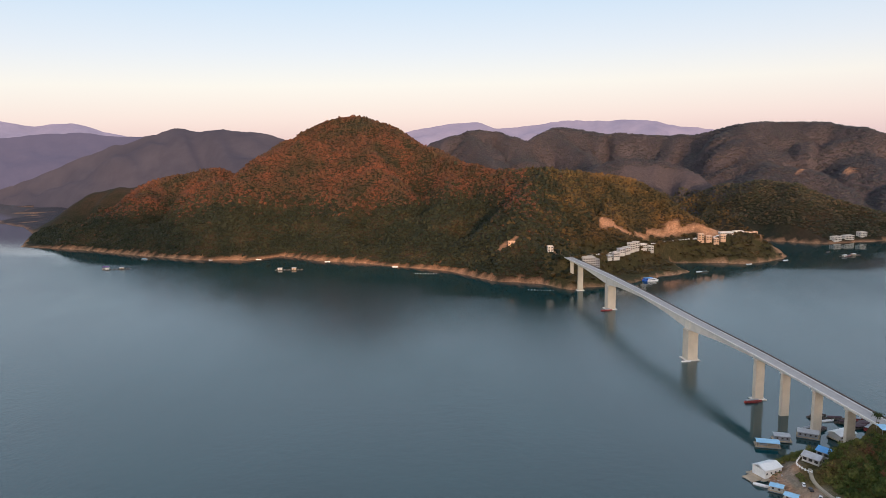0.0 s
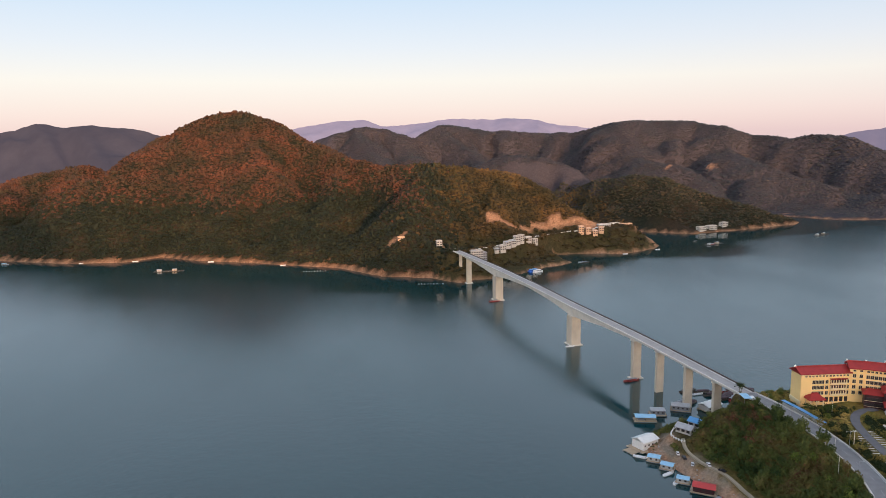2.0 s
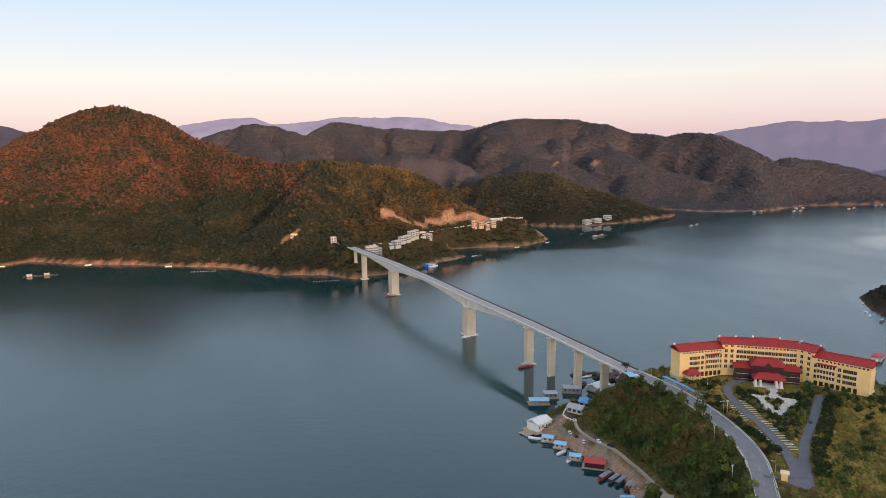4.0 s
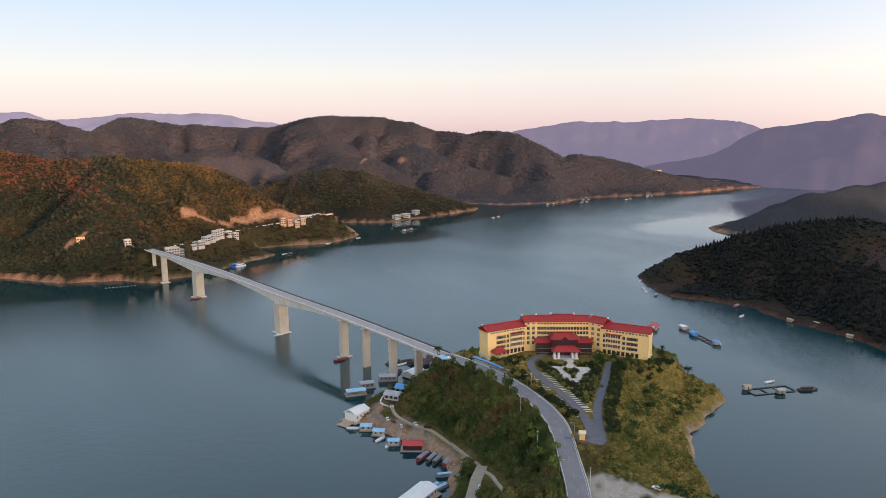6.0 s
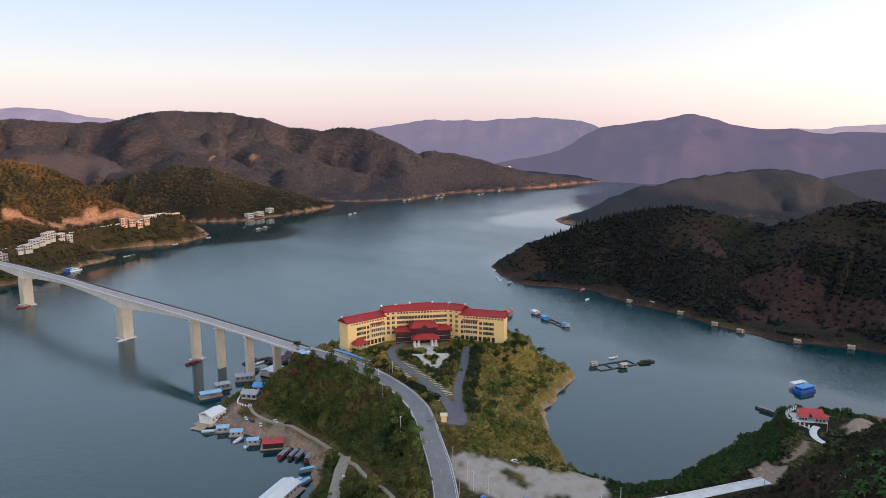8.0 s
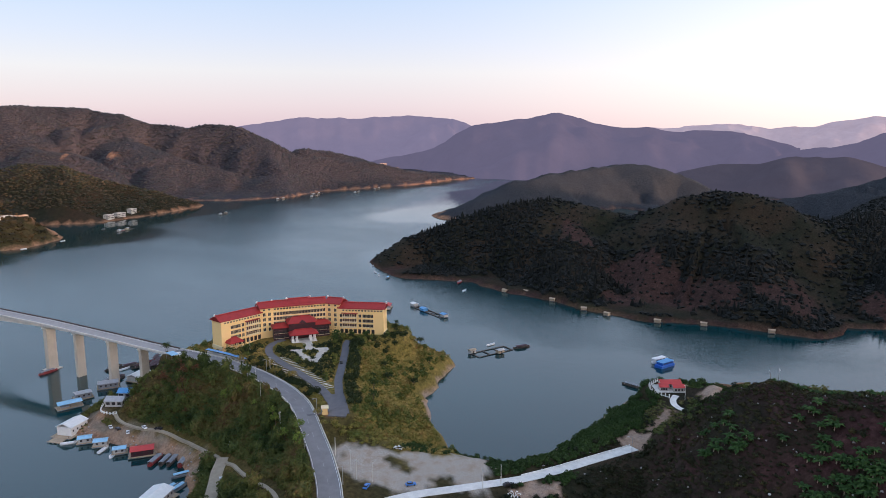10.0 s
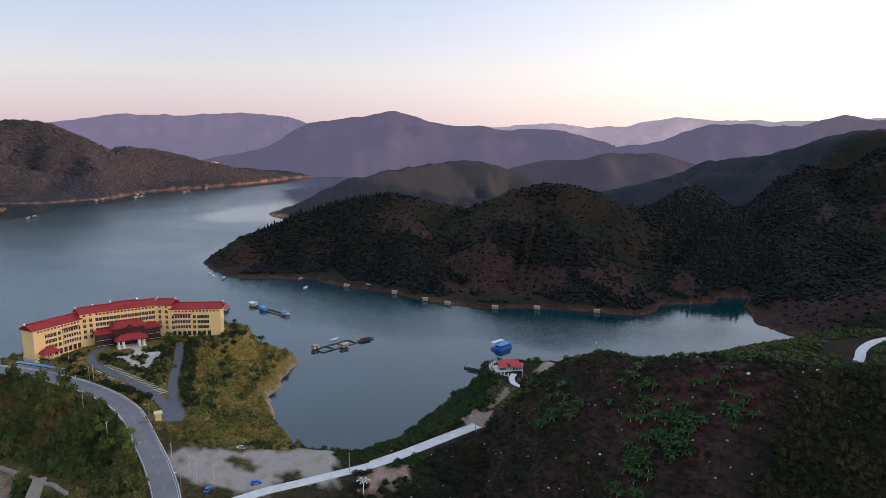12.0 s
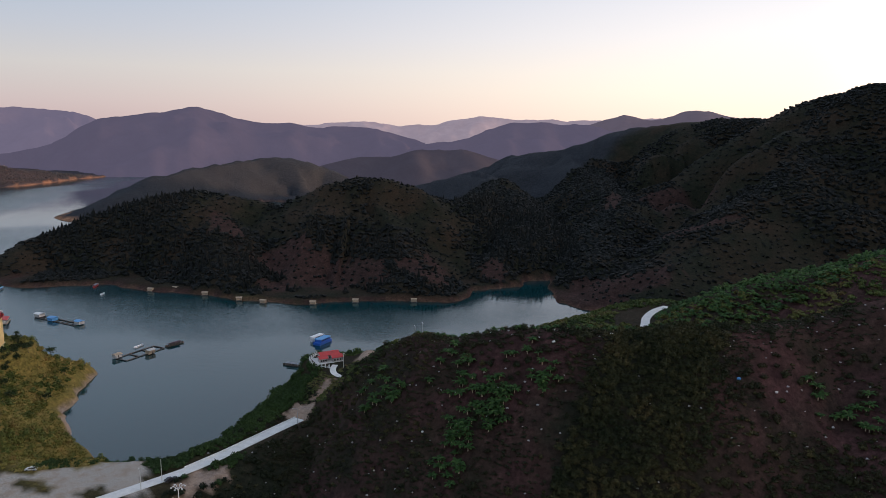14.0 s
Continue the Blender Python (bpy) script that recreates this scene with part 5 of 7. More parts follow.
grown(TUFT_V, TUFT_F, x, y, 1.5, 0.9, 0.0, 0, "grass", GRASSY, "dry yellow-green grass on the spur")
x, y = scatter(230, 430, 170, 440, 4.2, lambda x, y: land(x, y, 6) & ~west(x, y) & (BARE(x, y) < 0.3) & (value_noise(x, y, 24, 99) + 0.4 * rng.normal(size=x.shape) > -0.12))
grown(BUSH_V, BUSH_F, x, y, 1.8, 1.0, 0.0, 0, "shrubs", SPURSHRUB, "scattered green and golden shrubs on the spur")
clump = lambda x, y, seed: 0.6 * value_noise(x, y, 38, seed) + 0.4 * value_noise(x, y, 13, seed + 1) + 0.3 * rng.normal(size=x.shape)
near_side = lambda x, y: land(x, y, 5) & (x < 345 + 0.2 * np.maximum(0, -y))
x, y = scatter(200, 345, -240, 112, 1.7, lambda x, y: near_side(x, y) & (clump(x, y, 111) + 0.45 * on_rib(x, y) > 0.14))
grown(TUFT_V, TUFT_F, x, y, 0.95, 0.8, 0.0, 0, "grass", NEARSCRUB, "low dark scrub on the near hillside")
x, y = scatter(200, 345, -240, 112, 2.6, lambda x, y: near_side(x, y) & (clump(x, y, 131) + 0.35 * on_rib(x, y) > 0.30))
grown(TUFT_V, TUFT_F, x, y, 1.1, 1.1, 0.0, 0, "grass", RIBSCRUB, "yellow-green scrub on the near hillside")
x, y = scatter(195, 330, -125, 20, 2.0, lambda x, y: near_side(x, y) & (rng.random(x.shape) < 0.85 * on_rib(x, y) + 0.02))
grown(BUSH_V, BUSH_F, x, y, 1.55, 0.95, 0.0, 0, "shrubs", RIBSCRUB, "dense yellow-green shrubs on the rib of the near hill")
x, y = scatter(200, 330, -220, 128, 3.4, lambda x, y: land(x, y, 6) & (clump(x, y, 121) > 0.26 - 0.3 * (y > 60)))
grown(BUSH_V, BUSH_F, x, y, 1.35, 0.95, 0.0, 0, "shrubs", NEARSCRUB, "olive shrubs on the near hillside")
x, y = scatter(215, 330, -200, 130, 6.5, lambda x, y: land(x, y, 6) & (rng.random(x.shape) < 0.4))
grown(ICO_V, ICO_F, x, y, 0.42, 0.6, 0.3, 0.2, "stones", PALESTONE, "pale stones scattered on the near hillside")
cove_bank = lambda x, y: seg_dist(x, y, [(318, 124), (345, 132), (380, 130), (425, 124), (450, 110)])[0] < 20
x, y = scatter(300, 480, 40, 160, 2.2, lambda x, y: land(x, y, 3) & cove_bank(x, y) & (BARE(x, y) < 0.4) & (rng.random(x.shape) < 0.6))
grown(BUSH_V, BUSH_F, x, y, 1.8, 1.0, 0.0, 0, "shrubs", DEEPGREEN, "lush green shrubs above the cove")
x, y = scatter(238, 318, 112, 190, 2.3, lambda x, y: land(x, y, 3) & (BARE(x, y) < 0.4) & (value_noise(x, y, 12, 191) + 0.4 * rng.normal(size=x.shape) > -0.25))
grown(BUSH_V, BUSH_F, x, y, 1.4, 0.9, 0.0, 0, "shrubs", DEEPGREEN, "green shrubs between the gravel yard and the cove")
x, y = scatter(310, 480, 40, 140, 2.4, lambda x, y: land(x, y, 4) & ~cove_bank(x, y) & (y > 60 - 0.2 * (x - 320)) & (BARE(x, y) < 0.4))
grown(TUFT_V, TUFT_F, x, y, 1.3, 0.8, 0.0, 0, "grass", SHRUB, "rough tawny grass round the lakeside house")
x, y = scatter(290, 560, -420, 60, 4.2, lambda x, y: land(x, y, 5) & (x > 318) & (seg_dist(x, y, [(440, -85), (395, -137), (350, -260)])[0] > 25))
grown(TUFT_V, TUFT_F, x, y, 2.2, 0.9, 0.0, 0, "shrubs", SHRUB, "rough shrubs behind the near ridge")

court = lambda x, y: (seg_dist(x, y, [(318, 322), (292, 296), (270, 262)])[0] < np.interp(y, [255, 300, 335], [6, 16, 26]))
x, y = scatter(255, 345, 250, 350, 2.0, lambda x, y: off_roads(x, y) & court(x, y) & (value_noise(x, y, 11, 171) + 0.3 * rng.normal(size=x.shape) > -0.3))
grown(BUSH_V, BUSH_F, x, y, 1.5, 0.9, 0.0, 0, "shrubs", GARDEN, "clipped green shrubbery in the hotel forecourt")
x, y = scatter(268, 375, 290, 380, 3.0, lambda x, y: off_roads(x, y) & (seg_dist(x, y, FACADE)[0] < 22) & (rng.random(x.shape) < 0.7))
grown(BUSH_V, BUSH_F, x, y, 1.7, 1.0, 0.0, 0, "shrubs", GARDEN, "garden bushes along the hotel front")

hedge = lambda x, y: np.minimum(seg_dist(x, y, [(338, 306), (300, 276), (272, 252), (256, 234)])[0], seg_dist(x, y, [(270, 330), (262, 292), (252, 262)])[0])
x, y = scatter(240, 345, 225, 335, 2.3, lambda x, y: off_roads(x, y) & (hedge(x, y) < 4.5) & (rng.random(x.shape) < 0.75))
grown(TREE_V, TREE_F, x, y, 1.7, 1.1, 0.1, 0, "shrubs", GARDEN, "dark bushes bordering the hotel drives")

# ---- drives, forecourt and yard ----
DRIVEWAY = plain("dark_asphalt", (0.14, 0.135, 0.145), 0.9, var=0.25, scale=0.3, fine=3.0)
road("drive", [(p[0], p[1], p[2]) for p in DRIVE_W], 2.4, DRIVEWAY, "dark asphalt hotel drive with white stall lines", 2.5, "road", 0.05)
road("drive", [(p[0], p[1], p[2]) for p in DRIVE_E], 2.3, DRIVEWAY, "dark asphalt hotel drive", 2.5, "road", 0.08)
road("drive", GATE, 4.6, DRIVEWAY, "dark asphalt turning yard before the hotel gate", 2.0, "road", 0.11)
road("drive", ENTRY, 2.8, DRIVEWAY, "asphalt hotel entrance off the road", 2.0, "road", 0.14)


def draped(name, pts, half, mat, label, over=0.12, step=2.5):
    """A track laid on the ground as it lies."""
    p, t = path_points(pts, step)
    secs = []
    for q, tt_ in zip(p, t):
        n = (tt_[1], -tt_[0])
        row = [(q[0] + n[0] * o, q[1] + n[1] * o) for o in (-half, -half * 0.5, 0, half * 0.5, half)]
        zs = [ground_z(*r) for r in row]
        zm = max(zs)
        secs.append([(*r, zm + over) for r in row] + [(*r, z - 0.6) for r, z in reversed(list(zip(row, zs)))])
    return solo(name, loft(secs), mat, label, "track", kind="structure")


DIRT = plain("dirt_track", (0.36, 0.30, 0.22), 0.95, var=0.25, scale=0.4, fine=2.5, bump_d=0.05)
draped("track", TRACK, 0.95, DIRT, "pale gravel track along the lake shore")
draped("track", TRACK_B, 2.9, DIRT, "pale gravel track down to the boats")
draped("lane", LANE, 1.7, PAVING, "white cement lane to the lakeside house")
draped("lane", BEND, 2.6, PAVING, "white cement road bending behind the ridge")
VILLAGE_ROAD = [(167, 968), (190, 980), (250, 1024), (310, 1090), (380, 1130), (430, 1136), (480, 1152), (512, 1148)]
draped("lane", VILLAGE_ROAD, 3.0, PAVING, "pale road through the hillside village", 0.3, 8.0)

WORN = plain("worn_line_paint", (0.40, 0.40, 0.40), 0.85, var=0.3, scale=0.8)
# edge lines and low kerb walls of the main road
for o in (-4.55, 4.55):
    solo("road_line", ribbon(MAIN_ROAD, o - 0.1, o + 0.1, 0.06, 0.075, 3.0), WHITE, "worn white edge line", "road marking", kind="structure")
for a in range(0, 300, 14):
    q, t_ = path_points(MAIN_ROAD, 1.0)
    if a + 5 < len(q) - 60:
        solo("road_line", ribbon([tuple(q[a]), tuple(q[a + 5])], -0.06, 0.06, 0.06, 0.075, 3.0), WORN, "worn white centre dash", "road marking", kind="structure")
solo("kerb", ribbon(MAIN_ROAD, -5.45, -5.1, -0.4, 0.55, 3.0), CONCRETE, "low concrete kerb wall", "kerb", kind="structure")
solo("kerb", ribbon(MAIN_ROAD[:9], 5.1, 5.45, -0.4, 0.55, 3.0), CONCRETE, "low concrete kerb wall", "kerb", kind="structure")
solo("kerb", ribbon(SIDE_ROAD[4:], -2.95, -2.65, -0.4, 0.6, 3.0), WHITE, "white parapet along the side road", "kerb", kind="structure")

COURTSTONE = plain("court_stone", (0.60, 0.54, 0.46), 0.85, var=0.28, scale=0.4, fine=2.0)
# forecourt paving: a stem from the porch and a V round the shrubbery
for pts, h_ in (([(320, 335, 31.0), (311, 322, 31.0)], 2.2), ([(299, 328, 31.0), (317, 312, 31.0)], 2.0), ([(300, 327, 31.01), (296, 312, 31.02), (291, 299, 31.03)], 2.2),
                ([(316, 313, 31.02), (303, 306, 31.03), (292, 299, 31.04)], 2.2)):
    solo("paving", ribbon(pts, -h_ - 0.9, h_ + 0.9, -0.2, 0.34, 3.0), COURTSTONE, "pale stone forecourt path", "paving", kind="structure")
# parking stalls along the drives
for line, side, n_ in ((DRIVE_W, 1, 26), (DRIVE_W, -1, 24), (DRIVE_E, -1, 15)):
    q, t_ = path_points([p[:2] for p in line], 1.0)
    for k in range(n_):
        i = int((44 if line is DRIVE_W else 34) + k * 2.9)
        if i >= len(q) - 12:
            break
        nn = np.array([t_[i][1], -t_[i][0]]) * side
        a, b = q[i] + nn * 2.9, q[i] + nn * 7.3
        z = 31.62 + 0.08 * k / n_
        bm = boxes((((a[0] + b[0]) / 2, (a[1] + b[1]) / 2, max(ground_z(*a), ground_z(*b)) + 0.08), (4.4, 0.4, 0.16), math.degrees(math.atan2(nn[1], nn[0]))))
        solo("parking_line", bm, WHITE, "pale strip between parking stalls", "road marking", kind="structure")

# ---- lamps, poles, kiosk, stalls ----
STEEL = plain("galvanised_steel", (0.45, 0.45, 0.45), 0.5, 0.6, var=0.1)
BARGEBLUE = plain("barge_blue", (0.03, 0.13, 0.50), 0.4, var=0.2, scale=0.4)
BLUE = plain("blue_sheet_roof", (0.10, 0.32, 0.62), 0.5, var=0.2, scale=0.4)
LIGHTBLUE = plain("light_blue_sheet_roof", (0.30, 0.55, 0.75), 0.5, var=0.2, scale=0.4)
GREYROOF = plain("grey_sheet_roof", (0.42, 0.42, 0.43), 0.6, var=0.25, scale=0.4)
TAN = plain("tan_boards", (0.42, 0.32, 0.22), 0.8, var=0.25, scale=0.5)
DARKWOODEN = plain("dark_planks", (0.10, 0.075, 0.06), 0.8, var=0.3, scale=0.5)
HULLRED = plain("red_hull", (0.34, 0.04, 0.035), 0.5, var=0.25, scale=0.4)
HULLGREY = plain("grey_hull", (0.25, 0.26, 0.28), 0.5, var=0.25, scale=0.4)
PURPLE = plain("purple_canopy", (0.16, 0.06, 0.20), 0.6, var=0.25)
REDSHEET = plain("red_sheet_roof", (0.52, 0.05, 0.045), 0.55, var=0.2, scale=0.4)
HOUSEWHITE = plain("weathered_white_wall", (0.47, 0.45, 0.42), 0.85, var=0.18, scale=0.2)
HOUSEPINK = plain("ochre_wall", (0.50, 0.33, 0.22), 0.85, var=0.18, scale=0.2)
TYRE = plain("tyre_rubber", (0.02, 0.02, 0.02), 0.9)


def cyl(bm, x, y, z0, z1, r0, r1, n=8):
    secs = [[(x + r * math.cos(2 * math.pi * k / n), y + r * math.sin(2 * math.pi * k / n), z) for k in range(n)] for z, r in ((z0, r0), (z1, r1))]
    rings = [[bm.verts.new(p) for p in s] for s in secs]
    for k in range(n):
        bm.faces.new((rings[0][k], rings[0][(k + 1) % n], rings[1][(k + 1) % n], rings[1][k]))
    bm.faces.new(list(reversed(rings[0])))
    bm.faces.new(rings[1])
    return bm


def street_lamp():
    ob = thing("street_lamp", "slim grey street lamp with a single arm", "street lamp", "street lamps by the road")
    part("pole", cyl(bmesh.new(), 0, 0, -0.5, 8.0, 0.13, 0.08), STEEL, ob)
    part("arm", boxes(((0.9, 0, 8.0), (1.9, 0.1, 0.1))), STEEL, ob)
    part("lantern", boxes(((1.9, 0, 7.95), (0.8, 0.3, 0.16), 0, 0.7)), WHITE, ob)
    return ob


lamp0 = street_lamp()
spots = []
q, t_ = path_points(MAIN_ROAD, 1.0)
for k, i in enumerate(range(12, 262, 34)):
    nn = np.array([t_[i][1], -t_[i][0]])
    side = 1 if k % 2 else -1
    v = q[i][:2] + nn * side * 5.9
    spots.append((v[0], v[1], math.degrees(math.atan2(-nn[1] * side, -nn[0] * side))))
spots += [(322, 44, 200), (326, 48, 20), (300, 100, 120)]
for k, (x, y, a) in enumerate(spots):
    m = pose(x, y, ground_z(x, y), 0, 0, a)
    if k == 0:
        lamp0.matrix_world = m
    else:
        copy_thing(lamp0, m)


def utility_pole():
    ob = thing("utility_pole", "thin wooden utility pole with a crossarm", "utility pole", "utility poles on the slope")
    part("pole", cyl(bmesh.new(), 0, 0, -0.5, 9.0, 0.16, 0.1), CONCRETE, ob)
    part("crossarm", boxes(((0, 0, 8.3), (1.9, 0.12, 0.12))), STEEL, ob)
    for x in (-0.8, 0.8):
        part("insulator", boxes(((x, 0, 8.5), (0.12, 0.12, 0.3))), WHITE, ob)
    return ob


pole0 = utility_pole()
for k, (x, y) in enumerate([(213, 206), (208, 192), (203, 184), (206, 178), (247, 300), (236, 283), (220, 250), (236, 133), (228, 137), (262, 305), (286, 352), (376, 98)]):
    m = pose(x, y, ground_z(x, y), 0, 0, 40 + 25 * k)
    if k == 0:
        pole0.matrix_world = m
    else:
        copy_thing(pole0, m)


def car(mat, label):
    ob = thing("car", label, "car", "parked cars")
    prof = [(-2.2, 0.35), (2.2, 0.35), (2.25, 0.75), (2.1, 0.9), (-2.15, 1.0), (-2.25, 0.6)]
    part("body", loft([[(x, y, z) for x, z in prof] for y in (-0.88, 0.88)]), mat, ob)
    cab = [(-1.7, 0.95), (1.1, 0.9), (0.35, 1.45), (-1.25, 1.5)]
    part("cabin", loft([[(x, y, z) for x, z in cab] for y in (-0.72, 0.72)]), GLASS, ob, "dark glass cabin")
    part("car_roof", boxes(((-0.45, 0, 1.49), (1.6, 1.36, 0.07))), mat, ob)
    for x in (-1.4, 1.4):
        for y in (-0.85, 0.85):
            bm = bmesh.new()
            cyl(bm, 0, 0, -0.1, 0.1, 0.33, 0.33, 10)
            bmesh.ops.rotate(bm, verts=bm.verts, matrix=Matrix.Rotation(math.pi / 2, 3, "X"))
            bmesh.ops.translate(bm, verts=bm.verts, vec=(x, y, 0.33))
            part("wheel", bm, TYRE, ob)
    return ob


CARDARK = plain("dark_car_paint", (0.03, 0.03, 0.035), 0.25, var=0.1)
CARWHITE = plain("white_car_paint", (0.75, 0.75, 0.76), 0.3, var=0.05)
CARBLUE = plain("blue_car_paint", (0.06, 0.2, 0.55), 0.3, var=0.1)


def seat(x, y):
    return ground_z(x, y)


car_d, car_w, car_b = car(CARDARK, "black saloon car parked by the road"), car(CARWHITE, "white car parked on bare earth"), car(CARBLUE, "bright blue van parked beside the road")
car_d.matrix_world = pose(236, 129.5, 27.0, 0, 0, -38)
car_w.matrix_world = pose(236, 188, seat(236, 188), 0, 0, 100)
car_b.matrix_world = pose(200, 176, seat(200, 176), 0, 0, 20)
for src, x, y, a in ((car_w, 198, 368, 70), (car_d, 199, 362, 80), (car_w, 200, 354, 60), (car_w, 206, 347, 75), (car_w, 213, 280, 40), (car_d, 209, 338, 120), (car_d, 300, 284, 40), (car_b, 213, 163, -40),
                     (car_w, 190, 258, 60)):
    copy_thing(src, pose(x, y, seat(x, y) + 0.05, 0, 0, a))

kiosk = thing("gate_kiosk", "small yellow gatehouse with a flat tan roof", "gatehouse", at=pose(237.5, 236.5, 32.3, 0, 0, 45))
part("wall", boxes(((0, 0, 1.5), (3.2, 2.8, 3.4))), YELLOW, kiosk)
part("roof", boxes(((0, 0, 3.35), (4.2, 3.8, 0.35), 0, 0.9)), CREAM, kiosk)
part("window", boxes(((0, -1.42, 1.9), (1.8, 0.08, 1.0))), GLASS, kiosk)
part("door", boxes(((1.62, 0, 1.1), (0.08, 0.9, 2.0))), MAROON, kiosk)

stall = thing("roadside_stall", "long row of market stalls under blue sheeting", "stall")
q, t_ = path_points(MAIN_ROAD, 1.0)
sl = [tuple(v) for v in q[22:58:5]]
part("roof", ribbon(sl, -8.6, -5.9, 2.5, 2.62, 3.0), BLUE, stall)
for v, d in zip(q[22:58:5], t_[22:58:5]):
    for o in (-8.4, -6.1):
        part("post", cyl(bmesh.new(), v[0] + d[1] * o, v[1] - d[0] * o, ground_z(v[0] + d[1] * o, v[1] - d[0] * o) - 0.2, v[2] + 2.52, 0.06, 0.06, 6), STEEL, stall)
part("counter", ribbon(sl, -8.0, -7.2, -0.3, 0.9, 3.0), HOUSEWHITE, stall)

tent = thing("tent", "white and light blue awning tent beside the bridge head", "tent", at=pose(246.0, 377, ground_z(246.0, 377), 0, 0, 80))
bm = boxes(((0, 0, 3.2), (9.0, 5.0, 0.25), 0, 0.85))
part("awning", bm, LIGHTBLUE, tent)
part("awning", boxes(((-1.5, -3.6, 2.7), (6.0, 3.0, 0.2), 0, 0.85)), WHITE, tent, "white side awning")
for x in (-4, 4):
    for y in (-2.2, 2.2):
        part("post", boxes(((x, y, 1.0), (0.12, 0.12, 4.4))), STEEL, tent)

# ---- boats, rafts and floating houses ----


def hull_bm(l, w, h):
    secs = []
    for f, ww, zz in ((-0.5, 0.55, 0.25), (-0.42, 0.85, 0.05), (-0.1, 1.0, 0.0), (0.25, 0.92, 0.02), (0.42, 0.5, 0.25), (0.5, 0.08, 0.6)):
        b, s = f * l, ww * w / 2
        secs.append([(b, -s * 0.7, -0.5), (b, s * 0.7, -0.5), (b, s, h + zz), (b, s * 0.8, h + zz - 0.02), (b, s * 0.75, h * 0.45 + zz * 0.6), (b, -s * 0.75, h * 0.45 + zz * 0.6), (b, -s * 0.8, h + zz - 0.02), (b, -s, h + zz)])
    return loft(secs)


def boat(l, w, hull, roof, label, cover=(-0.3, 0.25), roof_z=2.2):
    ob = thing("boat", label, "boat", "boats along the shore")
    part("hull", hull_bm(l, w, 0.8), hull, ob)
    if roof:
        a, b = cover[0] * l, cover[1] * l
        secs = []
        for x in (a, b):
            secs.append([(x, -w * 0.45, roof_z - 0.25), (x, 0, roof_z + 0.1), (x, w * 0.45, roof_z - 0.25), (x, w * 0.45, roof_z - 0.15), (x, 0, roof_z + 0.22), (x, -w * 0.45, roof_z - 0.15)])
        part("canopy", loft(secs), roof, ob)
        for x in (a + 0.2, (a + b) / 2, b - 0.2):
            for y in (-w * 0.4, w * 0.4):
                part("post", boxes(((x, y, roof_z / 2 + 0.2), (0.08, 0.08, roof_z - 0.6))), STEEL, ob)
    part("thwart", boxes(((l * 0.33, 0, 0.75), (0.4, w * 0.7, 0.1))), TAN, ob)
    return ob


def gable_bm(l, w, z, rise, over, thick=0.12):
    a, m = l / 2 + over, w / 2 + over
    secs = [[(x, -m, z), (x, 0, z + rise), (x, m, z), (x, m, z + thick), (x, 0, z + rise + thick), (x, -m, z + thick)] for x in (-a, a)]
    return loft(secs)


def floating_house(l, w, h, wall, roof, label, deck=2.0, rise=1.4, name="floating_house", category="houseboat"):
    ob = thing(name, label, category, "floating houses")
    for y in (-w / 2, w / 2):
        bm = bmesh.new()
        bm_box(bm, (0, y, 0.1), (l + 2 * deck, 0.9, 1.0))
        bmesh.ops.bevel(bm, geom=bm.edges[:], offset=0.2, segments=2, affect="EDGES")
        part("float", bm, HULLGREY, ob)
    part("platform", boxes(((0, 0, 0.75), (l + 2 * deck, w + 2 * deck * 0.7, 0.3))), TAN, ob)
    if wall:
        part("wall", boxes(((0, 0, 0.9 + h / 2), (l, w, h))), wall, ob)
        for k in range(max(2, int(l / 3))):
            x = -l / 2 + (k + 0.5) * l / max(2, int(l / 3))
            for y in (-w / 2 - 0.03, w / 2 + 0.03):
                part("window", boxes(((x, y, 0.9 + h * 0.55), (1.1, 0.1, 1.1))), GLASS, ob)
        part("door", boxes(((l / 2 + 0.03, 0, 1.9), (0.1, 1.0, 2.0))), DARKWOODEN, ob)
    else:
        for x in (-l / 2 + 0.2, 0, l / 2 - 0.2):
            for y in (-w / 2 + 0.2, w / 2 - 0.2):
                part("post", boxes(((x, y, 0.9 + h / 2), (0.15, 0.15, h))), DARKWOODEN, ob)
        part("cargo", boxes(((-l * 0.2, 0, 1.4), (l * 0.35, w * 0.6, 1.2))), HULLGREY, ob)
    part("roof", gable_bm(l, w, 0.9 + h, rise, 0.6), roof, ob)
    for x, y in ((l / 2 + deck * 0.8, w * 0.5), (l / 2 + deck * 0.8, -w * 0.5), (-l / 2 - deck * 0.8, w * 0.5), (-l / 2 - deck * 0.8, -w * 0.5)):
        part("mooring_post", cyl(bmesh.new(), x, y, 0.5, 1.9, 0.09, 0.09, 6), DARKWOODEN, ob)
    return ob


def put(ob, x, y, a, z=0.0):
    ob.matrix_world = pose(x, y, z, 0, 0, a)
    return ob


put(floating_house(13, 9.5, 5.0, WHITE, WHITE, "white floating house with a pale gabled roof", 3.0, 2.0), 188, 391, 22)
deck_raft = thing("floating_deck", "brown plank deck moored beside the white floating house", "raft", at=pose(178, 387, 0, 0, 0, 22))
part("platform", boxes(((0, 0, 0.55), (9, 8, 0.3))), TAN, deck_raft)
for y_ in (-3, 0, 3):
    part("float", boxes(((0, y_, 0.1), (9.4, 0.9, 0.7))), HULLGREY, deck_raft)
put(floating_house(13, 6, 2.6, None, LIGHTBLUE, "open floating shed with a light blue roof", 1.2, 1.0), 206, 430, -15)
put(floating_house(9, 6, 3.2, HULLGREY, GREYROOF, "grey two-deck work barge", 1.4, 0.5), 219, 438, -15)
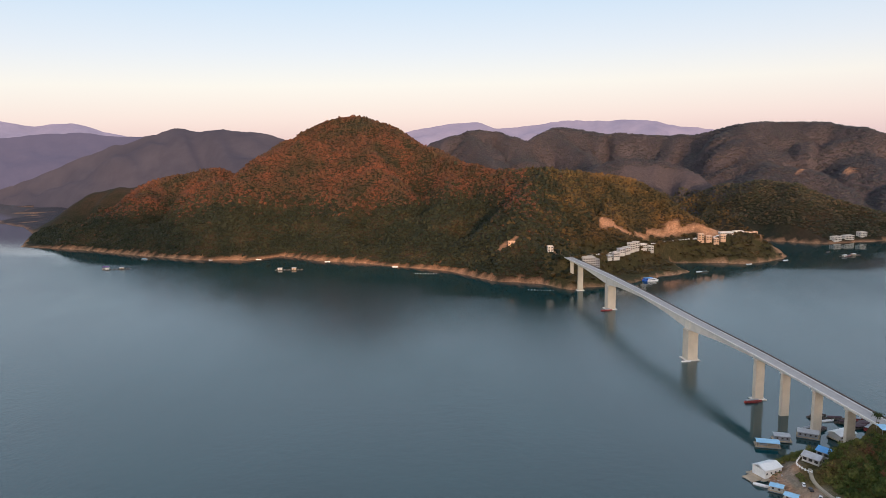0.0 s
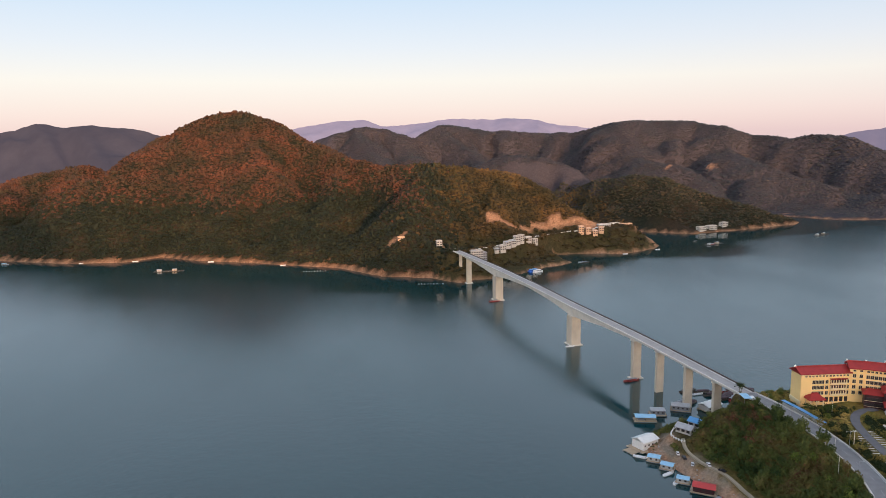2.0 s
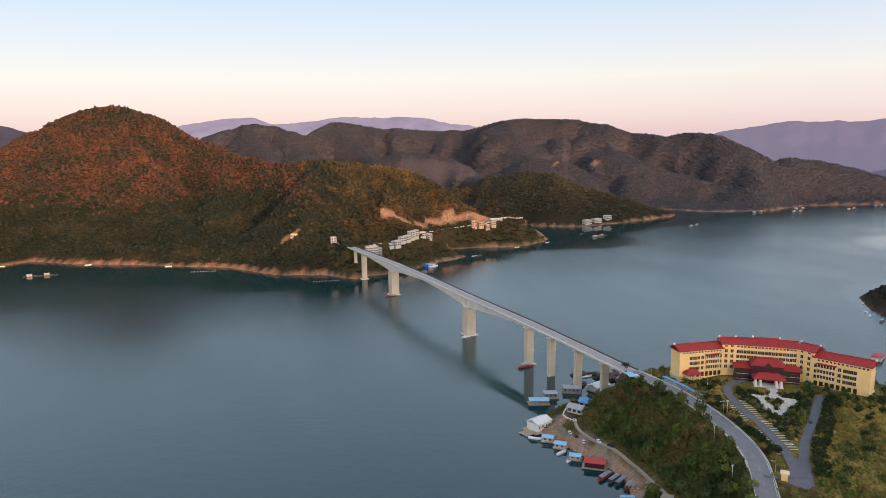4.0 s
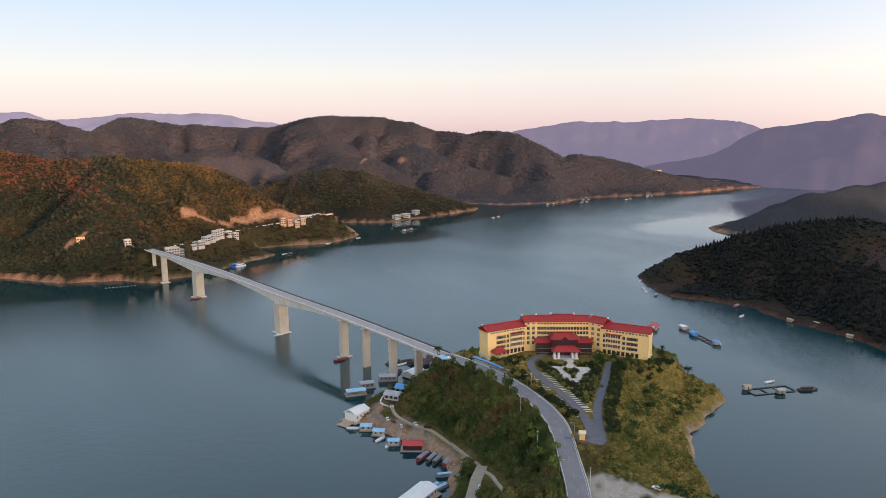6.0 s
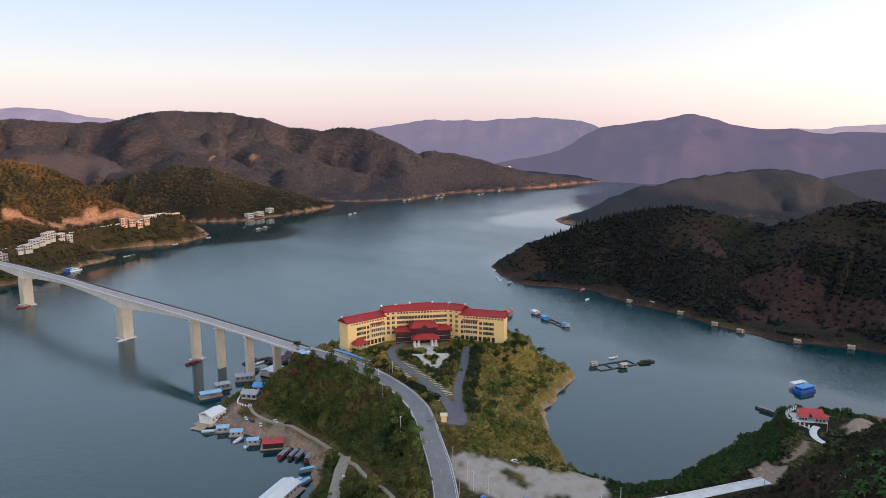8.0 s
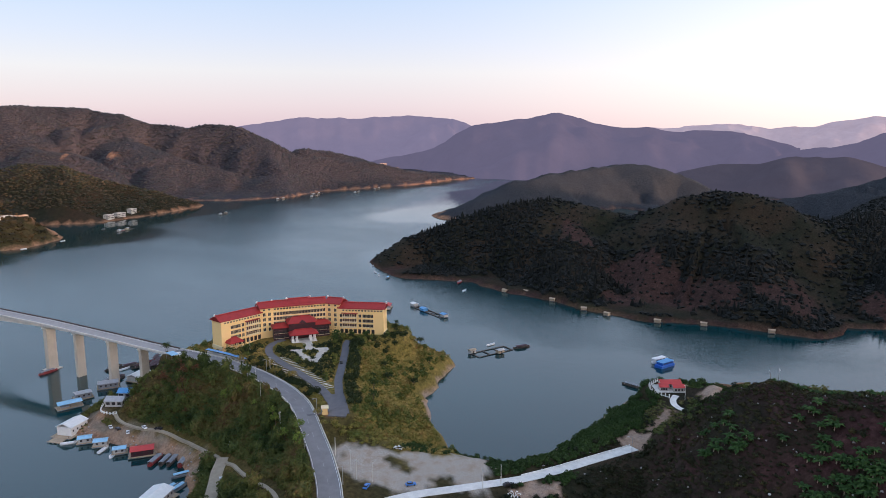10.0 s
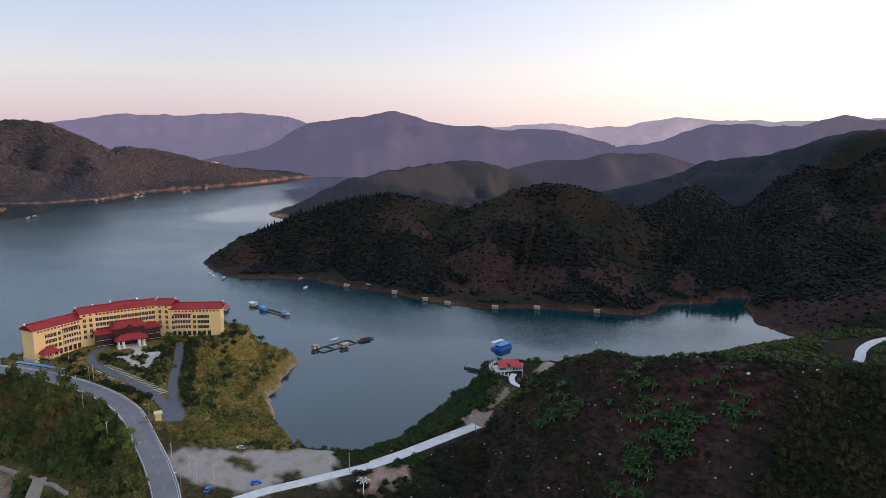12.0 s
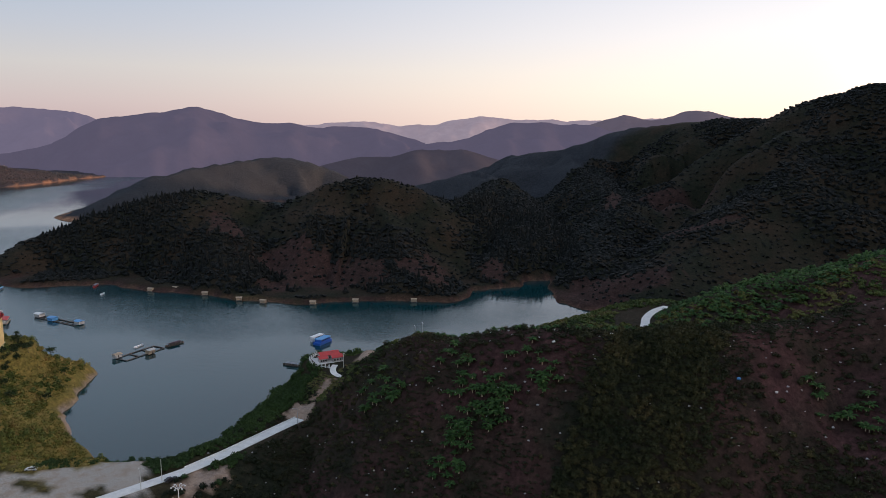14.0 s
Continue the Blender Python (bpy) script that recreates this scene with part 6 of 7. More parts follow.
put(floating_house(12, 7, 3.0, HULLGREY, GREYROOF, "grey-roofed floating shed by the bridge pier", 1.0, 1.2), 239, 443, -28)
put(floating_house(14, 9, 3.2, HOUSEWHITE, WHITE, "white-roofed boat shed under the bridge", 1.0, 1.6), 260, 440, 20)
put(floating_house(11, 6.5, 3.0, MAROON, REDSHEET, "red-roofed floating restaurant with maroon walls", 1.5, 1.3), 195, 332, -35)
put(floating_house(6.5, 4.5, 2.4, HOUSEWHITE, LIGHTBLUE, "small floating hut with a light blue roof", 1.0, 0.8), 185, 372, -35)
put(floating_house(6.5, 4.5, 2.4, HOUSEWHITE, LIGHTBLUE, "small floating hut with a light blue roof", 1.0, 0.8), 188, 361, -40)
put(floating_house(6, 4, 2.2, HOUSEWHITE, LIGHTBLUE, "small floating hut with a light blue roof", 1.0, 0.8), 189, 344, -35)
put(floating_house(22, 10, 4.0, HOUSEWHITE, WHITE, "long white-roofed floating hall", 2.5, 1.6), 166, 279, 25)
put(floating_house(9, 6, 2.4, None, PURPLE, "floating fish shed under a purple canopy", 1.5, 1.0), -556, 1134, 10)
put(floating_house(12, 7, 2.6, HOUSEWHITE, REDSHEET, "floating house with a pink roof", 1.5, 1.0), 512, 424, 30)

b_white = boat(9, 2.6, CARWHITE, None, "white open motor boat")
b_red = boat(14, 3.2, HULLRED, HULLGREY, "red longboat with a grey canopy", (-0.42, 0.3))
b_grey = boat(13, 2.9, DARKWOODEN, HULLGREY, "dark longboat with a rounded grey canopy", (-0.42, 0.3))
b_blue = boat(11, 2.6, HULLGREY, LIGHTBLUE, "grey boat with a light blue canopy", (-0.4, 0.3))
b_dark = boat(15, 3.6, DARKWOODEN, MAROON, "dark wooden boat with a maroon canopy", (-0.35, 0.3))
put(b_white, 185.5, 354.5, 25)
put(b_red, 195, 320, 28)
put(b_grey, 198, 315.5, 30)
put(b_blue, 193, 294, -20)
put(b_dark, 281, 455, 10)
for src, x, y, a in ((b_grey, 200, 312, 32), (b_red, 203, 307, 36), (b_white, 205, 302.5, 60), (b_white, 179, 378, -35), (b_white, 186, 345, 40), (b_blue, 181, 287, 10), (b_blue, 184, 284, 12), (b_dark, 176, 288, 5),
                     (b_white, 196, 288, 80), (b_dark, 276, 464, 0), (b_dark, 272, 471, -8), (b_dark, 288, 460, 5), (b_red, 284, 468, -5), (b_white, 266, 468, 10), (b_dark, 262, 476, 12), (b_grey, 292, 450, 15),
                     (b_dark, 283, 460, 40), (b_red, 287, 455, 38), (b_dark, 290, 464, 35), (b_dark, 293, 471, 42), (b_red, 300, 460, 30), (b_dark, 306, 466, 25), (b_dark, 252, 452, 30), (b_red, 296, 444, 20), (b_blue, 300, 452, 20), (b_grey, 246, 455, 25), (b_white, 636, 545, 60), (b_white, 627, 532, 40), (b_blue, 621, 513, 20),
                     (b_white, 619, 404, 10), (b_red, 650, 431, 15), (b_white, 725, 616, 0), (b_white, 666, 575, 30), (b_grey, 446, 154, 80), (b_red, 656, 1128, 30), (b_dark, 643, 1166, 40), (b_white, 706, 1300, 20),
                     (b_white, 374, 1018, 10), (b_grey, 380, 1014, 10), (b_red, 262, 980, 10), (b_white, -406, 1203, 5), (b_white, -323, 1200, 0), (b_white, -198, 1164, 0), (b_white, -149, 1154, 0),
                     (b_white, -80, 1104, 0), (b_blue, -530, 1222, 5), (b_white, 470, 1072, 10), (b_white, 540, 1100, 15)):
    copy_thing(src, pose(x, y, 0, 0, 0, a))

barge = thing("barge", "bright blue barge with a white passenger cabin", "barge", at=pose(500, 148, 0, 0, 0, -20))
bm = boxes(((0, 0, 0.8), (15, 6.5, 2.2), 0, 1.03))
bmesh.ops.bevel(bm, geom=bm.edges[:], offset=0.3, segments=2, affect="EDGES")
part("hull", bm, BARGEBLUE, barge)
part("deckhouse", boxes(((0.5, 0.2, 2.9), (12, 5.6, 2.0))), BARGEBLUE, barge)
part("roof", boxes(((0.5, 0.2, 4.0), (13, 6.2, 0.25))), BLUE, barge)
for k in range(5):
    part("window", boxes(((-4 + 2.2 * k, -2.64, 3.0), (1.3, 0.1, 0.9))), GLASS, barge)
ferry = thing("ferry", "white passenger ferry moored behind the barge", "boat", at=pose(508, 154, 0, 0, 0, -22))
part("hull", hull_bm(17, 4.4, 1.3), CARWHITE, ferry)
part("cabin", boxes(((-1.5, 0, 2.4), (11, 3.8, 2.2))), CARWHITE, ferry)
part("roof", boxes(((-1.5, 0, 3.6), (12, 4.2, 0.2))), CARWHITE, ferry)
for k in range(6):
    for y in (-1.93, 1.93):
        part("window", boxes(((-5.6 + 1.7 * k, y, 2.7), (1.2, 0.08, 0.8))), GLASS, ferry)
copy_thing(ferry, pose(288, 958, 0, 0, 0, 20))
copy_thing(barge, pose(282, 962, 0, 0, 0, 20))


def fish_raft(nx_, ny_, cell, huts, label):
    """Walkways of dark planks round net cells, with huts on the corners."""
    ob = thing("fish_raft", label, "fish raft", "fish farm rafts")
    for k in range(nx_ + 1):
        part("walkway", boxes((((k - nx_ / 2) * cell, 0, 0.35), (0.9, ny_ * cell + 0.9, 0.35))), DARKWOODEN, ob)
    for k in range(ny_ + 1):
        part("walkway", boxes(((0, (k - ny_ / 2) * cell, 0.38), (nx_ * cell + 0.9, 0.9, 0.35))), DARKWOODEN, ob)
    for i in range(nx_ + 1):
        for j in range(ny_ + 1):
            part("drum", cyl(bmesh.new(), (i - nx_ / 2) * cell, (j - ny_ / 2) * cell, -0.4, 0.2, 0.5, 0.5, 8), HULLGREY, ob)
    for x, y, l, wall, roof in huts:
        h = part("hut", boxes(((x, y, 1.8), (l, l * 0.75, 2.4))), wall, ob)
        bm = gable_bm(l, l * 0.75, 3.0, 0.7, 0.5)
        bmesh.ops.translate(bm, verts=bm.verts, vec=(x, y, 0))
        part("roof", bm, roof, h)
        part("door", boxes(((x, y - l * 0.375 - 0.04, 1.6), (0.9, 0.1, 1.9))), DARKWOODEN, h)
    return ob


put(fish_raft(3, 1, 11.0, [(-15, 6, 5.0, HOUSEWHITE, TAN), (3, -6.5, 5.5, TAN, HOUSEWHITE)], "square fish raft of planks with small huts"), 455, 270, -20)
copy_thing(b_dark, pose(478, 256, 0, 0, 0, -30))
copy_thing(b_white, pose(470, 280, 0, 0, 0, -15))
put(fish_raft(8, 1, 6.4, [(25, 0, 7.0, HOUSEWHITE, WHITE), (4, 2, 7.0, BLUE, BLUE), (-25, -2, 6.5, HOUSEWHITE, BLUE)], "long fish raft with blue-roofed huts"), 525, 384, 69)
raft_c = put(fish_raft(6, 1, 7.0, [(-14, 0, 6.0, HOUSEWHITE, GREYROOF), (8, 0, 6.0, TAN, GREYROOF)], "long low fish raft on the open lake"), 908, 1184, 25)
for x, y, a in ((660, 1131, 25), (1332, 1346, 5), (1431, 1290, 15), (1187, 1322, 10), (1280, 1300, 8), (-248, 1096, 0), (-536, 1128, 8), (1550, 1320, 10)):
    copy_thing(raft_c, pose(x, y, 0, 0, 0, a))
hut0 = fish_raft(1, 1, 5.0, [(0, 0, 5.0, TAN, TAN)], "lone tan hut on a small raft by the bank")
for k, (x, y) in enumerate([(641, 365), (650, 344), (634, 305), (619, 264), (613, 238), (616, 191), (630, 154), (640, 100)]):
    m = pose(x - 2.5, y, 0, 0, 0, 80 + 9 * (k % 4))
    if k == 0:
        hut0.matrix_world = m
    else:
        copy_thing(hut0, m)
for x, y, a in ((236, 509, 8), (219, 607, 8), (192, 799, 8)):
    copy_thing(b_white if y == 607 else b_red, pose(x - 6, y - 3, 0, 0, 0, a))

# floats strung in a line by the north shore
for cx, cy in ((-46, 1046), (110, 915)):
    for k in range(9):
        solo("buoy", cyl(bmesh.new(), cx + 4 * k, cy - 0.6 * k, -0.3, 0.5, 0.6, 0.45), WHITE, "white net float on the water", "buoy", "net floats")

# ---- houses ----


def house(x, y, z, a, l, d, floors, wall, roof, label, trim=None, bays=0, flat=True):
    ob = thing("house", label, "house", "village houses", at=pose(x, y, z, 0, 0, a))
    h = floors * 3.3
    part("wall", boxes(((0, 0, h / 2 - 2), (l, d, h + 4))), wall, ob)
    if flat:
        part("roof", boxes(((0, 0, h + 0.1), (l + 0.5, d + 0.5, 0.3))), roof, ob)
        part("parapet", boxes(((0, -d / 2, h + 0.6), (l + 0.4, 0.25, 1.0)), ((0, d / 2, h + 0.6), (l + 0.4, 0.25, 1.0)), ((-l / 2, 0, h + 0.6), (0.25, d, 1.0)), ((l / 2, 0, h + 0.6), (0.25, d, 1.0))), wall, ob)
    else:
        part("roof", gable_bm(l, d, h, 2.0, 0.7), roof, ob)
    n = bays or max(2, int(l / 3.2))
    for f in range(floors):
        for k in range(n):
            xx = -l / 2 + (k + 0.5) * l / n
            part("window", boxes(((xx, -d / 2 - 0.02, f * 3.3 + 1.8), (l / n * 0.62, 0.14, 1.7))), GLASS, ob)
        part("ledge", boxes(((0, -d / 2 - 0.25, f * 3.3 + 0.1), (l + 0.3, 0.6, 0.22))), trim or wall, ob)
        for yy in (-d * 0.2, d * 0.2):
            for sx in (-1, 1):
                part("window", boxes(((sx * (l / 2 + 0.02), yy, f * 3.3 + 1.8), (0.14, 1.3, 1.5))), GLASS, ob)
    return ob


HOUSES = [(199, 966, 29, 8, 18, 10, 4, HOUSEWHITE, GREYROOF, "four-storey white village block beside the bridge"), (213, 976, 30, 8, 6, 9, 4, HULLGREY, GREYROOF, "narrow grey house beside the white block"),
          (247, 1008, 30, 22, 10, 8, 2, HOUSEWHITE, GREYROOF, "two-storey white village house"), (258, 1019, 30, 25, 9, 8, 2, HOUSEWHITE, BLUE, "white village house with a blue roof"),
          (269, 1031, 30, 30, 9, 8, 2, HOUSEWHITE, LIGHTBLUE, "two-storey white village house"), (279, 1043, 31, 30, 9, 7, 3, HOUSEWHITE, GREYROOF, "three-storey white village house"),
          (289, 1054, 31, 28, 8, 7, 3, HOUSEWHITE, GREYROOF, "three-storey white village house"), (304, 1069, 32, 22, 11, 7, 2, HOUSEWHITE, WHITE, "low white village house"),
          (318, 1079, 32, 18, 9, 7, 2, HOUSEWHITE, GREYROOF, "low white village house"), (236, 1000, 30, 20, 7, 6, 1, HOUSEWHITE, BLUE, "small shed with a blue roof"),
          (412, 1122, 32, -4, 9, 8, 3, HOUSEPINK, GREYROOF, "tall ochre house catching the sun"), (424, 1121, 32, -4, 9, 8, 2, HOUSEPINK, GREYROOF, "ochre house catching the sun"),
          (436, 1121, 32, -4, 8, 8, 2, HOUSEPINK, WHITE, "ochre house with a pale roof"), (448, 1124, 32, -4, 8, 8, 2, HOUSEPINK, GREYROOF, "ochre house at the end of the row"),
          (462, 1147, 37, 5, 22, 9, 1, HOUSEWHITE, LIGHTBLUE, "long low shed with a pale blue roof"), (486, 1156, 37, 5, 16, 8, 1, HOUSEWHITE, WHITE, "low white shed on the headland"),
          (505, 1150, 36, 0, 18, 8, 1, HOUSEPINK, WHITE, "low pale shed on the headland"), (152, 1006, 34, 5, 8, 7, 3, HOUSEWHITE, GREYROOF, "white tower house at the bridge head"),
          (99, 1034, 50, 0, 10, 7, 1, HOUSEPINK, TAN, "ochre house on the wooded knoll")]
for x, y, z, a, l, d, f, w_, r_, lab in HOUSES:
    house(x, y, min(z, ground_z(x, y) + 1.0) if z > ground_z(x, y) + 4 else max(z, ground_z(x, y) - 0.5), a, l, d, f, w_, r_, lab)
for x, y, a, l in ((1825, 1420, 10, 26), (1860, 1425, 0, 20), (1900, 1405, 5, 30), (1700, 1425, 0, 24), (1745, 1412, 0, 18), (742, 1284, 15, 20), (716, 1276, 15, 16), (775, 1296, 15, 14)):
    house(x, y, max(2.5, ground_z(x, y)), a, l, 11, 2, HOUSEPINK if x > 1000 else HOUSEWHITE, HOUSEWHITE, "far lakeside houses in the low sun")

# sheds on the bank under the bridge head
house(224, 394, 9.9, -55, 8, 7, 1, HOUSEWHITE, BLUE, "small shed with a bright blue roof", flat=False)
house(214, 389, 9.0, -55, 10, 7, 1, HOUSEWHITE, GREYROOF, "white cottage with a grey roof", flat=False)


def fence(pts, label, gap=2.2, h=1.5):
    ob = thing("fence", label, "fence")
    q, t_ = path_points(pts, gap)
    for v, d in zip(q, t_):
        part("post", boxes(((v[0], v[1], ground_z(v[0], v[1]) + h / 2 - 0.3), (0.5, 0.5, h + 0.6), math.degrees(math.atan2(d[1], d[0])))), WHITE, ob)
    part("rail", ribbon([(v[0], v[1], ground_z(v[0], v[1])) for v in q], -0.12, 0.12, 0.4, 0.75, gap), WHITE, ob)
    return ob


fence([(216, 399), (209, 395), (202, 387), (204, 379), (206, 375)], "white posts and rail round the cottage yard")
fence([(374, 106), (376, 115), (384, 122), (396, 120)], "white railing round the lakeside house", 2.4, 2.2)

# the lakeside house: white walls, three red roofs
villa = thing("lakeside_house", "white lakeside house with bright red roofs", "house", at=pose(389, 110, 26.0, 0, 0, -55) @ Matrix.Scale(0.74, 4))
for x, y, l, d, h in ((0, 3, 15, 8, 4.0), (4, -5, 8, 6, 3.4), (-7, -3, 6, 6, 3.2)):
    part("wall", boxes(((x, y, h / 2 - 1), (l, d, h + 2))), HOUSEWHITE, villa)
    bm = gable_bm(l, d, h, 2.0, 0.8, 0.2)
    bmesh.ops.translate(bm, verts=bm.verts, vec=(x, y, 0))
    part("roof", bm, REDSHEET, villa)
    for k in range(3):
        part("window", boxes(((x - l * 0.3 + k * l * 0.3, y - d / 2 - 0.03, h * 0.5), (1.4, 0.12, 1.5))), GLASS, villa)
    part("door", boxes(((x + l / 2 + 0.03, y, 1.0), (0.12, 1.0, 2.1))), MAROON, villa)
part("terrace", boxes(((-2, 0, -0.6), (22, 17, 1.2))), PAVING, villa)

# ---- banana plants on the near slope ----


def banana_bm(seed):
    g = random.Random(seed)
    bm = bmesh.new()
    for k in range(9):
        a = 2 * math.pi * k / 9 + g.uniform(-0.3, 0.3)
        ln, lift, w = g.uniform(1.6, 2.4), g.uniform(0.5, 1.3), 0.46
        row = []
        for f, ww in ((0.0, 0.3), (0.35, 1.0), (0.7, 0.9), (1.0, 0.1)):
            r = ln * f
            z = 1.0 + lift * math.sin(f * 2.2) * 1.2 - 0.5 * f * f
            c, s = math.cos(a), math.sin(a)
            row.append((bm.verts.new((r * c - s * w * ww, r * s + c * w * ww, z - 0.12)), bm.verts.new((r * c, r * s, z + 0.05)), bm.verts.new((r * c + s * w * ww, r * s - c * w * ww, z - 0.12))))
        for p, q in zip(row[:-1], row[1:]):
            bm.faces.new((p[0], p[1], q[1], q[0]))
            bm.faces.new((p[1], p[2], q[2], q[1]))
    return bm


def banana_plant(seed):
    ob = thing("banana_plant", "green banana plant with arching leaves", "banana plant", "banana plants on the slope")
    part("leaves", banana_bm(seed), BANANA, ob)
    part("stem", cyl(bmesh.new(), 0, 0, -0.3, 1.3, 0.16, 0.1, 6), TAN, ob)
    return ob


plants = [banana_plant(s) for s in (1, 2, 3)]
g = random.Random(11)
CLUMPS = [(271, 19, 6, 6, 14), (251, 17, 8, 7, 26), (254, 5, 7, 6, 26), (259, -12, 5, 6, 14), (261, 11, 6, 5, 18), (283, 27, 5, 5, 6), (271, -7, 5, 8, 8), (240, 22, 8, 8, 14), (280, 58, 6, 6, 10), (275, 48, 6, 5, 10), (262, -128, 8, 10, 14), (292, 62, 5, 5, 5), (268, -116, 8, 10, 6)]
count = 0
for cx, cy, rx, ry, n in CLUMPS:
    for _ in range(n):
        x, y = cx + g.gauss(0, rx * 0.5), cy + g.gauss(0, ry * 0.5)
        s = g.uniform(0.9, 1.55)
        m = pose(x, y, ground_z(x, y), 0, 0, g.uniform(0, 360)) @ Matrix.Scale(s, 4)
        if count < 3:
            plants[count].matrix_world = m
        else:
            ob = copy_thing(plants[count % 3], pose(x, y, ground_z(x, y), 0, 0, g.uniform(0, 360)))
            ob.scale = (s, s, s)
        count += 1
for k in range(30):
    f = k / 29
    x, y = np.interp(f, [0, 0.3, 0.6, 1], [312, 292, 280, 283]), np.interp(f, [0, 0.3, 0.6, 1], [44, 18, -20, -75])
    x, y = x + g.uniform(-1.5, 1.5), y + g.uniform(-1.5, 1.5)
    ob = copy_thing(plants[k % 3], pose(x, y, ground_z(x, y), 0, 0, g.uniform(0, 360)))
    s = g.uniform(0.6, 1.1)
    ob.scale = (s, s, s * 1.1)

tmp = banana_bm(7)
tmp.verts.ensure_lookup_table()
bv, bf = np.array([v.co[:] for v in tmp.verts]), np.array([[v.index for v in f.verts] for f in tmp.faces])
tmp.verts.index_update()
bf = np.array([[v.index for v in f.verts] for f in tmp.faces])
tmp.free()
x, y = scatter(345, 460, -330, -84, 4.2, lambda x, y: land(x, y, 12) & (rng.random(x.shape) < 0.75))
grown(bv, bf, x, y, 1.2, 1.0, 0.0, 0, "banana_grove", BANANA, "bright green banana grove on the hillside")


# ---- single trees ----


def tree_parts(ob, seed, h, r, leaf_mat, leaves=170, leaf=0.42):
    g = np.random.default_rng(seed)
    bm = bmesh.new()
    n, rings = 7, []
    for f, rad in ((0.0, 0.075), (0.3, 0.05), (0.6, 0.035), (0.85, 0.015)):
        cx, cy = 0.05 * h * math.sin(3 * f + seed), 0.05 * h * math.cos(2 * f + seed)
        rings.append([bm.verts.new((cx + rad * h * 0.45 * math.cos(2 * math.pi * k / n), cy + rad * h * 0.45 * math.sin(2 * math.pi * k / n), f * h - (0.4 if f == 0 else 0))) for k in range(n)])
    for a, b in zip(rings[:-1], rings[1:]):
        for k in range(n):
            bm.faces.new((a[k], a[(k + 1) % n], b[(k + 1) % n], b[k]))
    part("trunk", bm, BARK, ob)
    tips = []
    for k in range(6):
        a = 2 * math.pi * k / 6 + g.uniform(-0.4, 0.4)
        z0, z1, d = h * g.uniform(0.35, 0.6), h * g.uniform(0.6, 0.95), r * g.uniform(0.5, 0.85)
        p, q = Vector((0, 0, z0)), Vector((d * math.cos(a), d * math.sin(a), z1))
        tips.append(q)
        side = Vector((-math.sin(a), math.cos(a), 0)) * 0.06
        up = Vector((0, 0, 0.07))
        part("limb", loft([[p - side, p - up, p + side, p + up], [q - side * 0.4, q - up * 0.4, q + side * 0.4, q + up * 0.4]]), BARK, ob)
    tips.append(Vector((0, 0, h * 0.95)))
    cs = []
    for k in range(leaves):
        t = tips[g.integers(len(tips))]
        cs.append(np.array(t) + g.normal(0, 1, 3) * np.array([r * 0.3, r * 0.3, h * 0.1]))
    c = np.array(cs)
    a = g.normal(size=(leaves, 3))
    a /= np.linalg.norm(a, axis=1)[:, None]
    b = np.cross(a, g.normal(size=(leaves, 3)))
    b /= np.linalg.norm(b, axis=1)[:, None]
    v = np.stack([c - a * leaf, c - b * leaf * 0.6, c + a * leaf, c + b * leaf * 0.6], 1).reshape(-1, 3)
    me_ = raw_mesh("crown", v, np.arange(4 * leaves).reshape(leaves, 4), leaf_mat)
    cr = new("crown", me_)
    cr.parent = ob


BARK = plain("bark", (0.12, 0.09, 0.07), 0.9, var=0.3, scale=2.0)
LIME = foliage("lime_leaves", [(0.0, (0.10, 0.17, 0.03)), (0.6, (0.17, 0.23, 0.04)), (1.0, (0.25, 0.26, 0.06))], 2.0)
RUST = foliage("rust_leaves", [(0.0, (0.10, 0.04, 0.025)), (0.6, (0.16, 0.065, 0.035)), (1.0, (0.20, 0.10, 0.05))], 2.0)
GOLD = foliage("golden_leaves", [(0.0, (0.16, 0.13, 0.03)), (0.6, (0.26, 0.20, 0.05)), (1.0, (0.34, 0.25, 0.08))], 2.0)
DARKLEAF = foliage("dark_leaves", [(0.0, (0.015, 0.030, 0.010)), (1.0, (0.04, 0.06, 0.018))], 2.0)
KINDS = []
for mat_, lab, seed in ((LIME, "young lime-green tree on the slope", 21), (RUST, "rust-brown autumn tree on the slope", 22), (GOLD, "golden autumn tree beside the road", 23), (DARKLEAF, "dark evergreen tree with a dense crown", 24),
                        (DEEPGREEN, "green broadleaf tree with an uneven crown", 25)):
    ob = thing("tree", lab, "tree", "trees on the spur")
    tree_parts(ob, seed, 5.0, 2.3, mat_)
    KINDS.append([ob, 0])
SPOTS = [(0, 226, 262), (0, 222, 256), (0, 229, 268), (0, 214, 240), (0, 236, 300), (0, 238, 304), (0, 233, 309), (0, 216, 232), (0, 231, 282), (1, 240, 345), (1, 236, 352), (1, 231, 346), (1, 226, 340), (1, 229, 362),
         (1, 222, 330), (1, 240, 362), (2, 262, 318), (2, 264, 308), (2, 261, 330), (2, 258, 296), (2, 262, 286), (2, 248, 262), (2, 226, 226), (2, 232, 236), (2, 266, 340), (2, 268, 350), (3, 249, 388), (3, 252, 391),
         (3, 285, 386), (3, 292, 391), (3, 378, 318), (3, 388, 312), (3, 372, 300), (3, 396, 296), (3, 366, 288), (3, 330, 275), (3, 318, 262), (4, 276, 360), (4, 283, 352), (4, 290, 356), (4, 330, 318), (4, 336, 322), (4, 344, 316),
         (4, 350, 308), (4, 302, 260), (4, 286, 246), (4, 262, 226), (4, 270, 232), (3, 344, 262), (4, 380, 276), (3, 205, 236), (4, 212, 256), (0, 206, 222), (3, 236, 372), (4, 224, 312)]
g = random.Random(5)
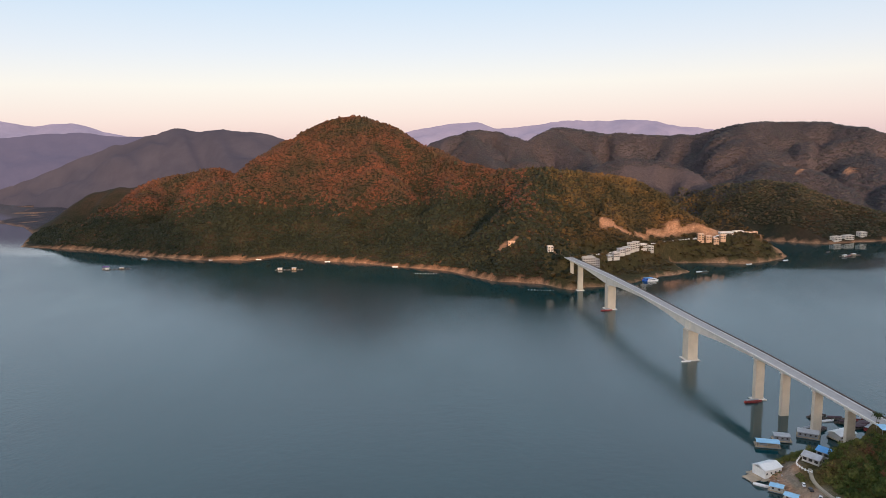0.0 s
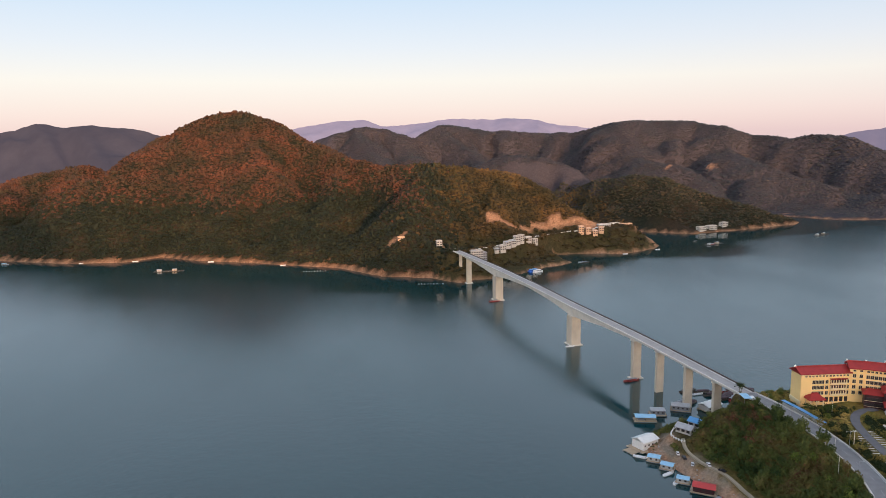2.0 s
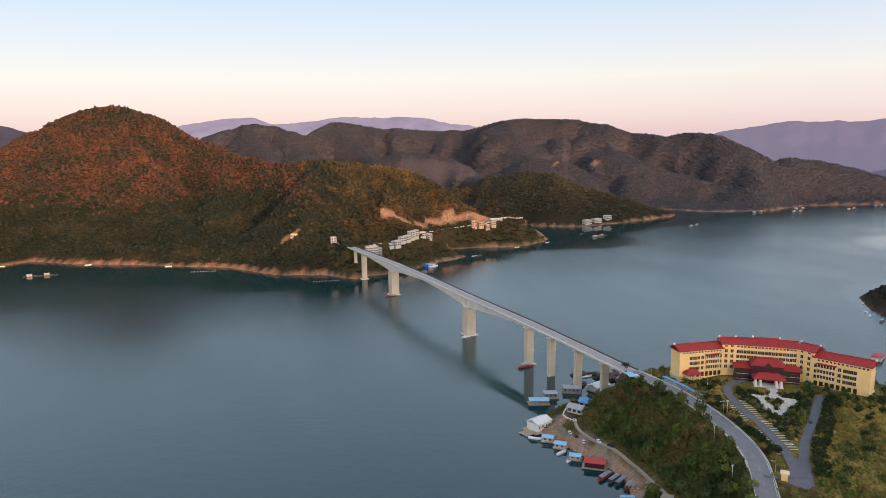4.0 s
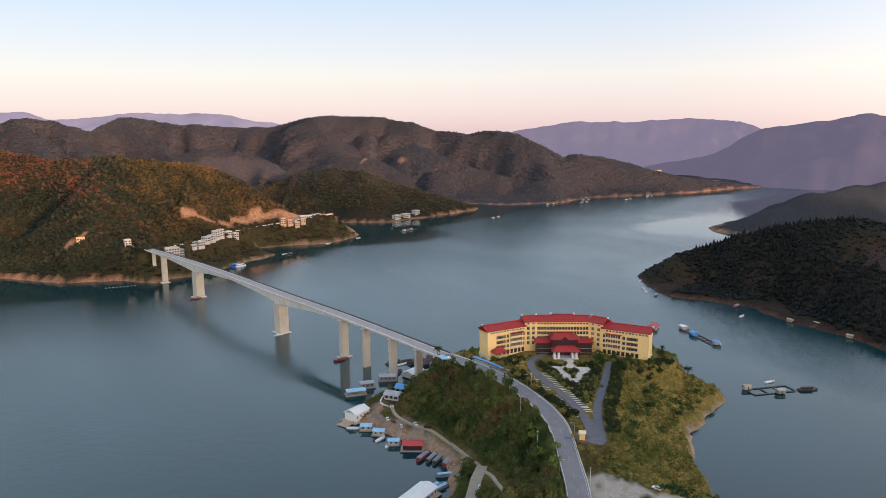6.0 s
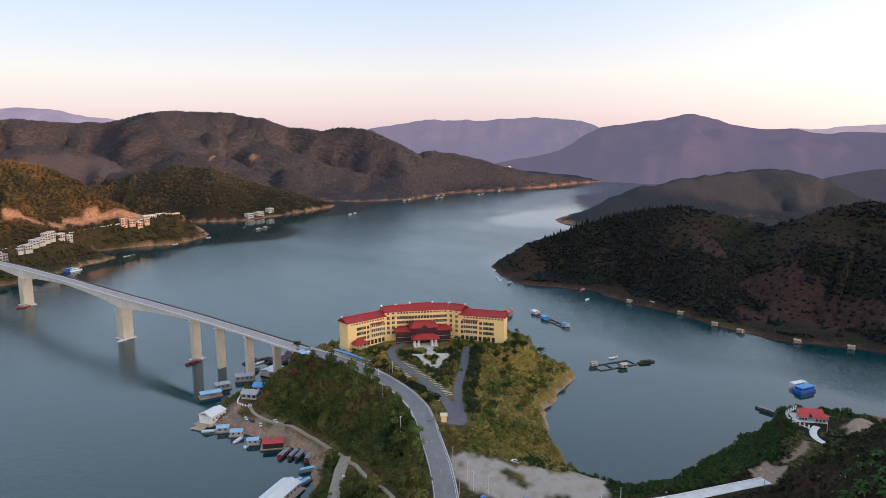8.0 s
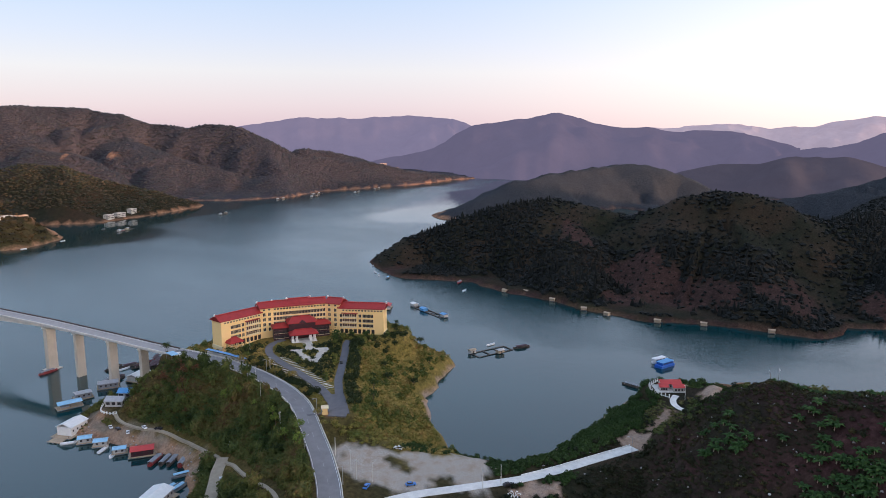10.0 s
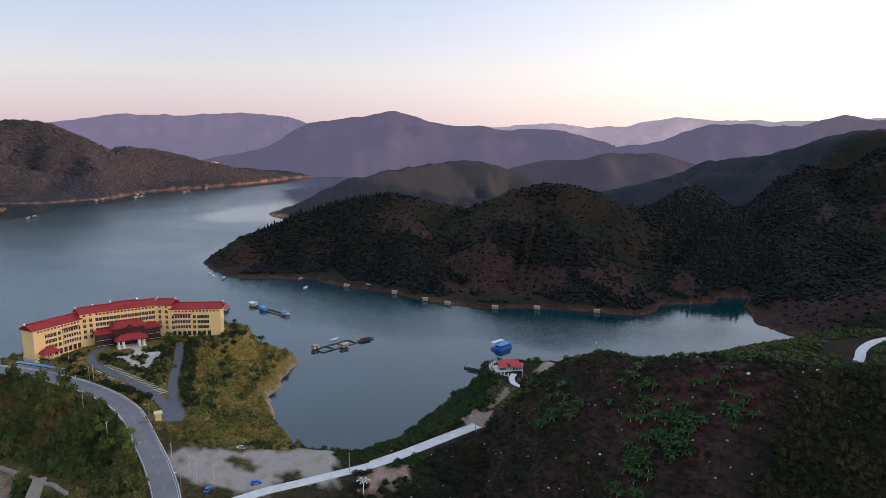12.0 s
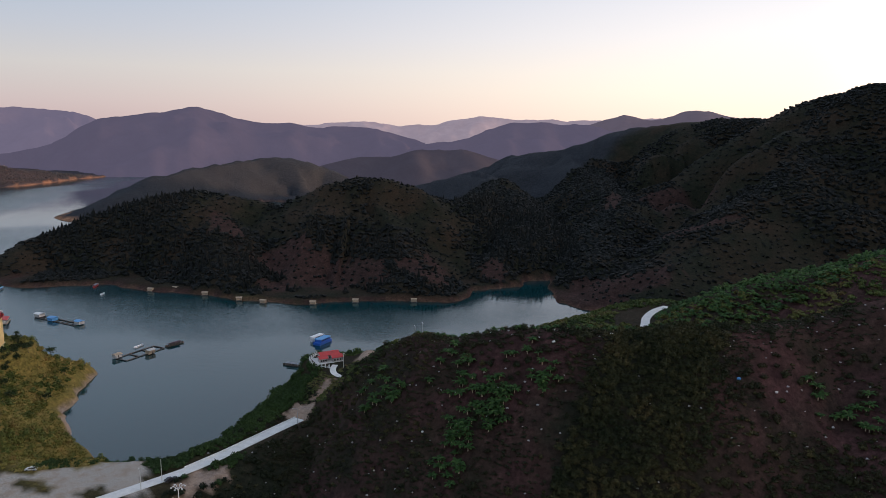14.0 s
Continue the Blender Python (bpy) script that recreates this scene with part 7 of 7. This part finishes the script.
for kind, x, y in SPOTS:
    rec = KINDS[kind]
    m = pose(x, y, ground_z(x, y), 0, 0, g.uniform(0, 360))
    s = g.uniform(0.75, 1.25)
    if rec[1] == 0:
        rec[0].matrix_world = m
        ob = rec[0]
    else:
        ob = copy_thing(rec[0], m)
    ob.scale = (s, s, s * g.uniform(0.9, 1.15))
    rec[1] += 1

# pale boulders and bags lying on the near slope
for k, (x, y, s) in enumerate([(271, -17, 1.0), (290, 9, 0.8), (281, -17, 0.9), (258, 34, 0.7), (252, 8, 0.8), (276, -40, 0.9), (262, -86, 1.0), (250, 52, 0.6), (266, 22, 0.7), (270, -60, 0.6), (262, -100, 0.8)]):
    bm = bmesh.new()
    bmesh.ops.create_icosphere(bm, subdivisions=2, radius=s * 0.8)
    for v in bm.verts:
        v.co *= 1 + 0.25 * noise.noise(v.co * 1.7 + Vector((k * 3.1, 0, 0)))
        v.co.z *= 0.65
    ob = solo("boulder", bm, BLUE if k == 6 else PAVING, "blue tarpaulin bundle on the bare slope" if k == 6 else "pale boulder lying on the scrubby slope", "boulder", "pale boulders")
    ob.matrix_world = pose(x, y, ground_z(x, y) + s * 0.2, 0, 0, 40 * k)

deco = thing("ornamental_lamp", "white ornamental lamp with curling arms", "street lamp", at=pose(226, 121, ground_z(226, 121)))
part("pole", cyl(bmesh.new(), 0, 0, -0.4, 5.0, 0.3, 0.16), WHITE, deco)
for k in range(6):
    a = math.pi * k / 3
    c, s = math.cos(a), math.sin(a)
    arc = [(0.15, 4.6), (0.9, 5.8), (1.7, 6.4), (2.4, 6.1)]
    part("arm", loft([[(r * c - s * 0.1, r * s + c * 0.1, z), (r * c + s * 0.1, r * s - c * 0.1, z), (r * c + s * 0.1, r * s - c * 0.1, z + 0.2), (r * c - s * 0.1, r * s + c * 0.1, z + 0.2)] for r, z in arc]), WHITE, deco)
    bm = bmesh.new()
    bmesh.ops.create_icosphere(bm, subdivisions=1, radius=0.35, matrix=Matrix.Translation((2.45 * c, 2.45 * s, 6.0)))
    part("globe", bm, WHITE, deco)
